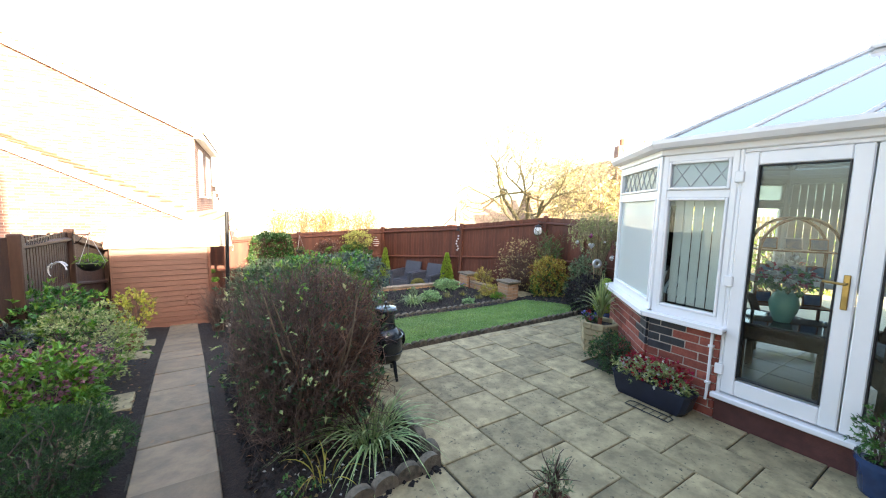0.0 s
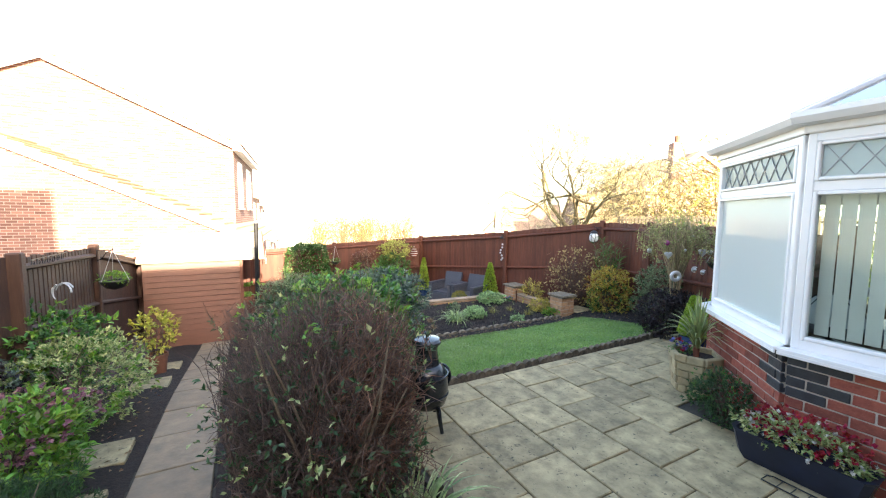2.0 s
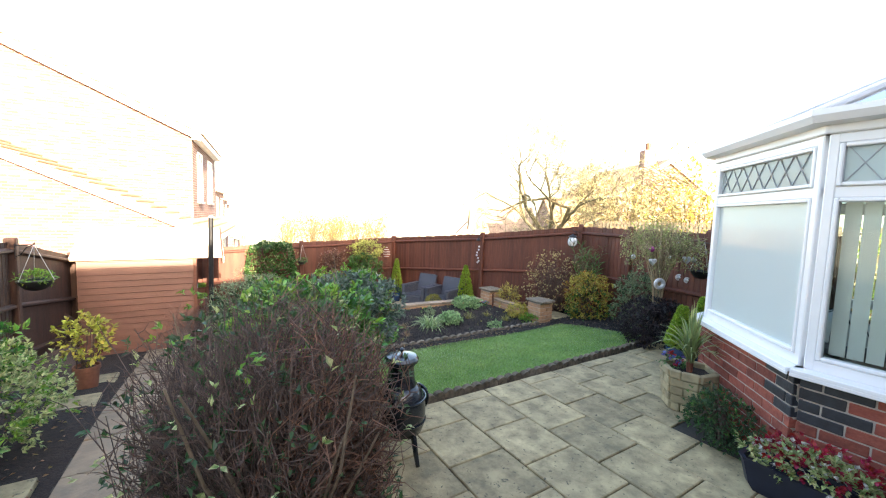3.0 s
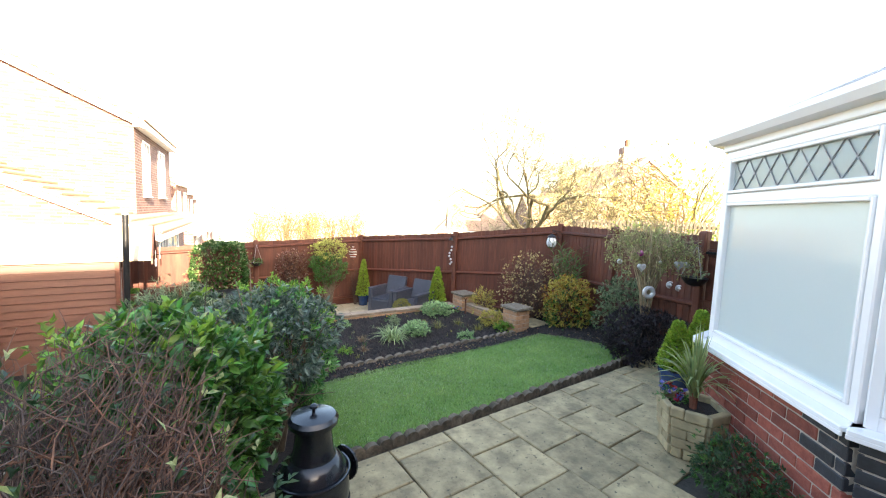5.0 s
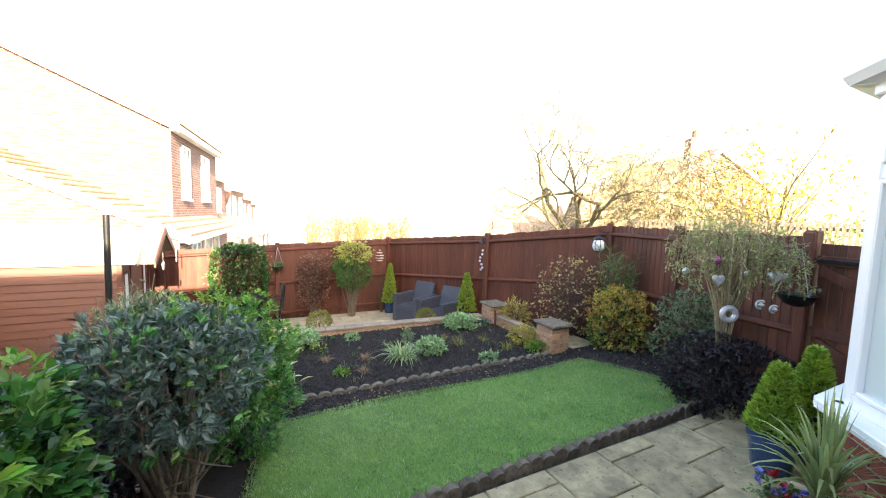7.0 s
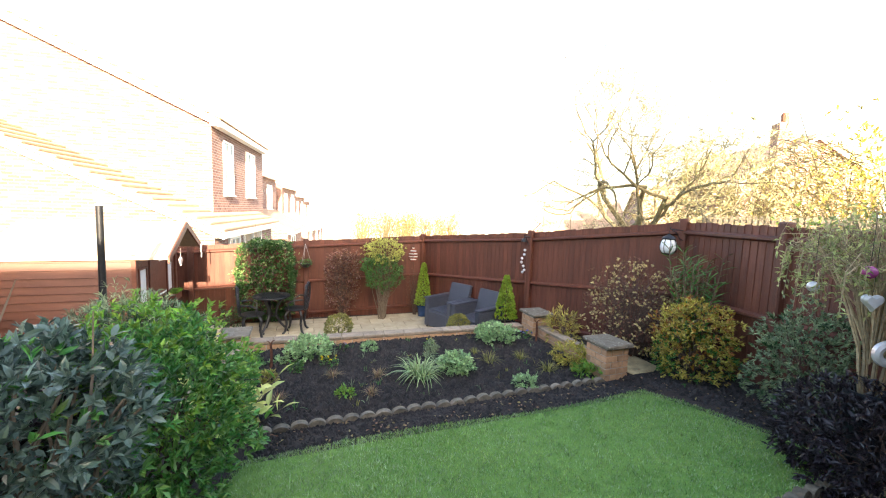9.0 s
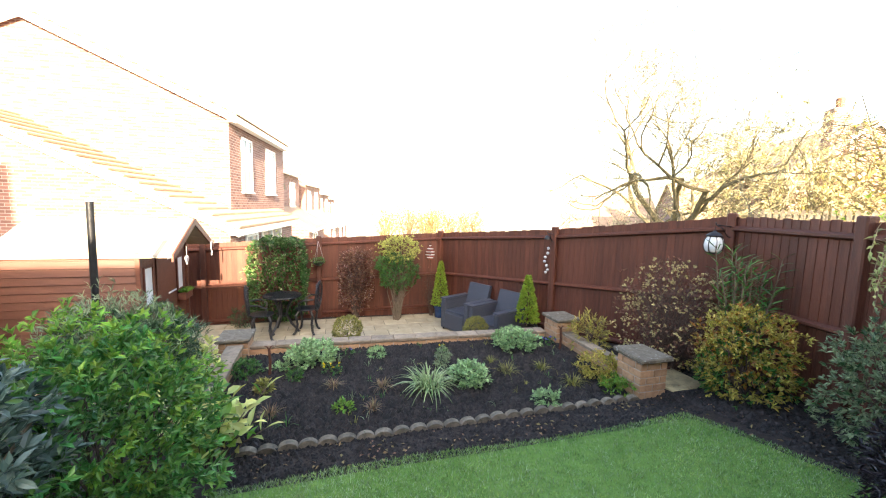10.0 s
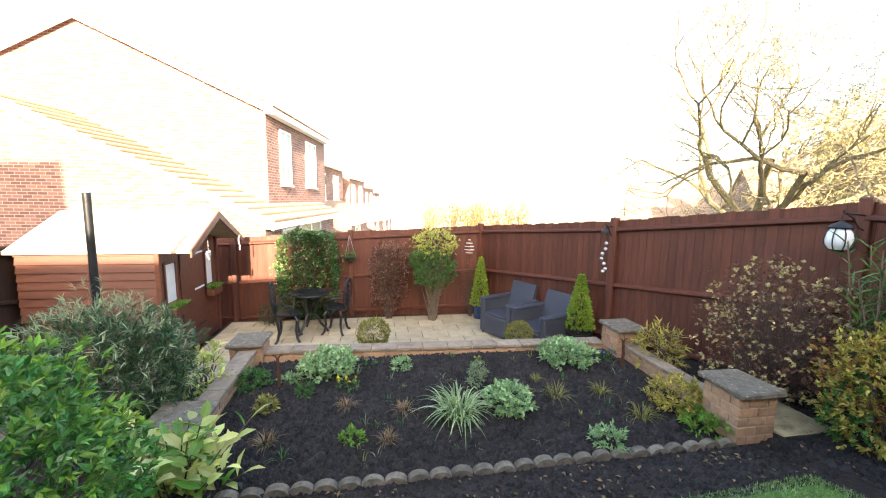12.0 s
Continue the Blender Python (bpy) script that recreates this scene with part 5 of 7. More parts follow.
t = [o for o in scene.objects if o.name.startswith("beech")][0]
L_PINKB = leafmat("pale_pink_buds", (0.55, 0.38, 0.34))
berry_cover(0, 0, 0, (0.36, 0.24), 0.85, 0.62, 330, None, "").ob("buds", L_PINKB, t, "pale pinkish buds")
L_LIMEY = leafmat("yellow_green_leaves", (0.60, 0.62, 0.16), hue=0.02)
shrub("pittosporum", -2.62, 11.62, -0.8, "tall green shrub with a yellow-cream top and bare stems", (0.4, 0.36), 0.65, 1.36, L_GREEN, 700, 0.06, 0.28, per=7, inner=0.15, up=1.0, stem_n=22, bark=BARK, stem_r=0.012)
shrub("golden_privet", -2.62, 11.72, -0.8, "tall shrub with a rounded yellow leafy crown", (0.42, 0.3), 1.2, 1.76, L_LIMEY, 520, 0.05, 0.4, per=6, stem_n=6)
shrub("climber", -2.05, 12.2, -0.8, "thin bare brown climber against the fence", (0.22, 0.1), 0.1, 1.1, L_BROWN, 60, 0.03, 0.5, per=3, stem_n=40, stem_r=0.004)
shrub("low_fern", -5.2, 10.1, -0.85, "low dark green ferny plant beside the shed", (0.22, 0.2), 0.0, 0.4, L_DARK, 120, 0.06, 0.3, "plant", per=6)


def conical(x, y, z, h, r, label, pm=None, ph=0.26, m=None):
    t = thing("conical_conifer", pose(x, y, z), label, "conifer", "conical conifers")
    M = Mesh()
    for _ in range(900):
        f = random.random() ** 1.4
        a = random.uniform(0, 6.28)
        rr = r * (1 - f) ** 0.85 * random.uniform(0.75, 1.08) + 0.012
        p = Vector((rr * math.cos(a), rr * math.sin(a), ph + f * (h - ph)))
        for _ in range(5):
            d = (Vector((math.cos(a), math.sin(a), 1.3)) + rdir() * 0.6).normalized()
            M.leaf(p, d, 0.05, 0.02, 0.2)
    M.ob("foliage", m or L_LIME, t)
    Mesh().tube([(0, 0, ph * 0.5), (0, 0, h * 0.8)], 0.012, 0.004).ob("trunk", BARK, t)
    return t


conical(-1.84, 12.18, -0.8, 1.2, 0.17, "narrow lime green conical conifer in a blue pot")
pot("plant_pot", -1.84, 12.18, -0.82, 0.15, 0.28, BLUEPOT, "blue glazed plant pot against the fence")
conical(0.12, 11.05, -0.62, 1.05, 0.19, "lime green conical conifer in a black pot")
pot("plant_pot", 0.12, 11.05, -0.64, 0.2, 0.22, BLACKPOT, "black plant pot with pale rim against the fence")
conical(2.50, 5.70, 0.0, 0.72, 0.135, "bright lime conical conifer beside the conservatory")
pot("plant_pot", 2.50, 5.70, 0.0, 0.15, 0.26, BLUEPOT, "blue plant pot beside the conservatory wall")
conical(2.84, 5.86, 0.0, 0.8, 0.15, "bright lime conical conifer behind its neighbour")
pot("plant_pot", 2.84, 5.86, 0.0, 0.16, 0.26, BLUEPOT, "dark blue plant pot at the patio's far edge")


def box_ball(u, v, zc, r, label):
    x, y = xy(u, v)
    t = thing("box_ball", pose(x, y, -0.8), label, "topiary", "clipped box balls")
    M = Mesh()
    leaves(M, (0, 0, zc + 0.8), (r, r, r), 900, 0.032, 0.4, lobes=0.08, inner=0.08, per=5)
    M.ob("foliage", L_OLIVE, t)
    Mesh().tube([(0, 0, 0.15), (0, 0, zc + 0.8)], 0.012, 0.01).ob("trunk", BARK, t)
    pot("plant_pot", x, y, -0.82, r * 0.95, zc + 0.82 - r * 0.75, potm, "brown plant pot behind the low wall", group="pots behind the wall")


L_OLIVE = leafmat("olive_leaves", (0.36, 0.34, 0.08), (0.2, 0.2, 0.05))
box_ball(3.23, 8.97, -0.28, 0.2, "clipped olive green box ball in a pot")
box_ball(5.33, 9.1, -0.43, 0.18, "clipped golden box ball in a pot")

# right hand border
shrub("barberry", 1.95, 9.5, -0.42, "large brown twiggy barberry with small yellow leaves", (0.58, 0.5), 0.1, 1.40, L_BROWN, 1000, 0.036, 0.6, per=3, inner=0.25, stem_n=260, stem_r=0.0035, extra=[("yellow_leaves", L_BUFFY, 620, 0.030, 0.8, 0.75, 0.64, "small pale yellow leaves")])
shrub("gold_shrub", 2.46, 8.75, -0.35, "rounded shrub with green and golden autumn leaves", (0.39, 0.38), 0.0, 1.0, L_YELLOW, 950, 0.045, 0.45, per=5, inner=0.15, extra=[("orange_leaves", L_GOLD, 200, 0.045, 0.45, 0.68, 0.3, "orange-gold leaves"), ("green_leaves", L_GREEN, 300, 0.045, 0.45, 0.35, 0.35, "green leaves")])
# viburnum: some darker leaves spread over the same mound as the grey-green ones
shrub("viburnum", 2.97, 7.8, -0.2, "loose grey-green shrub beside the dark fence", (0.34, 0.36), 0.05, 1.04, L_GREY, 950, 0.045, 0.4, per=6, inner=0.25, extra=[("dark_leaves", L_DARK, 160, 0.045, 0.4, 0.55, 0.5, "darker green leaves among the grey-green")])
shrub("purple_shrub", 2.78, 6.68, -0.1, "low spreading almost black purple-leaved shrub", (0.55, 0.42), 0.0, 0.68, L_PURPLE, 1700, 0.05, 0.34, per=6, up=0.1)


def sword_plant():
    t = thing("oleander", pose(2.52, 9.12, -0.4), "tall plant with long narrow green leaves", "shrub")
    S, F = Mesh(), Mesh()
    for i in range(16):
        a, r = random.uniform(0, 6.28), random.uniform(0.05, 0.36)
        e = Vector((r * math.cos(a), r * math.sin(a), random.uniform(1.1, 1.68)))
        S.tube([(0, 0, 0), e * 0.5 + rdir() * 0.05, e], 0.009, 0.005, n=5)
        for j in range(34):
            f = 1 - j / 50
            d = Vector((math.cos(j * 2.4), math.sin(j * 2.4), random.uniform(0.3, 1.2)))
            F.leaf(e * f, d, random.uniform(0.13, 0.2), 0.018, 0.15)
    S.ob("stems", BARK, t)
    F.ob("leaves", L_GREEN, t)


sword_plant()


def hang(M, top, bottom_z, r=0.0015):
    M.tube([top, (top[0], top[1], bottom_z)], r, n=4)


SILVER = mat("silvered_ornament", (0.62, 0.62, 0.64), (0.45, 0.46, 0.48), 14, 0.3, 0.2, 60, metal=0.4)
PINKO = mat("pink_glass_ornament", (0.45, 0.10, 0.30), (0.30, 0.05, 0.2), 8, 0.2, 0.0)


def heart_mesh(w, t=0.03):
    M = Mesh()
    pts = []
    for i in range(28):
        a = 2 * math.pi * i / 28
        pts.append((0.062 * w / 0.13 * (16 * math.sin(a) ** 3) / 16, w * 0.062 / 0.13 * (13 * math.cos(a) - 5 * math.cos(2 * a) - 2 * math.cos(3 * a) - math.cos(4 * a)) / 15))
    mid = [(0.7 * a, 0.7 * b) for a, b in pts]
    k = len(pts)
    vs = [(a, -t * 0.15, b) for a, b in pts] + [(a, t * 0.15, b) for a, b in pts] + [(a, -t / 2, b) for a, b in mid] + [(a, t / 2, b) for a, b in mid]
    fs = []
    for i in range(k):
        j = (i + 1) % k
        fs += [(i, j, k + j, k + i), (i, 2 * k + i, 2 * k + j, j), (k + i, k + j, 3 * k + j, 3 * k + i)]
    fs += [tuple(range(2 * k, 3 * k)), tuple(range(3 * k, 4 * k))[::-1]]
    M.add(vs, fs)
    return M


L_WEEP = leafmat("pale_drooping_leaves", (0.42, 0.46, 0.18), (0.24, 0.27, 0.10), hue=0.03)


def ornament_tree():
    X, Y = 2.82, 6.9
    t = thing("weeping_tree", pose(X, Y, -0.05), "small weeping tree with sparse yellow-green leaves and hanging ornaments", "tree")
    S, F = Mesh(), Mesh()
    for i in range(9):
        a = i * 0.7
        S.tube([(0.04 * math.cos(a), 0.04 * math.sin(a), 0.5), (0.08 * math.cos(a), 0.08 * math.sin(a), 0.85), (0.2 * math.cos(a), 0.2 * math.sin(a), 1.25)], 0.011, 0.006, n=5)
    for i in range(120):
        a = random.uniform(0, 6.28)
        r = 0.54 * math.sqrt(random.uniform(0.03, 1))
        ca, sa = math.cos(a), math.sin(a)
        top = Vector((r * 0.75 * ca, r * 0.75 * sa, random.uniform(1.50, 1.80) - 0.25 * r))
        e = Vector((r * ca * 1.08, r * sa * 1.08, random.uniform(1.02, 1.45)))
        mid = top.lerp(e, 0.45) + Vector((ca * 0.07, sa * 0.07, 0.07))
        S.tube([(0.1 * r * ca, 0.1 * r * sa, random.uniform(0.75, 1.2)), Vector((r * 0.4 * ca, r * 0.4 * sa, 1.3)) + rdir() * 0.05, top, mid, e], 0.0055, 0.0016, n=4, cap=False)
        for _ in range(3):
            q = top.lerp(mid, random.random())
            S.tube([q, q + rdir() * 0.05, q + rdir(0.4) * 0.13], 0.0024, 0.001, n=3, cap=False)
        for _ in range(26):
            q = top + rdir() * 0.12 if random.random() < 0.55 else mid.lerp(e, random.random())
            F.leaf(q, rdir(-0.1), random.uniform(0.03, 0.05), 0.016, 0.2)
    S.ob("branches", TWIGL, t)
    F.ob("leaves", L_WEEP, t)
    for i, (dx, dy, z, w, kind) in enumerate(((-0.5, -0.1, 1.17, 0.09, 0), (-0.32, -0.3, 1.30, 0.10, 1), (-0.3, -0.32, 1.13, 0.15, 2), (0.22, -0.3, 1.17, 0.17, 2), (0.42, -0.15, 1.16, 0.1, 0), (-0.16, -0.3, 0.82, 0.22, 3), (0.12, -0.3, 0.92, 0.10, 4), (0.26, -0.28, 0.88, 0.09, 4), (-0.05, -0.32, 1.2, 0.05, 0), (0.06, -0.3, 1.4, 0.05, 0))):
        w *= 0.74
        z += 0.06
        o = thing("hanging_ornament", pose(X + dx * 0.9 + 0.02, Y + dy * 0.9, z - 0.03), ("round silver hanging ornament", "pink glass hanging ornament", "pale heart hanging ornament", "silver ring hanging ornament", "crescent wire hanging ornament")[kind], "ornament", "ornaments hanging from the weeping tree")
        C = Mesh()
        hang(C, (0, 0, w * 0.5), 0.35)
        C.ob("cord", IRON, o)
        m = PINKO if kind == 1 else SILVER
        if kind in (0, 1):
            Mesh().lathe([(0.01, -w / 2)] + [(w / 2 * math.sin(math.pi * (i + 1) / 9), -w / 2 * math.cos(math.pi * (i + 1) / 9)) for i in range(8)] + [(0.01, w / 2)], 14).ob("ball", m, o, smooth=True)
        elif kind == 2:
            heart_mesh(w, 0.05).ob("heart", m, o, smooth=True)
        elif kind == 3:
            Mesh().tube([(w / 2 * 0.68 * math.cos(a * math.pi / 12), 0, w / 2 * 0.68 * math.sin(a * math.pi / 12)) for a in range(25)], w * 0.16, n=8).ob("ring", m, o, smooth=True)
        else:
            Mesh().tube([(w / 2 * math.cos(a * math.pi / 12), 0, w / 2 * math.sin(a * math.pi / 12)) for a in range(3, 20)], 0.012, 0.006, n=6).ob("crescent", m, o, smooth=True)
            Mesh().lathe([(0.005, -0.03), (0.03, 0), (0.005, 0.03)], 10).ob("ball", m, o)


ornament_tree()
pot("plant_pot", 2.82, 6.9, -0.08, 0.12, 0.60, DARKPOT, "tall slate blue plant pot under the weeping tree")


def basket(x, y, z, top, label, r=0.16, m=None, group="hanging baskets", n=120):
    t = thing("hanging_basket", pose(x, y, z), label, "hanging basket", group)
    Mesh().lathe([(0.03, -r * 0.75), (r * 0.6, -r * 0.6), (r * 0.9, -r * 0.25), (r, 0), (r * 0.94, 0), (r * 0.8, -0.02)], 20).ob("bowl", BLACKPOT, t, smooth=True)
    for i in range(3):
        a = i * 2.094 + 0.4
        Mesh().tube([(r * math.cos(a), r * math.sin(a), 0), (0, 0, top)], 0.003, n=4).ob("chain", SILVER, t)
    F = Mesh()
    leaves(F, (0, 0, 0.03), (r * 0.95, r * 0.95, 0.07), n, 0.04, 0.4, per=4)
    F.ob("foliage", m or L_BRIGHT, t)
    return t


basket(-4.15, 11.08, 0.40, 0.42, "small hanging basket with green trailing plants on the fence", 0.12, L_GREEN, n=60)
basket(3.42, 6.88, 1.02, 0.42, "wire hanging basket with a little dry growth", 0.155, L_GREY, n=50)
basket(-5.12, 5.55, 0.78, 0.42, "hanging basket full of bright green growth beside the shed", 0.17, L_BRIGHT, n=130)


def bracket(x, y, z, dx, dy, label):
    t = thing("wall_bracket", pose(x, y, z), label, "bracket", "iron brackets on the fence")
    M = Mesh()
    M.tube([(0, 0, 0), (0, 0, -0.18)], 0.007, n=6)
    M.tube([(0, 0, -0.02), (dx, dy, 0.0), (dx * 1.02, dy * 1.02, 0.03)], 0.007, n=6)
    M.tube([(0, 0, -0.16), (dx * 0.3, dy * 0.3, -0.13), (dx * 0.6, dy * 0.6, -0.04), (dx * 0.9, dy * 0.9, -0.01)], 0.006, n=6)
    M.ob("arm", IRON, t)


bracket(2.60, 9.84, 1.46, -0.22, -0.16, "black scrolled iron bracket on the corner post")
bracket(0.50, 11.07, 1.20, -0.1, -0.14, "black scrolled iron bracket on a fence post")
bracket(3.55, 6.98, 1.44, -0.14, -0.1, "black scrolled iron bracket on the gate post")
bracket(-5.42, 5.6, 1.2, 0.3, -0.05, "black iron hook on a fence post")


def lantern():
    t = thing("lantern", pose(2.37, 9.67, 1.13) @ Matrix.Scale(0.77, 4), "hanging black framed lantern with frosted white glass", "lantern")
    prof = [(0.05, 0.0), (0.09, 0.01), (0.125, 0.06), (0.135, 0.12), (0.12, 0.2), (0.085, 0.26)]
    Mesh().lathe(prof, 18).ob("glass_bowl", MILK, t, "frosted white glass", smooth=True)
    for i in range(8):
        a = i * math.pi / 4
        Mesh().tube([((r + 0.006) * math.cos(a), (r + 0.006) * math.sin(a), z) for r, z in prof], 0.006, n=5).ob("rib", IRON, t)
    Mesh().lathe([(0.11, 0.25), (0.115, 0.265), (0.08, 0.30), (0.03, 0.325), (0.012, 0.34)], 18).ob("cap", IRON, t, smooth=True)
    Mesh().lathe([(0.055, -0.02), (0.06, 0.005), (0.05, 0.01)], 18).ob("base", IRON, t)
    Mesh().tube([(0, 0, 0.33), (0, 0, 0.40)], 0.005, n=5).ob("hook", IRON, t)


MILK = mat("milk_glass", (0.72, 0.76, 0.78), (0.66, 0.7, 0.72), 5, 0.15, 0.0)
lantern()


def chimes():
    t = thing("bead_chime", pose(0.40, 10.93, 0.55), "string of pale round beads hanging from a bracket", "ornament")
    C = Mesh()
    hang(C, (0, 0, 0), 0.62)
    C.ob("cord", IRON, t)
    for i, z in enumerate((0.0, 0.04, 0.11, 0.18, 0.25, 0.32, 0.40)):
        r = 0.026
        Mesh().lathe([(0.004, -r), (r * 0.7, -r * 0.7), (r, 0), (r * 0.7, r * 0.7), (0.004, r)], 12, x=0.03 * math.sin(i * 1.4), z=z).ob("bead", SILVER, t, smooth=True)
    Mesh().lathe([(0.05, 0.55), (0.045, 0.58), (0.01, 0.62)], 12).ob("cap", IRON, t)


chimes()


def striped_drop():
    t = thing("wire_ornament", pose(-2.18, 12.42, 0.42), "red and white striped teardrop ornament on the fence", "ornament")
    for i in range(10):
        z = 0.3 * i / 9
        r = 0.11 * math.sin(math.pi * (0.12 + 0.8 * (i / 9))) * (1.1 - 0.35 * i / 9)
        Mesh().tube([(r * math.cos(a * math.pi / 8), r * 0.6 * math.sin(a * math.pi / 8), z) for a in range(17)], 0.008, n=5).ob("ring", WHITE if i % 2 else BRICK, t)
    C = Mesh()
    hang(C, (0, 0, 0.3), 0.5)
    C.ob("cord", IRON, t)


striped_drop()


# ---------------------------------------------------------------- furniture
def armchair():
    t = thing("rattan_armchair", pose(0, 0, 0), "dark grey woven rattan armchair on the slabs", "armchair", "rattan armchairs")
    w, d = 0.74, 0.72
    Mesh().box(-w / 2 + 0.11, w / 2 - 0.11, -d / 2, d / 2 - 0.1, 0.03, 0.36, 0.02).ob("seat_base", RATTAN, t)
    Mesh().box(-w / 2 + 0.115, w / 2 - 0.115, -d / 2 + 0.01, d / 2 - 0.14, 0.36, 0.40, 0.02).ob("seat", RATTAN, t)
    for s in (-1, 1):
        M = Mesh()
        a, b = (-w / 2, -w / 2 + 0.11) if s < 0 else (w / 2 - 0.11, w / 2)
        M.box(a, b, -d / 2, d / 2 - 0.02, 0.03, 0.60, 0.018)
        M.ob("arm", RATTAN, t)
        Mesh().box(a - 0.012, b + 0.012, -d / 2 - 0.012, d / 2 - 0.02, 0.60, 0.63, 0.01).ob("arm_rest", RATTAN, t)
        for y in (-d / 2 + 0.04, d / 2 - 0.08):
            Mesh().lathe([(0.018, 0), (0.02, 0.035)], 8, x=(a + b) / 2, y=y).ob("foot", IRON, t)
    M = Mesh()
    M.prism([(d / 2 - 0.16, 0.38), (d / 2 - 0.04, 0.38), (d / 2 + 0.06, 0.86), (d / 2 + 0.0, 0.87)], -w / 2 + 0.1, w / 2 - 0.1, "x")
    M.ob("backrest", RATTAN, t)
    return t


ch = armchair()
ch.matrix_basis = pose(-1.08, 11.55, -0.8, 0, 0, -30)
copy_thing(ch, pose(-0.42, 11.12, -0.8, 0, 0, -34))


def scroll(M, pts, r=0.009):
    M.tube(pts, r * 1.4, r * 1.2, n=6)


def bistro_chair():
    t = thing("bistro_chair", pose(0, 0, 0), "black ornate cast iron garden chair", "chair", "chairs at the round table")
    M = Mesh()
    M.lathe([(0.17, 0.415), (0.19, 0.42), (0.19, 0.435), (0.175, 0.44), (0.06, 0.432)], 24)
    M.ob("seat", IRON, t, smooth=True)
    for i in range(4):
        a = math.pi / 4 + i * math.pi / 2
        c, s = math.cos(a), math.sin(a)
        L = Mesh()
        scroll(L, [(0.13 * c, 0.13 * s, 0.42), (0.2 * c, 0.2 * s, 0.33), (0.17 * c, 0.17 * s, 0.17), (0.2 * c, 0.2 * s, 0.05), (0.24 * c, 0.24 * s, 0.0)], 0.016)
        L.lathe([(0.02, 0), (0.024, 0.012), (0.01, 0.03)], 8, x=0.24 * c, y=0.24 * s)
        L.ob("leg", IRON, t)
    B = Mesh()
    scroll(B, [(0.19 * math.sin(q), 0.17 + 0.05 * (0.4 + math.cos(q) * -0.4 + 0.4), 0.66 - 0.25 * math.cos(q)) for q in [i * math.pi / 10 for i in range(21)]], 0.013)
    B.ob("back_rim", IRON, t)
    for s in (-1, 1):
        for k in range(5):
            z = 0.48 + 0.085 * k
            Q = Mesh()
            scroll(Q, [(s * (0.02 + 0.05 + 0.05 * math.cos(q)), 0.2, z + 0.05 * math.sin(q)) for q in [i * math.pi / 5 for i in range(9)]], 0.007)
            Q.ob("scroll", IRON, t)
    Q = Mesh()
    scroll(Q, [(0, 0.18, 0.42), (0, 0.2, 0.66), (0, 0.22, 0.9)], 0.009)
    Q.ob("splat", IRON, t)
    for s in (-1, 1):
        Q = Mesh()
        scroll(Q, [(s * 0.17, 0.17, 0.62), (s * 0.23, 0.02, 0.62), (s * 0.2, -0.08, 0.56), (s * 0.16, -0.06, 0.43)], 0.011)
        Q.ob("arm", IRON, t)
    return t


def bistro_table():
    t = thing("bistro_table", pose(-4.22, 10.08, -0.8), "round black cast iron garden table", "table")
    M = Mesh()
    M.lathe([(0.28, 0.675), (0.33, 0.68), (0.335, 0.695), (0.33, 0.705), (0.30, 0.70), (0.05, 0.70)], 36)
    M.ob("tabletop", IRON, t, smooth=True)
    for i in range(24):
        a = i * math.pi / 12
        Q = Mesh().tube([(0.305 * math.cos(a), 0.305 * math.sin(a), 0.703), (0.18 * math.cos(a + 0.2), 0.18 * math.sin(a + 0.2), 0.703)], 0.006, n=4)
        Q.ob("lattice_bar", IRON, t)
    for i in range(3):
        a = i * 2.094 + 0.5
        c, s = math.cos(a), math.sin(a)
        Q = Mesh()
        scroll(Q, [(0.2 * c, 0.2 * s, 0.68), (0.1 * c, 0.1 * s, 0.5), (0.07 * c, 0.07 * s, 0.34), (0.16 * c, 0.16 * s, 0.16), (0.25 * c, 0.25 * s, 0.06), (0.29 * c, 0.29 * s, 0.0)], 0.017)
        Q.ob("leg", IRON, t)
    Mesh().tube([(0.1 * math.cos(a * math.pi / 8), 0.1 * math.sin(a * math.pi / 8), 0.33) for a in range(17)], 0.008, n=5).ob("ring", IRON, t)


bistro_table()
bc = bistro_chair()
bc.matrix_basis = pose(-4.27, 9.62, -0.8, 0, 0, 130) @ Matrix.Scale(1.06, 4)
copy_thing(bc, pose(-3.82, 10.25, -0.8, 0, 0, -70))


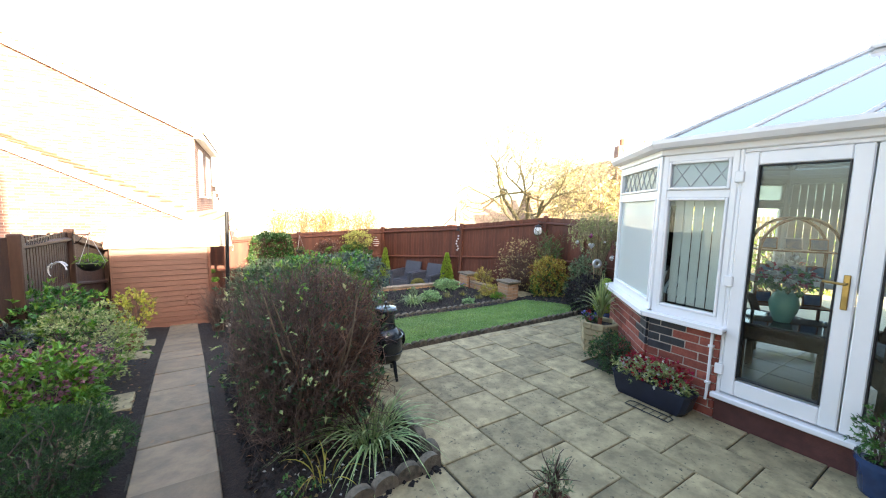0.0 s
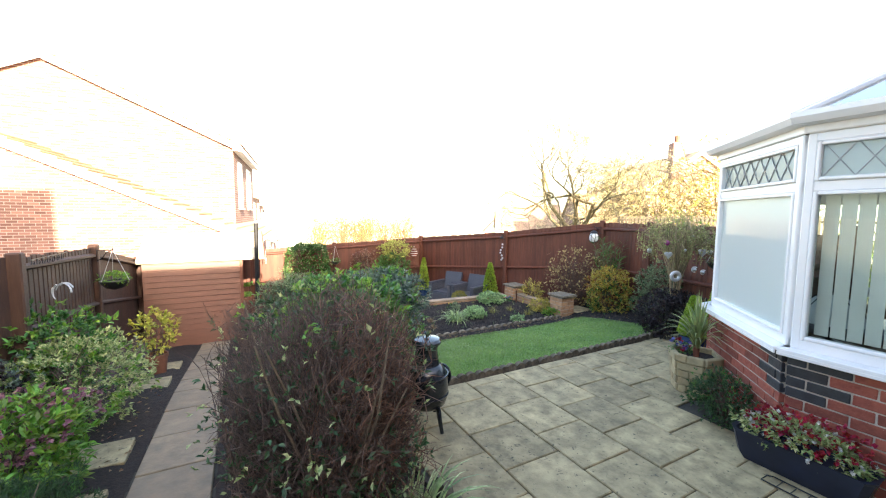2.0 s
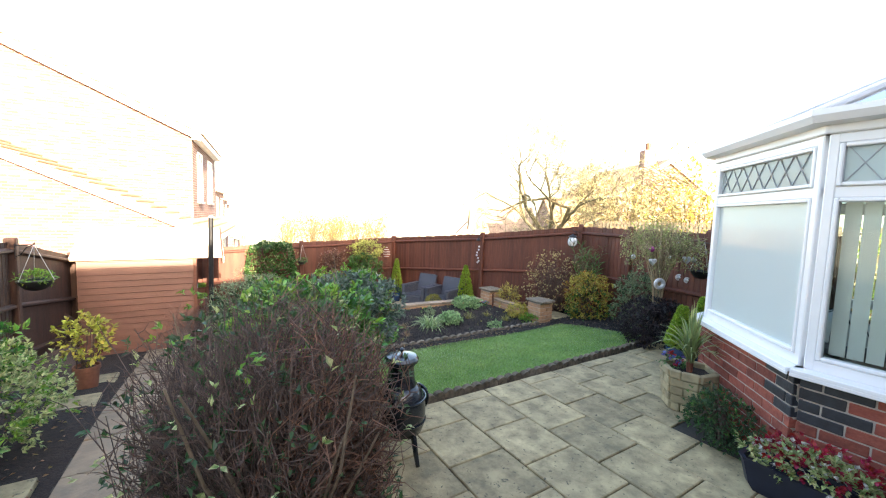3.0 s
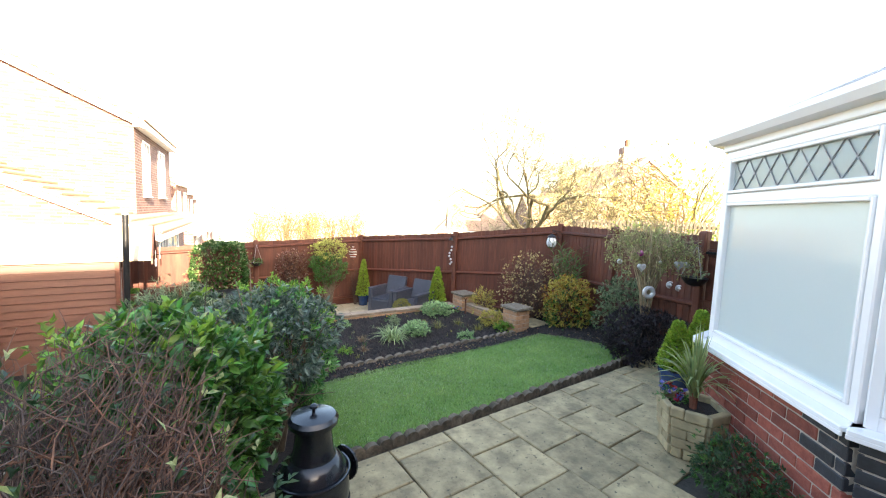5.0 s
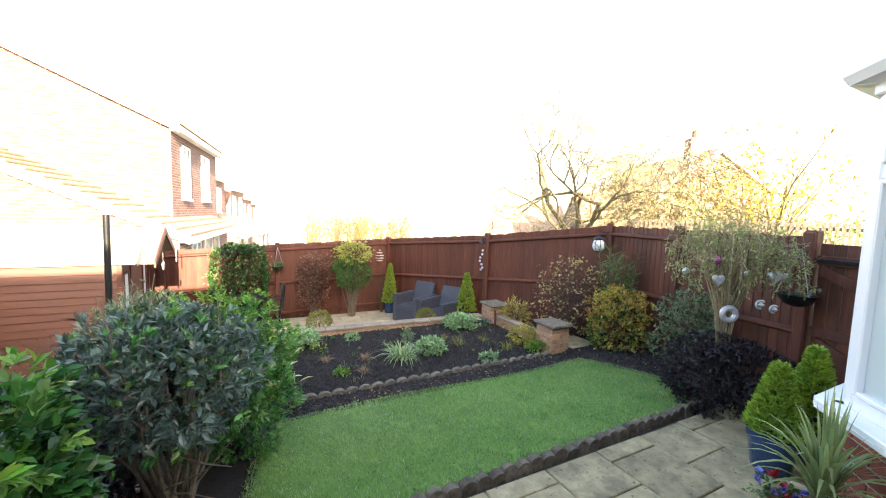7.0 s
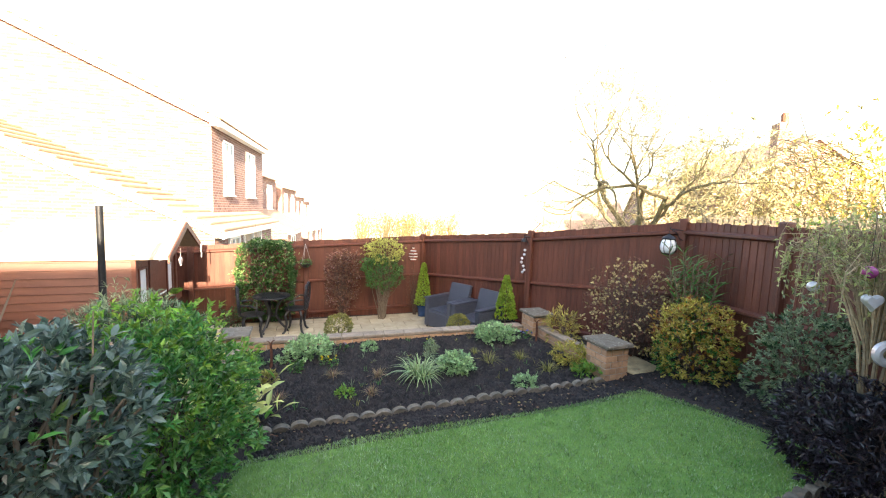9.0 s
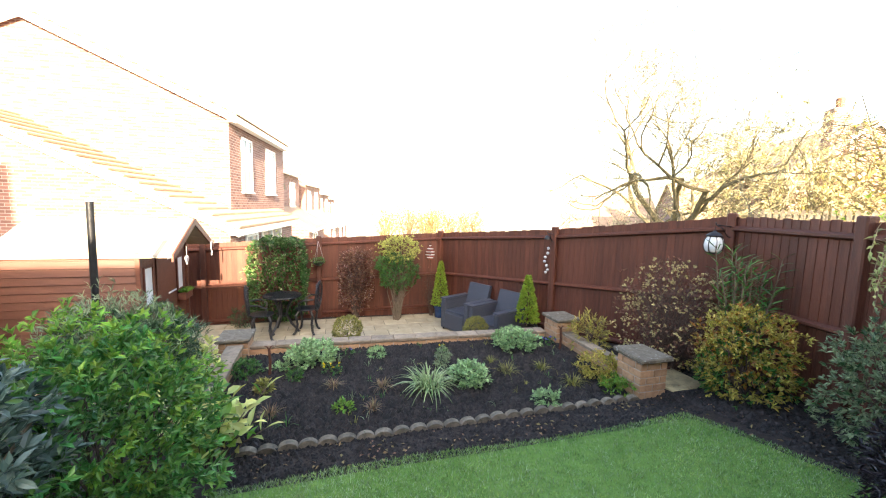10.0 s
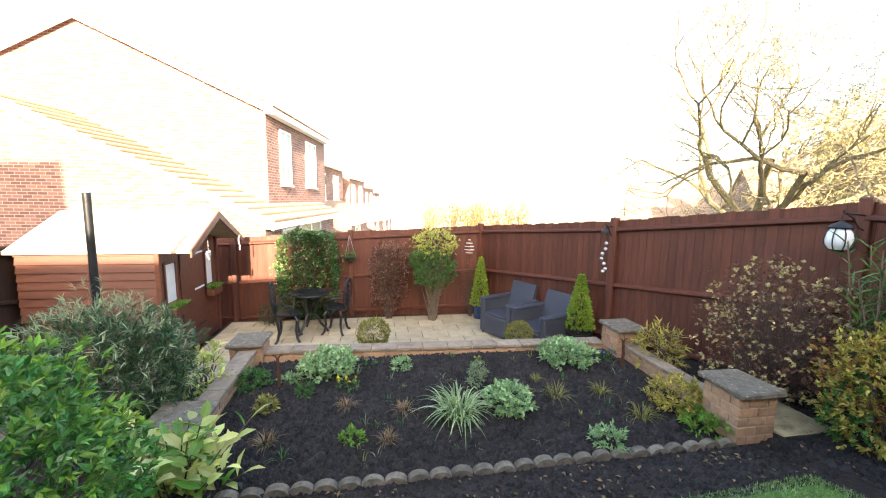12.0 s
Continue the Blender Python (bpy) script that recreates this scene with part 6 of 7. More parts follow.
def chiminea():
    t = thing("chiminea", pose(-0.52, 3.80, 0.0, 0, 0, 60), "black cast iron chiminea with lid on three legs", "chiminea")
    b = Mesh()
    b.lathe([(0.05, 0.15), (0.12, 0.16), (0.155, 0.19), (0.172, 0.24), (0.178, 0.32), (0.172, 0.40), (0.155, 0.46), (0.125, 0.50), (0.108, 0.51), (0.104, 0.53), (0.096, 0.55), (0.088, 0.64), (0.096, 0.655), (0.096, 0.67), (0.09, 0.68)], 40)
    b.ob("body", CHIM, t, smooth=True)
    for z in (0.27, 0.43):
        Mesh().tube([(0.176 * math.cos(a * math.pi / 16), 0.176 * math.sin(a * math.pi / 16), z) for a in range(33)], 0.007, n=6).ob("band", CHIM, t, smooth=True)
    Mesh().lathe([(0.098, 0.675), (0.118, 0.68), (0.12, 0.70), (0.105, 0.718), (0.05, 0.728), (0.015, 0.73)], 32).ob("lid", CHIM, t, "domed black lid", smooth=True)
    Mesh().lathe([(0.008, 0.728), (0.008, 0.745), (0.02, 0.755), (0.02, 0.765), (0.006, 0.775)], 14).ob("knob", CHIM, t, smooth=True)
    for i in range(3):
        a = i * 2.094 + 0.3
        c, s = math.cos(a), math.sin(a)
        Q = Mesh()
        Q.tube([(0.11 * c, 0.11 * s, 0.24), (0.155 * c, 0.155 * s, 0.17), (0.175 * c, 0.175 * s, 0.08), (0.2 * c, 0.2 * s, 0.0)], 0.024, 0.014, n=8)
        Q.ob("leg", CHIM, t, smooth=True)
    d = Mesh()
    vs = []
    for k in (0, 1):
        for i in range(17):
            a = math.pi * 2 * i / 16
            vs.append((0.19 + 0.012 * k + 0.035 * (1 - math.sin(a) ** 2 * 0.2), 0.085 * math.cos(a), 0.34 + 0.10 * math.sin(a)))
    d.add(vs, [(i, i + 1, 18 + i, 17 + i) for i in range(16)] + [tuple(range(16)), tuple(range(17, 33))[::-1]])
    door = d.ob("door", CHIM, t)
    for k in range(5):
        Mesh().tube([(0.238, -0.06 + 0.03 * k, 0.27), (0.238, -0.06 + 0.03 * k, 0.41)], 0.004, n=4).ob("grille_bar", IRON, door)


chiminea()


# ---------------------------------------------------------------- planters by the conservatory
def stone_planter():
    X, Y = 2.04, 4.75
    t = thing("stone_planter", pose(X, Y, 0, 0, 0, 20), "six-sided buff stone block planter", "planter")
    r0, r1 = 0.19, 0.235
    n = 5
    for k in range(n):
        z0, z1 = 0.38 * k / n, 0.38 * (k + 1) / n
        rr = r0 + (r1 - r0) * (k + 0.5) / n
        for i in range(6):
            a0, a1 = i * math.pi / 3, (i + 1) * math.pi / 3
            p, q = Vector((rr * math.cos(a0), rr * math.sin(a0), 0)), Vector((rr * math.cos(a1), rr * math.sin(a1), 0))
            L = (q - p).length
            cut = random.uniform(0.35, 0.65) if (k + i) % 2 else 1.0
            for s0, s1 in ((0, cut), (cut, 1)):
                if s1 - s0 < 0.05:
                    continue
                c = p.lerp(q, (s0 + s1) / 2)
                M = Mesh().box(-L * (s1 - s0) / 2 + 0.002, L * (s1 - s0) / 2 - 0.002, -0.02, 0.03, z0 + 0.002, z1 - 0.002, 0.008, jit=0.003)
                M.ob("stone_block", PLST, t, at=pose(c.x, c.y, 0, 0, 0, math.degrees(math.atan2((q - p).y, (q - p).x))))
    Mesh().lathe([(0.16, 0.0), (0.19, 0.33)], 6).ob("soil", SOIL, t)
    y = thing("cordyline", pose(X, Y, 0.33), "spiky cordyline with long narrow yellow-green leaves", "plant")
    M = Mesh()
    for _ in range(110):
        a = random.uniform(0, 6.28)
        e = random.uniform(0.0, 1.0)
        M.blade((0.02 * math.cos(a), 0.02 * math.sin(a), random.uniform(0.06, 0.14)), (math.cos(a), math.sin(a)), random.uniform(0.40, 0.56), 0.023, e * 0.75, 6)
    M.ob("leaves", CORD, y)
    Mesh().tube([(0, 0, -0.03), (0, 0, 0.14)], 0.025, 0.03, n=8).ob("trunk", mat("red_brown_stem", (0.25, 0.09, 0.05), None, 20, 0.8, 0.3, 60), y)
    v = thing("viola_clump", pose(X - 0.1, Y + 0.1, 0.34), "small red and violet bedding flowers in the planter", "flowers")
    F, Q, R = Mesh(), Mesh(), Mesh()
    leaves(F, (0, 0, 0.03), (0.1, 0.1, 0.05), 60, 0.03, 0.5, per=4)
    leaves(Q, (0, 0, 0.08), (0.1, 0.1, 0.03), 8, 0.035, 0.9, per=5)
    leaves(R, (0, 0, 0.08), (0.1, 0.1, 0.03), 8, 0.035, 0.9, per=5)
    F.ob("leaves", L_GREEN, v)
    Q.ob("red_flowers", L_RED, v)
    R.ob("violet_flowers", L_VFLOWER, v)


PLST = mat("buff_reconstituted_stone", (0.42, 0.35, 0.20), (0.26, 0.22, 0.13), 12, 0.85, 0.6, 40, rand=0.18)
CORD = leafmat("cordyline_leaves", (0.42, 0.48, 0.20), (0.22, 0.30, 0.12), hue=0.03)
stone_planter()
shrub("cotoneaster", 1.98, 4.17, 0.0, "low dark green spreading shrub at the foot of the wall", (0.24, 0.3), 0.0, 0.36, L_DARK, 620, 0.03, 0.4, per=6, inner=0.25, extra=[("tips", L_GREEN, 120, 0.03, 0.4, 0.16, 0.2, "green tips")])


def trough():
    t = thing("flower_trough", at_uv(3.60, 1.72, 0.0, 90), "dark blue plastic trough at the foot of the brick wall", "planter")
    M = Mesh()
    L, w, h = 0.36, 0.11, 0.2
    prof = []
    for (k, z) in ((0.82, 0), (0.9, 0.04), (1.0, h - 0.02), (1.03, h), (0.95, h), (0.9, h - 0.03)):
        prof.append([((L * k if abs(a) < 1 else L * k) * a, w * k * b, z) for a, b in ((-1, -.6), (-.9, -1), (.9, -1), (1, -.6), (1, .6), (.9, 1), (-.9, 1), (-1, .6))])
    vs = [p for ring in prof for p in ring]
    fs = [(i * 8 + j, i * 8 + (j + 1) % 8, (i + 1) * 8 + (j + 1) % 8, (i + 1) * 8 + j) for i in range(5) for j in range(8)]
    fs += [tuple(range(8))[::-1], tuple(range(40, 48))]
    M.add(vs, fs)
    M.ob("body", TROUGH, t)
    F = thing("bedding_flowers", at_uv(3.60, 1.72, 0.18, 90), "red and white bedding flowers with lime foliage", "flowers")
    A, B, C = Mesh(), Mesh(), Mesh()
    leaves(A, (0, 0, 0.05), (0.33, 0.11, 0.11), 230, 0.04, 0.55, per=5)
    leaves(B, (-0.02, 0.0, 0.12), (0.32, 0.1, 0.13), 130, 0.03, 0.8, per=6)
    leaves(C, (0, 0, 0.08), (0.34, 0.12, 0.12), 60, 0.022, 0.9, per=5)
    A.ob("leaves", L_CREAM, F)
    B.ob("red_flowers", L_RED, F)
    C.ob("white_flowers", L_WHITE, F)


TROUGH = mat("dark_blue_plastic", (0.012, 0.018, 0.04), None, 5, 0.4, 0.1, 40)
trough()
w = thing("boot_rack", at_uv(3.38, 1.62, 0.012, 90), "black wire rack lying on the patio slabs", "rack")
Mesh().tube([(-.16, -.05, 0), (.16, -.05, 0), (.19, -.03, 0), (.19, .05, 0), (-.19, .05, 0), (-.19, -.03, 0), (-.16, -.05, 0)], 0.005, n=6).ob("rim", IRON, w)
for k in range(4):
    Mesh().tube([(-.1 + .07 * k, -.05, 0.0), (-.1 + .07 * k, .05, 0.0)], 0.003, n=4).ob("wire", IRON, w)
pipe = thing("waste_pipe", G.copy(), "thin white plastic pipe down the brick wall", "pipe")
Mesh().tube([(CC[0] - 0.075, CC[1] - 0.55, 0.78), (CC[0] - 0.075, CC[1] - 0.55, 0.22), (CC[0] - 0.09, CC[1] - 0.55, 0.16)], 0.012, n=8).ob("pipe", PVC, pipe)
for z in (0.3, 0.62):
    Mesh().box(CC[0] - 0.092, CC[0] - 0.05, CC[1] - 0.57, CC[1] - 0.53, z, z + 0.02, 0.003).ob("clip", PVC, pipe)


# ---------------------------------------------------------------- edging
def edging(name, p, q, z0, z1, r, label, m, skew=0.0):
    P0, Q0 = Vector((*p, 0)), Vector((*q, 0))
    D = Q0 - P0
    L = D.length
    ang = math.degrees(math.atan2(D.y, D.x))
    t = thing(name, G @ pose(p[0], p[1], 0, 0, 0, ang), label, "edging")
    n = int(L / (2 * r * 0.97))
    M = Mesh()
    k = 9
    pts = [(r * math.cos(math.pi * i / (k - 1)), 0.035 + (r * 0.75) * math.sin(math.pi * i / (k - 1))) for i in range(k)] + [(-r, -0.1), (r, -0.1)]
    M.prism(pts, -0.028, 0.028, "y")
    me = M.data("edging_stone", m)
    for i in range(n):
        s = (i + 0.5) * L / n
        o = new("edging_stone", me)
        o.parent = t
        o.matrix_basis = pose(s, random.uniform(-.006, .006), z0 + (z1 - z0) * s / L + random.uniform(-.006, .004), random.gauss(0, 4), 0, random.gauss(0, 3))
    return t


EDG = mat("edging_concrete", (0.24, 0.20, 0.15), (0.09, 0.08, 0.06), 18, 0.9, 0.6, 60, rand=0.2, spots=(0.08, 0.10, 0.05), sscale=30, samount=0.4)
EDG2 = mat("dark_edging_concrete", (0.19, 0.155, 0.11), (0.06, 0.05, 0.035), 18, 0.9, 0.6, 60, rand=0.25)
edging("scalloped_edging", (2.3, 6.2), (5.98, 6.22), -0.33, -0.335, 0.075, "grey scalloped concrete edging in front of the bed", EDG)
edging("scalloped_edging", (1.7, 4.06), (7.15, 4.08), -0.035, -0.035, 0.056, "dark scalloped edging between patio and lawn", EDG2)
edging("scalloped_edging", (1.43, 2.0), (0.75, 1.93), 0.0, 0.0, 0.085, "grey rounded edging stones at the near bed", EDG)
edging("scalloped_edging", (1.44, 2.75), (1.42, 2.02), 0.0, 0.0, 0.085, "grey rounded edging stones beside the patio slabs", EDG)
s = slab_mesh(0.5, 0.5, SLAB)
o = new("paving_slab", s)
o.matrix_basis = at_uv(6.62, 6.42, gz(6.62, 6.42) + 0.03)
tagged(o, "square grey paving slab beside the brick pier", "paving slab")

# ---------------------------------------------------------------- bed planting
B0 = -0.35


def clump(name, u, v, r, h, m, size, label, n=90, width=0.6, cat="plant", group="bed plants"):
    t = thing(name, at_uv(u, v, gz(u, v)), label, cat, group)
    F = Mesh()
    leaves(F, (0, 0, h * 0.45), (r, r, h * 0.55), n, size, width, per=5, zmin=0.0, up=0.9)
    F.ob("leaves", m, t)
    return t


L_SAGE = leafmat("sage_leaves", (0.40, 0.58, 0.30), (0.20, 0.34, 0.14), hue=0.02)
clump("heuchera", 2.79, 7.9, 0.25, 0.22, L_SAGE, 0.048, "pale green rounded leafy mound", 420)
clump("heuchera", 5.40, 7.8, 0.28, 0.24, L_SAGE, 0.048, "pale green broad leafy mound", 460)
strappy("tuft", at_uv(3.97, 6.93, gz(4, 6.93)), "arching pale striped grassy clump", 160, 0.36, 0.014, L_STRIPE, (0.3, 1.1), base_r=0.14)
clump("geranium", 4.42, 6.95, 0.2, 0.2, L_SAGE, 0.045, "soft green rounded leafy plant", 260)
for u, v, m, lab in ((3.2, 7.98, L_VFLOWER, "violet and white pansies in soil"), (6.0, 7.85, L_VFLOWER, "blue and white violas"), (5.85, 7.8, L_VFLOWER, "clump of small blue violas"), (4.36, 7.84, L_YFLOWER, "bright yellow primula in flower"), (2.95, 7.54, L_YFLOWER, "pair of bright yellow pansies"), (3.05, 7.52, L_YFLOWER, "small yellow pansies in bare soil")):
    t = clump("pansy", u, v, 0.06, 0.08, L_GREEN, 0.035, lab, 16, 0.5, "flowers")
    F = Mesh()
    leaves(F, (0, 0, 0.09), (0.04, 0.04, 0.02), 3, 0.026, 0.9, per=5)
    F.ob("flowers", m, t)
for u, v, r, h, m, lab, nm in ((3.55, 7.92, 0.1, 0.08, L_SAGE, "small grey-green leaf rosette", "rosette"), (2.43, 7.75, 0.08, 0.06, L_SAGE, "small pale green leaf rosette", "rosette"),
                               (2.08, 7.7, 0.16, 0.14, L_GREEN, "low feathery green plant", "herb"), (4.25, 7.4, 0.07, 0.22, L_GREY, "slim upright grey-green plant", "herb"),
                               (5.9, 6.75, 0.22, 0.26, L_YELLOW, "lime and yellow variegated small shrub", "small_shrub"), (5.88, 6.4, 0.16, 0.13, L_BRIGHT, "bright green low feathery plant", "herb"),
                               (5.02, 6.36, 0.12, 0.1, L_SAGE, "low pale green creeping plant", "herb"), (3.1, 6.68, 0.07, 0.06, L_BRIGHT, "tiny bright green bedding plant", "herb"), (2.62, 7.43, 0.06, 0.1, L_GREEN, "small green shoots in soil", "herb"), (2.35, 7.2, 0.07, 0.12, L_OLIVE, "small olive green leafy tuft", "herb")):
    clump(nm, u, v, r, h, m, 0.045, lab, int(700 * r * (h + 0.1) * 5), 0.4)
shrub("bamboo", *xy(6.4, 7.55), -0.4, "small golden striped bamboo-like shrub", (0.22, 0.22), 0.1, 0.55, L_YELLOW, 130, 0.09, 0.16, per=6)
for u, v, r in ((3.01, 7.16, 0.1), (2.47, 6.72, 0.1), (3.36, 6.63, 0.09), (4.93, 7.08, 0.13), (5.39, 7.08, 0.11), (5.51, 6.65, 0.13), (3.5, 7.03, 0.11), (2.3, 7.2, 0.08), (4.65, 7.2, 0.08), (4.88, 7.42, 0.07)):
    strappy("dry_tuft", at_uv(u, v, gz(u, v)), "low dry straw-brown tuft of stems", 60, r * 1.6, 0.006, L_OLIVE if u > 4.5 else L_DEAD, (0.2, 1.0), base_r=r * 0.5, group="dry tufts in the bed")
random.seed(8)
for i in range(70):
    u, v = random.uniform(2.15, 5.9), random.uniform(6.35, 8.2)
    strappy("green_shoots", at_uv(u, v, gz(u, v)), "few thin green shoots in the soil", random.randint(3, 9), random.uniform(0.05, 0.14), 0.006, random.choice((L_OLIVE, L_GREEN, L_GREY)), (0.1, 0.8), base_r=0.03, group="green shoots in the bed")
RUST = mat("rusty_steel", (0.10, 0.035, 0.02), None, 20, 0.9, 0.4, 60)
for u, v in ((2.34, 7.64), (5.98, 7.62)):
    t = thing("plant_stake", at_uv(u, v, gz(u, v)), "rusty brown garden stake standing in the soil", "stake", "stakes in the bed")
    Mesh().tube([(0, 0, -0.05), (0.01, 0, 0.15), (0, 0, 0.30)], 0.018, 0.014, n=7).ob("rod", RUST, t)
    for s in (-1, 1):
        Mesh().tube([(0, 0, 0.28), (s * 0.02, 0, 0.32), (s * 0.045, 0, 0.33)], 0.009, 0.005, n=6).ob("fork", RUST, t)


# soil crumbs, fallen leaves, lawn blades
def crumbs(name, areas, n, label, m, s0=0.007, s1=0.032):
    M = Mesh()
    for _ in range(n):
        a = random.choices(areas, [q[4] for q in areas])[0]
        u, v = random.uniform(a[0], a[1]), random.uniform(a[2], a[3])
        if 6.34 < u < 6.90 and 6.14 < v < 6.70:
            continue
        x, y = xy(u, v)
        s = random.uniform(s0, s1) * random.uniform(0.6, 1.2)
        z = gz(u, v) + s * 0.15
        k = [(s * random.uniform(.6, 1.1) * dx, s * random.uniform(.6, 1.1) * dy, s * random.uniform(.5, .9) * dz) for dx, dy, dz in ((1, 0, 0), (0, 1, 0), (-1, 0, 0), (0, -1, 0), (0, 0, 1), (0, 0, -1))]
        r = random.uniform(0, 6.28)
        c, d = math.cos(r), math.sin(r)
        M.add([(x + a1 * c - b1 * d, y + a1 * d + b1 * c, z + c1) for a1, b1, c1 in k], [(0, 1, 4), (1, 2, 4), (2, 3, 4), (3, 0, 4), (1, 0, 5), (2, 1, 5), (3, 2, 5), (0, 3, 5)])
    o = M.ob(name, m)
    tagged(o, label, "soil", kind="stuff")


SOILC = mat("dark_soil_crumbs", (0.030, 0.024, 0.023), (0.006, 0.005, 0.005), 40, 0.85, 0.5, 90, island=0.85)
crumbs("soil_crumbs", [(2.0, 6.05, 6.25, 8.25, 6), (2.3, 6.6, 5.7, 6.2, 1), (0.3, 1.4, 1.9, 4.8, 1), (6.3, 7.6, 4.2, 7.5, 1)], 30000, "loose dark soil crumbs over the beds", SOILC)
crumbs("soil_clods", [(2.05, 6.0, 6.3, 8.2, 6), (6.3, 7.6, 4.4, 7.5, 1)], 2600, "larger dark clods and bark chips on the beds", SOILC, 0.026, 0.05)
M = Mesh()
for _ in range(620):
    a = random.choice(((0.3, 1.35, 2.1, 3.9), (6.1, 7.4, 4.4, 7.0), (2.6, 5.2, 11.2, 11.7), (2.4, 6.2, 5.75, 6.15), (-1.2, -0.4, 4, 6.4)))
    u, v = random.uniform(a[0], a[1]), random.uniform(a[2], a[3])
    x, y = xy(u, v)
    M.leaf(Vector((x, y, gz(u, v) + 0.016)), Vector((random.gauss(0, 1), random.gauss(0, 1), 0.12)), random.uniform(0.02, 0.045), random.uniform(0.012, 0.024), 0.3)
tagged(M.ob("fallen_leaves", L_DEAD), "scattered pale fallen leaves on the soil", "leaves", kind="stuff")
M = Mesh()
for _ in range(70):
    u, v = random.gauss(0.75, 0.22), random.uniform(1.98, 2.65)
    x, y = xy(u, v)
    if 0.36 < u < 1.3:
        M.leaf(Vector((x, y, gz(u, v) + 0.02)), Vector((random.gauss(0, 1), random.gauss(0, 1), 0.3)), random.uniform(0.018, 0.032), random.uniform(0.012, 0.018), 0.4)
tagged(M.ob("petals", L_WHITE), "small fallen pale petals under the bare shrub", "petals", kind="stuff")
M = Mesh()
for _ in range(85000):
    v = random.uniform(LAWN_FRONT, LAWN_BACK + 0.02)
    a, b = lawn_span(v)
    u = random.uniform(a - 0.02, b + 0.02)
    x, y = xy(u, v + 0.03 * math.sin(u * 2.3) * (v - LAWN_FRONT) / 1.6)
    z = lawn_z(u, v) - 0.004
    h = random.uniform(0.012, 0.030) * (0.8 + 0.9 * max(0, noise.noise(Vector((x * 9, y * 9, 2)))))
    an = random.uniform(0, 6.28)
    w = random.uniform(0.0014, 0.0032)
    c, s = math.cos(an), math.sin(an)
    lx, ly = random.gauss(0, .5) * h, random.gauss(0, .5) * h
    k = len(M.v)
    M.v += [(x - c * w, y - s * w, z), (x + c * w, y + s * w, z), (x + lx, y + ly, z + h)]
    M.f.append((k, k + 1, k + 2))
    M.m.append(1 if random.random() < 0.24 + 0.4 * max(0, noise.noise(Vector((x * 0.9, y * 0.9, 5)))) else 0)
for _ in range(1500):
    u, v = random.uniform(2.0, 6.4), random.uniform(4.1, 4.2)
    x, y = xy(u, v)
    M.blade((x, y, lawn_z(u, v) - 0.01), (random.gauss(0, 1), random.gauss(0, 1)), random.uniform(0.03, 0.075), 0.004, random.uniform(0.1, 0.8), 2)
tagged(M.ob("grass", [L_GRASS, L_DEW]), "short damp green lawn grass", "grass", kind="stuff")

# shed trimmings, pole
p = thing("clothes_post", pose(-3.94, 6.975, -0.5, 0, 0.8, 0), "tall dark metal clothes post leaning slightly", "post")
Mesh().tube([(0, 0, 0), (0, 0, 2.05)], 0.034, 0.034, n=12).ob("pole", IRON, p, smooth=True)
Mesh().lathe([(0.036, 2.05), (0.036, 2.07), (0.01, 2.09)], 12).ob("cap", SILVER, p)
hp = thing("heart_ornament", at_uv(0.90, 9.86, 0.70, 90), "pale heart ornament hanging from the shed porch", "ornament")
heart_mesh(0.15, 0.03).ob("heart", SILVER, hp, smooth=True)
C = Mesh()
hang(C, (0, 0, 0.06), 0.2)
C.ob("cord", WHITE, hp)
hs = thing("swirl_ornament", at_uv(0.93, 11.05, 0.74, 90), "silver swirl ornament hanging from the shed porch", "ornament")
Mesh().tube([(0.06 * math.cos(a * 0.5) * (1 - a / 22), 0, 0.1 - a * 0.012 + 0.06 * math.sin(a * 0.5) * (1 - a / 22)) for a in range(20)], 0.01, n=6).ob("swirl", SILVER, hs)
C = Mesh()
hang(C, (0, 0, 0.1), 0.28)
C.ob("cord", IRON, hs)
ho = thing("star_ornament", pose(-4.06, 4.03, 0.95), "silver folded star ornament hanging on the slatted fence", "ornament")
for i in range(6):
    Mesh().tube([(0.085 * math.cos(i * 0.52 + a * 0.2), 0.03 * math.sin(i), 0.085 * math.sin(i * 0.52 + a * 0.2)) for a in range(8)], 0.009, 0.004, n=5).ob("petal", SILVER, ho)
C = Mesh()
hang(C, (0, 0, 0.08), 0.28)
C.ob("cord", IRON, ho)
tr = thing("wire_trellis", pose(-4.42, 4.0, 1.18, 0, 0, 124), "black scrolled wire hooks along the fence top", "trellis")
for k in range(7):
    Mesh().tube([(0.12 * k + 0.045 * math.cos(a * 0.45) * (1 - a / 24), -0.06, 0.03 + 0.045 * math.sin(a * 0.45) * (1 - a / 24)) for a in range(18)], 0.004, n=4).ob("scroll", IRON, tr)
Mesh().tube([(-0.05, -0.06, 0.075), (0.85, -0.06, 0.075)], 0.004, n=4).ob("rod", IRON, tr)


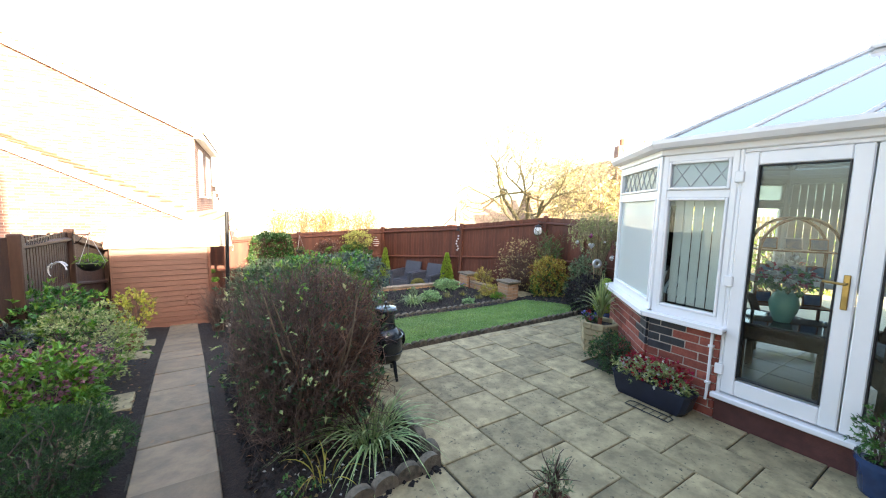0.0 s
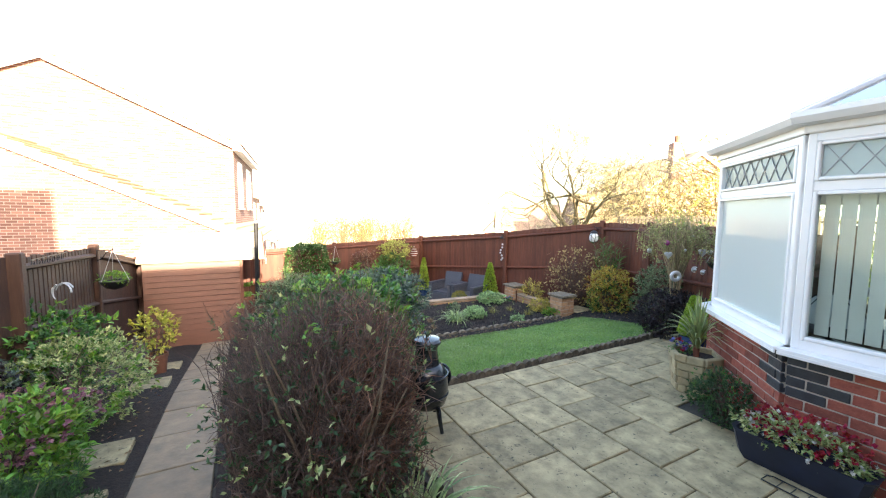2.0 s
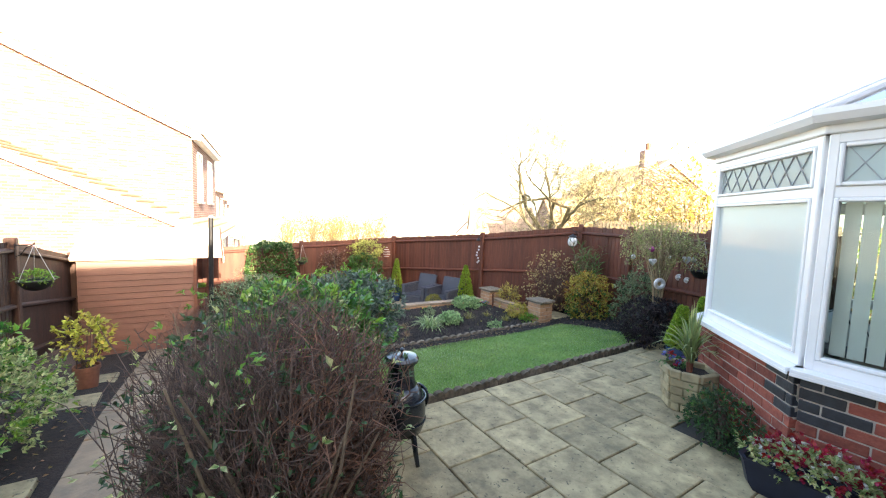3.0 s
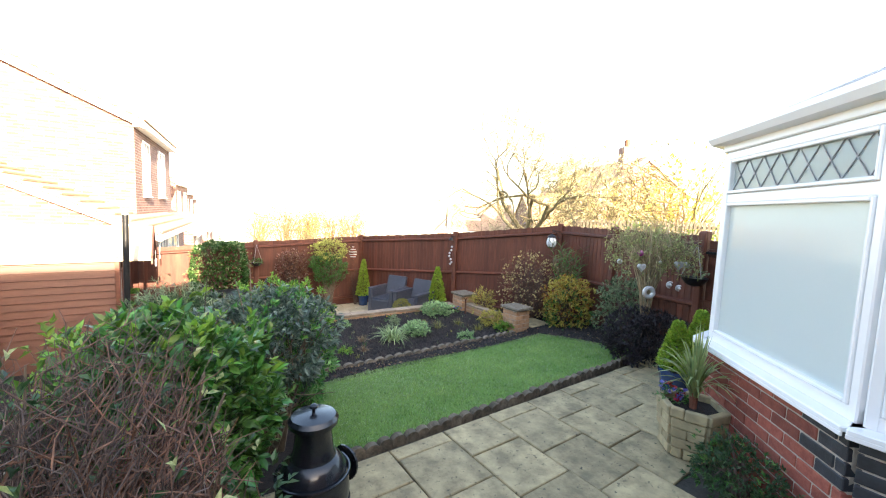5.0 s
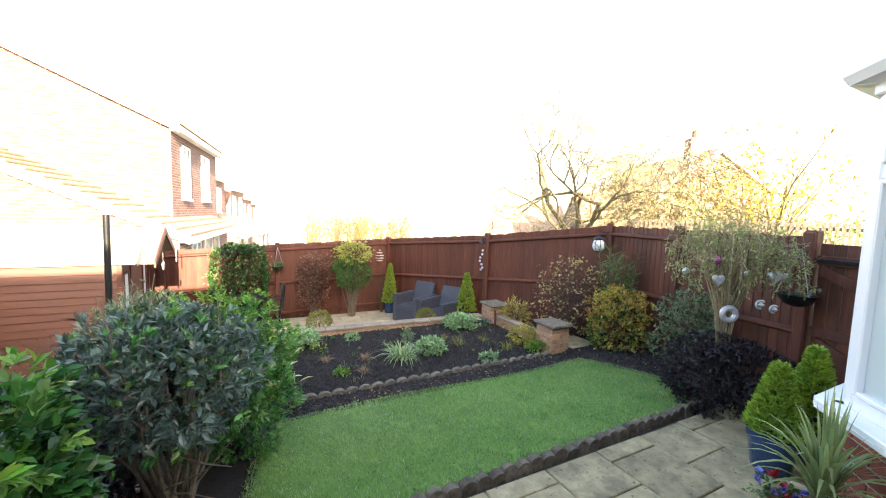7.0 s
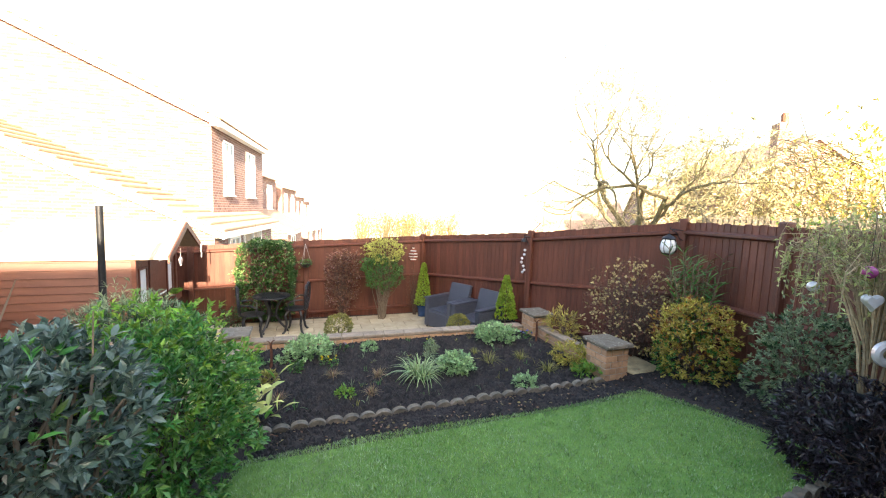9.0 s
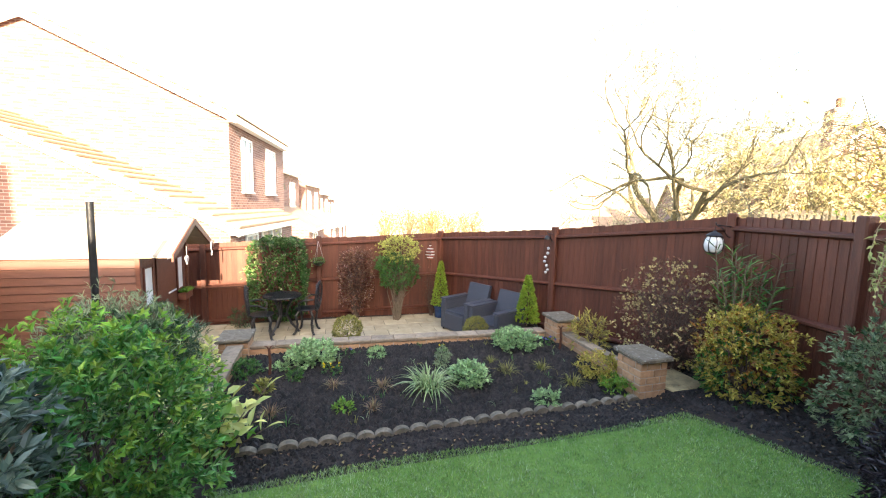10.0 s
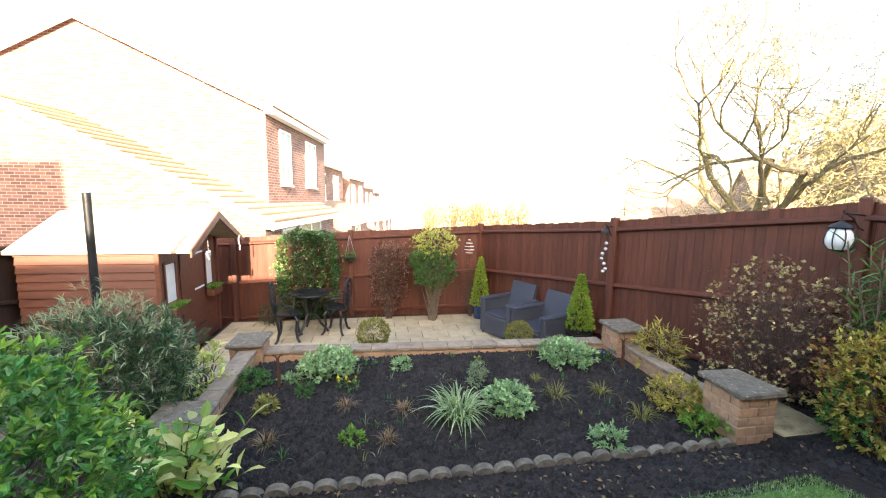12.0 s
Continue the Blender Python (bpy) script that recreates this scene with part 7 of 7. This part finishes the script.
# gate
def gate():
    L = math.hypot(R3[0] - R2[0], R3[1] - R2[1])
    ang = math.degrees(math.atan2(R3[1] - R2[1], R3[0] - R2[0]))
    t = thing("garden_gate", pose(R2[0], R2[1], 0, 0, 0, ang), "dark brown boarded garden gate, shut, in shade", "gate")
    s = 0.06
    while s < L - 0.1:
        Mesh().box(s, s + 0.095, 0.0, 0.02, -0.22, 1.5, 0.003).ob("board", FENCE, t)
        s += 0.1
    for z in (0.0, 0.62, 1.3):
        Mesh().box(0.06, L - 0.08, -0.03, 0.0, z, z + 0.09, 0.005).ob("rail", FENCE, t)
    B = Mesh()
    for za, zb_ in ((0.05, 0.62), (0.7, 1.3)):
        B = Mesh()
        B.add([(0.1, -0.03, zb_), (0.1, -0.03, zb_ - 0.1), (L - 0.15, -0.03, za), (L - 0.15, -0.03, za + 0.1), (0.1, 0, zb_), (0.1, 0, zb_ - 0.1), (L - 0.15, 0, za), (L - 0.15, 0, za + 0.1)],
              [(0, 1, 2, 3), (4, 7, 6, 5), (0, 4, 5, 1), (1, 5, 6, 2), (2, 6, 7, 3), (3, 7, 4, 0)])
        B.ob("brace", FENCE, t)
    Mesh().box(0.0, 0.42, -0.045, -0.03, 1.325, 1.36, 0.004).ob("hinge", IRON, t)
    Mesh().box(-0.05, 0.05, -0.05, 0.05, -0.35, 1.62, 0.008).ob("post", FENCE, t)
    Mesh().box(L - 0.06, L + 0.04, -0.05, 0.05, -0.3, 1.62, 0.008).ob("post", FENCE, t)


gate()


# ---------------------------------------------------------------- beyond the fence
def tree(name, x, y, z, h, r, label, trunk_r=0.16, leafm=None, nl=700, size=0.09, depth=5, spread=0.75, seed=1, first=0.25):
    random.seed(seed)
    t = thing(name, pose(x, y, z), label, "tree")
    B, F = Mesh(), Mesh()
    tips = []

    def grow(p, d, L, rr, k):
        n = 4
        pts = [p]
        for i in range(n):
            d = (d + rdir() * 0.30 + Vector((0, 0, 0.03))).normalized()
            pts.append(pts[-1] + d * L / n)
        B.tube(pts, rr, rr * 0.6, n=6 if k > 3 else 4 if k > 1 else 3, cap=False)
        tips.extend(pts[2:] if k < 3 else [])
        if k == 0:
            return
        for _ in range(random.choice((2, 3, 3))):
            q = pts[random.choice((2, 3, 4))]
            e = (d + rdir() * spread).normalized()
            grow(q, e, L * random.uniform(0.6, 0.82), max(rr * 0.5, 0.0035), k - 1)

    grow(Vector((0, 0, -0.1)), Vector((0.05, 0, 1)), h * first, trunk_r, 1)
    base = Vector((0.0, 0, h * first))
    for i in range(6):
        a = i * 1.05 + random.uniform(-.2, .2)
        grow(base - Vector((0, 0, 0.1 * (i % 3))), Vector((math.cos(a) * 0.95, math.sin(a) * 0.95, 0.62)).normalized(), h * 0.34, trunk_r * 0.45, depth)
    B.ob("trunk", PALEBARK, t)
    if leafm:
        for _ in range(nl):
            p = random.choice(tips)
            for _ in range(3):
                F.leaf(p + rdir() * 0.15, rdir(), size * random.uniform(0.6, 1.2), size * 0.5, 0.2)
        F.ob("crown", leafm, t)
    return t


PALEBARK = mat("pale_mossy_bark", (0.26, 0.22, 0.12), (0.11, 0.09, 0.05), 14, 0.9, 0.4, 40)
tree("tree", 3.5, 16.2, -1.2, 6.6, 3, "large spreading almost leafless tree with mossy limbs", 0.2, L_PALE, 6500, 0.05, 7, 0.95, 4, 0.34)
random.seed(21)


def crown(name, x, y, z, rad, label, m, n=900, size=0.16, per=5, cat="tree", trunk=True, **kw):
    t = thing(name, pose(x, y, z), label, cat)
    F = Mesh()
    for k in range(5):
        a = k * 1.256 + 0.4
        leaves(F, (rad[0] * 0.45 * math.cos(a), rad[1] * 0.45 * math.sin(a), rad[2] * random.uniform(0.9, 1.25)), (rad[0] * 0.6, rad[1] * 0.6, rad[2] * 0.75), n // 5, size, 0.4, per=per, lobes=0.35, inner=0.35, **kw)
    F.ob("crown", m, t)
    if trunk:
        S = Mesh()
        stems(S, (0, 0, -0.4), (0, 0, rad[2]), (rad[0], rad[1], rad[2] * 0.8), 26, 0.06, sub=4)
        S.ob("trunk", PALEBARK, t)
    return t


crown("conifer_tree", 6.6, 17.5, -1.3, (2.8, 2.0, 2.8), "wide golden-green sunlit evergreen tree", L_PALE, 1700, 0.15)
t = [o for o in scene.objects if o.name == "conifer_tree"][0]
TW = Mesh()
for _ in range(900):
    a = random.uniform(0, 6.28)
    q = Vector((2.9 * math.cos(a) * random.uniform(0.2, 1), 2.1 * math.sin(a) * random.uniform(0.2, 1), random.uniform(2.0, 5.2)))
    d = Vector((math.cos(a), math.sin(a), random.uniform(-0.7, 0.5)))
    TW.tube([q, q + d * 0.45 + rdir() * 0.12, q + d * 0.85 + rdir() * 0.2 - Vector((0, 0, 0.25))], 0.014, 0.005, n=3, cap=False)
TW.ob("branches", PALEBARK, t, "tangle of pale sunlit twigs")
crown("tree", 9.4, 17.0, -1.3, (2.4, 2.0, 2.9), "broad yellow-green sunlit tree beside a house", L_YELLOW, 900, 0.15)
crown("hedge", 6.2, 11.2, -0.8, (2.2, 0.7, 1.25), "sunlit green hedge behind the fence", L_LIME, 1400, 0.08, cat="hedge")
crown("hedge", 8.4, 9.2, -0.8, (1.9, 0.8, 1.3), "sunlit yellow-green hedge behind the fence", L_LIME, 1200, 0.08, cat="hedge")
for i in range(6):
    crown("tree", -21.5 + i * 2.1, 50 + (i % 3) * 2, -3.6, (2.3, 1.8, 2.5 + 0.5 * (i % 2)), "distant autumn tree in low sun", (L_GOLD, L_RUST, L_RUST)[i % 3], 620, 0.17)
# far houses
house("bungalow", pose(3.6, 46, 0, 0, 0, 0), 3.6, 6, -0.3, 1.6, -3.5, (), "distant brick bungalow with brown roof", roof_over=0.2, tiles=False, group="distant bungalows")
wn_ = thing("gable_window", pose(2.2, 45.9, -0.6), "white framed window of the distant bungalow", "window")
Mesh().box(-0.6, 0.2, -0.05, 0.05, 0.0, 1.2, 0.02).ob("frame", WHITE, wn_)
Mesh().box(-0.52, 0.12, -0.07, -0.05, 0.1, 1.1, 0.01).ob("pane", WINP, wn_)
house("bungalow", pose(6.0, 38, 0, 0, 0, 90), 8, 5, 0.6, 2.5, -3, (), "distant bungalow with brown tiled roof", tiles=False, wall=WHITE, group="distant bungalows")
house("bungalow", pose(13.5, 30, 0, 0, 0, 90), 7, 8, 1.0, 3.0, -3, (), "red brick bungalow with red-brown tiled roof", tiles=False, group="distant bungalows")
house("house", pose(14.0, 23.5, 0, 0, 0, 10), 5.4, 7, 3.3, 5.1, -2, (), "sunlit red brick gabled house behind the trees", tiles=False)
ch_ = thing("chimney_stack", pose(9.9, 22.5, -1.5), "red brick chimney stack rising among the trees", "chimney")
Mesh().box(-0.3, 0.3, -0.3, 0.3, 0, 7.0, 0.02).ob("stack", WALLB, ch_)
Mesh().lathe([(0.12, 7.0), (0.14, 7.35), (0.1, 7.4)], 10).ob("pot", potm, ch_)

# paler fence of the next garden, seen over the side fence
nf = thing("neighbour_fence", pose(4.4, 14.2, 0, 0, 0, -30), "weathered grey-green picket topped fence beyond the garden", "fence")
s = 0.0
PICK = Mesh().add([(-.035, 0, 0), (.035, 0, 0), (.035, .015, 0), (-.035, .015, 0), (-.035, 0, 2.55), (.035, 0, 2.55), (.035, .015, 2.55), (-.035, .015, 2.55), (0, 0.007, 2.60)],
                  [(0, 1, 5, 4), (1, 2, 6, 5), (2, 3, 7, 6), (3, 0, 4, 7), (4, 5, 8), (5, 6, 8), (6, 7, 8), (7, 4, 8)]).data("picket", COPING)
while s < 10.5:
    o = new("picket", PICK)
    o.parent = nf
    o.matrix_basis = pose(s, 0, -0.88 + 0.01 * s)
    s += 0.105
for z in (0.2, 1.55):
    Mesh().box(0, 10.5, 0.015, 0.05, z, z + 0.07, 0.004).ob("rail", COPING, nf)

# ---------------------------------------------------------------- inside the conservatory
inside = Mesh()
inside.box(3.9, 7.1, -1.3, 1.75, 0.0, 0.2, 0.004)
inside.prism([(3.9, 1.75), (7.1, 1.75), (6.25, 2.74), (4.75, 2.74)], 0.0, 0.2, "z")
fl = inside.ob("floor", mat("slate_tile_floor", (0.06, 0.065, 0.07), (0.03, 0.033, 0.036), 5, 0.35, 0.1, 20), at=G.copy())
tagged(fl, "dark slate-coloured tiled floor of the conservatory", "floor", kind="structure")
SL1 = mat("slate_tile", (0.05, 0.06, 0.065), None, 6, 0.3, 0.1, 20, rand=0.3)
SL2 = mat("pale_slate_tile", (0.16, 0.18, 0.19), None, 6, 0.3, 0.1, 20, rand=0.3)
tl = [Mesh().box(-0.2, 0.2, -0.2, 0.2, 0, 0.006, 0.003).data("tile", m) for m in (SL1, SL2)]
for i in range(7):
    for j in range(7):
        o = new("tile", tl[1 if j % 3 == 0 or i % 3 == 0 else 0])
        o.parent = fl
        o.matrix_basis = pose(4.15 + i * 0.41, -1.05 + j * 0.41, 0.2)
WICK = mat("brown_wicker", (0.16, 0.10, 0.06), (0.08, 0.05, 0.03), 50, 0.7, 0.8, 120, dist=0.008)
CANE = mat("cane", (0.28, 0.13, 0.06), None, 20, 0.4, 0.1, 30)
sh = thing("cane_shelf", at_uv(5.86, 1.35, 0.206, -52), "arched cane shelf unit holding blue framed pictures", "shelf")
for s in (-1, 1):
    Mesh().tube([(s * 0.38, 0, 0), (s * 0.38, 0, 1.15)], 0.018, n=8).ob("upright", CANE, sh)
    Mesh().tube([(s * 0.38, 0.28, 0), (s * 0.38, 0.28, 1.15)], 0.018, n=8).ob("upright", CANE, sh)
for yy in (0, 0.28):
    Mesh().tube([(0.38 * math.cos(a * math.pi / 14), yy, 1.15 + 0.38 * math.sin(a * math.pi / 14)) for a in range(15)], 0.018, n=8).ob("arch", CANE, sh)
SHELF_Z = (0.15, 0.5, 0.83, 1.15)
for z in SHELF_Z:
    Mesh().box(-0.38, 0.38, 0.0, 0.28, z - 0.012, z + 0.006, 0.004).ob("shelf", CANE, sh)
BLUEM = mat("blue_picture", (0.08, 0.14, 0.30), (0.25, 0.30, 0.36), 12, 0.3, 0.0)
for k, z in enumerate(SHELF_Z[1:]):
    for q in range(3):
        pf = thing("photo_frame", at_uv(5.86, 1.35, 0.206, -52) @ pose(-0.25 + q * 0.24, 0.12, z + 0.008, -10, 0, 0), "small blue framed picture standing on a shelf", "picture frame", "pictures on the cane shelf")
        Mesh().box(-0.09, 0.09, 0, 0.015, 0, 0.14, 0.004).ob("frame", SILVER if q % 2 else CANE, pf)
        Mesh().box(-0.075, 0.075, -0.004, 0.0, 0.015, 0.125, 0.001).ob("picture", BLUEM, pf)
tb = thing("coffee_table", at_uv(4.66, 1.1, 0.206, 10), "low wicker table with a glass top", "table")
Mesh().box(-0.33, 0.33, -0.33, 0.33, 0.55, 0.565, 0.004).ob("tabletop", mat("dark_glass_top", (0.03, 0.035, 0.035), None, 4, 0.05, 0.0), tb)
Mesh().box(-0.31, 0.31, -0.31, 0.31, 0.40, 0.55, 0.02).ob("apron", WICK, tb)
for sx in (-1, 1):
    for sy in (-1, 1):
        Mesh().box(sx * 0.27 - 0.03, sx * 0.27 + 0.03, sy * 0.27 - 0.03, sy * 0.27 + 0.03, 0, 0.4, 0.01).ob("leg", WICK, tb)
va = thing("flower_vase", at_uv(4.63, 1.12, 0.775), "pale green vase with red and cream flowers", "vase")
Mesh().lathe([(0.06, 0), (0.065, 0.01), (0.10, 0.10), (0.115, 0.18), (0.09, 0.25), (0.06, 0.28), (0.068, 0.30), (0.055, 0.30)], 28).ob("body", mat("pale_green_glaze", (0.30, 0.55, 0.42), (0.24, 0.46, 0.36), 5, 0.15, 0.0), va, smooth=True)
for nm, m, zc, n_ in (("leaves", L_GREEN, 0.38, 60), ("cream_flowers", L_WHITE, 0.47, 40), ("red_flowers", L_RED, 0.44, 22)):
    F = Mesh()
    leaves(F, (0, 0, zc), (0.17, 0.17, 0.10), n_, 0.05, 0.7, per=6)
    F.ob(nm, m, va)


def wicker_chair(m):
    t = thing("wicker_chair", m, "brown wicker chair with rounded woven arms", "chair", "wicker chairs")
    Mesh().box(-0.3, 0.3, -0.3, 0.3, 0.2, 0.42, 0.04).ob("seat", WICK, t)
    Mesh().box(-0.27, 0.27, -0.27, 0.25, 0.42, 0.5, 0.03).ob("cushion", mat("grey_cushion", (0.2, 0.2, 0.21), None, 30, 0.9, 0.2, 80), t)
    for s in (-1, 1):
        Mesh().tube([(s * 0.33, -0.32, 0.0), (s * 0.33, -0.33, 0.45), (s * 0.33, -0.26, 0.6), (s * 0.33, 0.0, 0.63), (s * 0.33, 0.28, 0.66)], 0.045, n=10).ob("arm", WICK, t, smooth=True)
        Mesh().tube([(s * 0.3, 0.28, 0.0), (s * 0.3, 0.3, 0.6)], 0.03, n=8).ob("leg", WICK, t)
    Mesh().tube([(0.33 * math.cos(a * math.pi / 12), 0.3, 0.62 + 0.4 * math.sin(a * math.pi / 12)) for a in range(13)], 0.035, n=8).ob("back_rim", WICK, t)
    Mesh().box(-0.28, 0.28, 0.29, 0.31, 0.4, 0.92, 0.008).ob("backrest", WICK, t)
    return t


wicker_chair(at_uv(4.75, 0.3, 0.206, 120))
wicker_chair(at_uv(5.3, 2.0, 0.206, -20))
ltb = thing("side_table", at_uv(4.38, 1.86, 0.206), "small round wicker side table by the window", "table")
Mesh().lathe([(0.2, 0.5), (0.21, 0.51), (0.21, 0.53), (0.19, 0.535)], 20).ob("tabletop", WICK, ltb)
Mesh().lathe([(0.12, 0), (0.13, 0.02), (0.04, 0.1), (0.04, 0.45), (0.12, 0.5)], 14).ob("pedestal", WICK, ltb)
lp = thing("table_lamp", at_uv(4.38, 1.86, 0.742), "table lamp with a leaded white glass dome shade", "lamp")
Mesh().lathe([(0.09, 0), (0.09, 0.015), (0.02, 0.04), (0.015, 0.2), (0.02, 0.25)], 16).ob("base", IRON, lp, smooth=True)
pr = [(0.2, 0.17), (0.195, 0.22), (0.16, 0.30), (0.10, 0.36), (0.03, 0.385)]
Mesh().lathe(pr, 24).ob("shade", MILK, lp, "leaded milky glass shade", smooth=True)
for i in range(12):
    a = i * math.pi / 6
    Mesh().tube([((r + 0.003) * math.cos(a), (r + 0.003) * math.sin(a), z) for r, z in pr], 0.004, n=4).ob("leading", IRON, lp)
Mesh().lathe([(0.02, 0.385), (0.012, 0.41), (0.004, 0.43)], 10).ob("finial", IRON, lp)


lay_bricks()
lay(patio, "slab", 1.44, 7.25, -1.8, 3.98, P, 0.47, 0.0, SLAB, us0=1.44, skip=lambda u, v: u > 4.0 and v < 2.6)
lay(patio, 'slab', 0.475, 1.43, -1.57, 1.96, P, 0.47, 0.0, SLAB)
lay(path, "slab", -0.31, 0.175, -2.12, 9.4, 0.485, 0.6, 0, SLAB3, zf=lambda v: lerp_rows(LEFT, v))
lay(rear_patio, "slab", 8.62, 11.45, 0.6, 6.55, 0.31, 0.46, -0.8, SLAB2, swap=True)

STUFF = {"foliage", "leaves", "twigs", "stems", "shoots", "branches", "crown", "yellow_leaves", "green_leaves", "flowers", "buds", "needle_tips", "blue_leaves",
         "young_leaves", "top_leaves", "orange_leaves", "dark_leaves", "red_flowers", "white_flowers", "violet_flowers", "cream_flowers", "tips", "pale_leaves", "cream_edges", "flower_heads", "plants"}
for o in scene.objects:
    if o.type == "MESH" and o.name.split(".")[0] in STUFF:
        o["kind"] = "stuff"
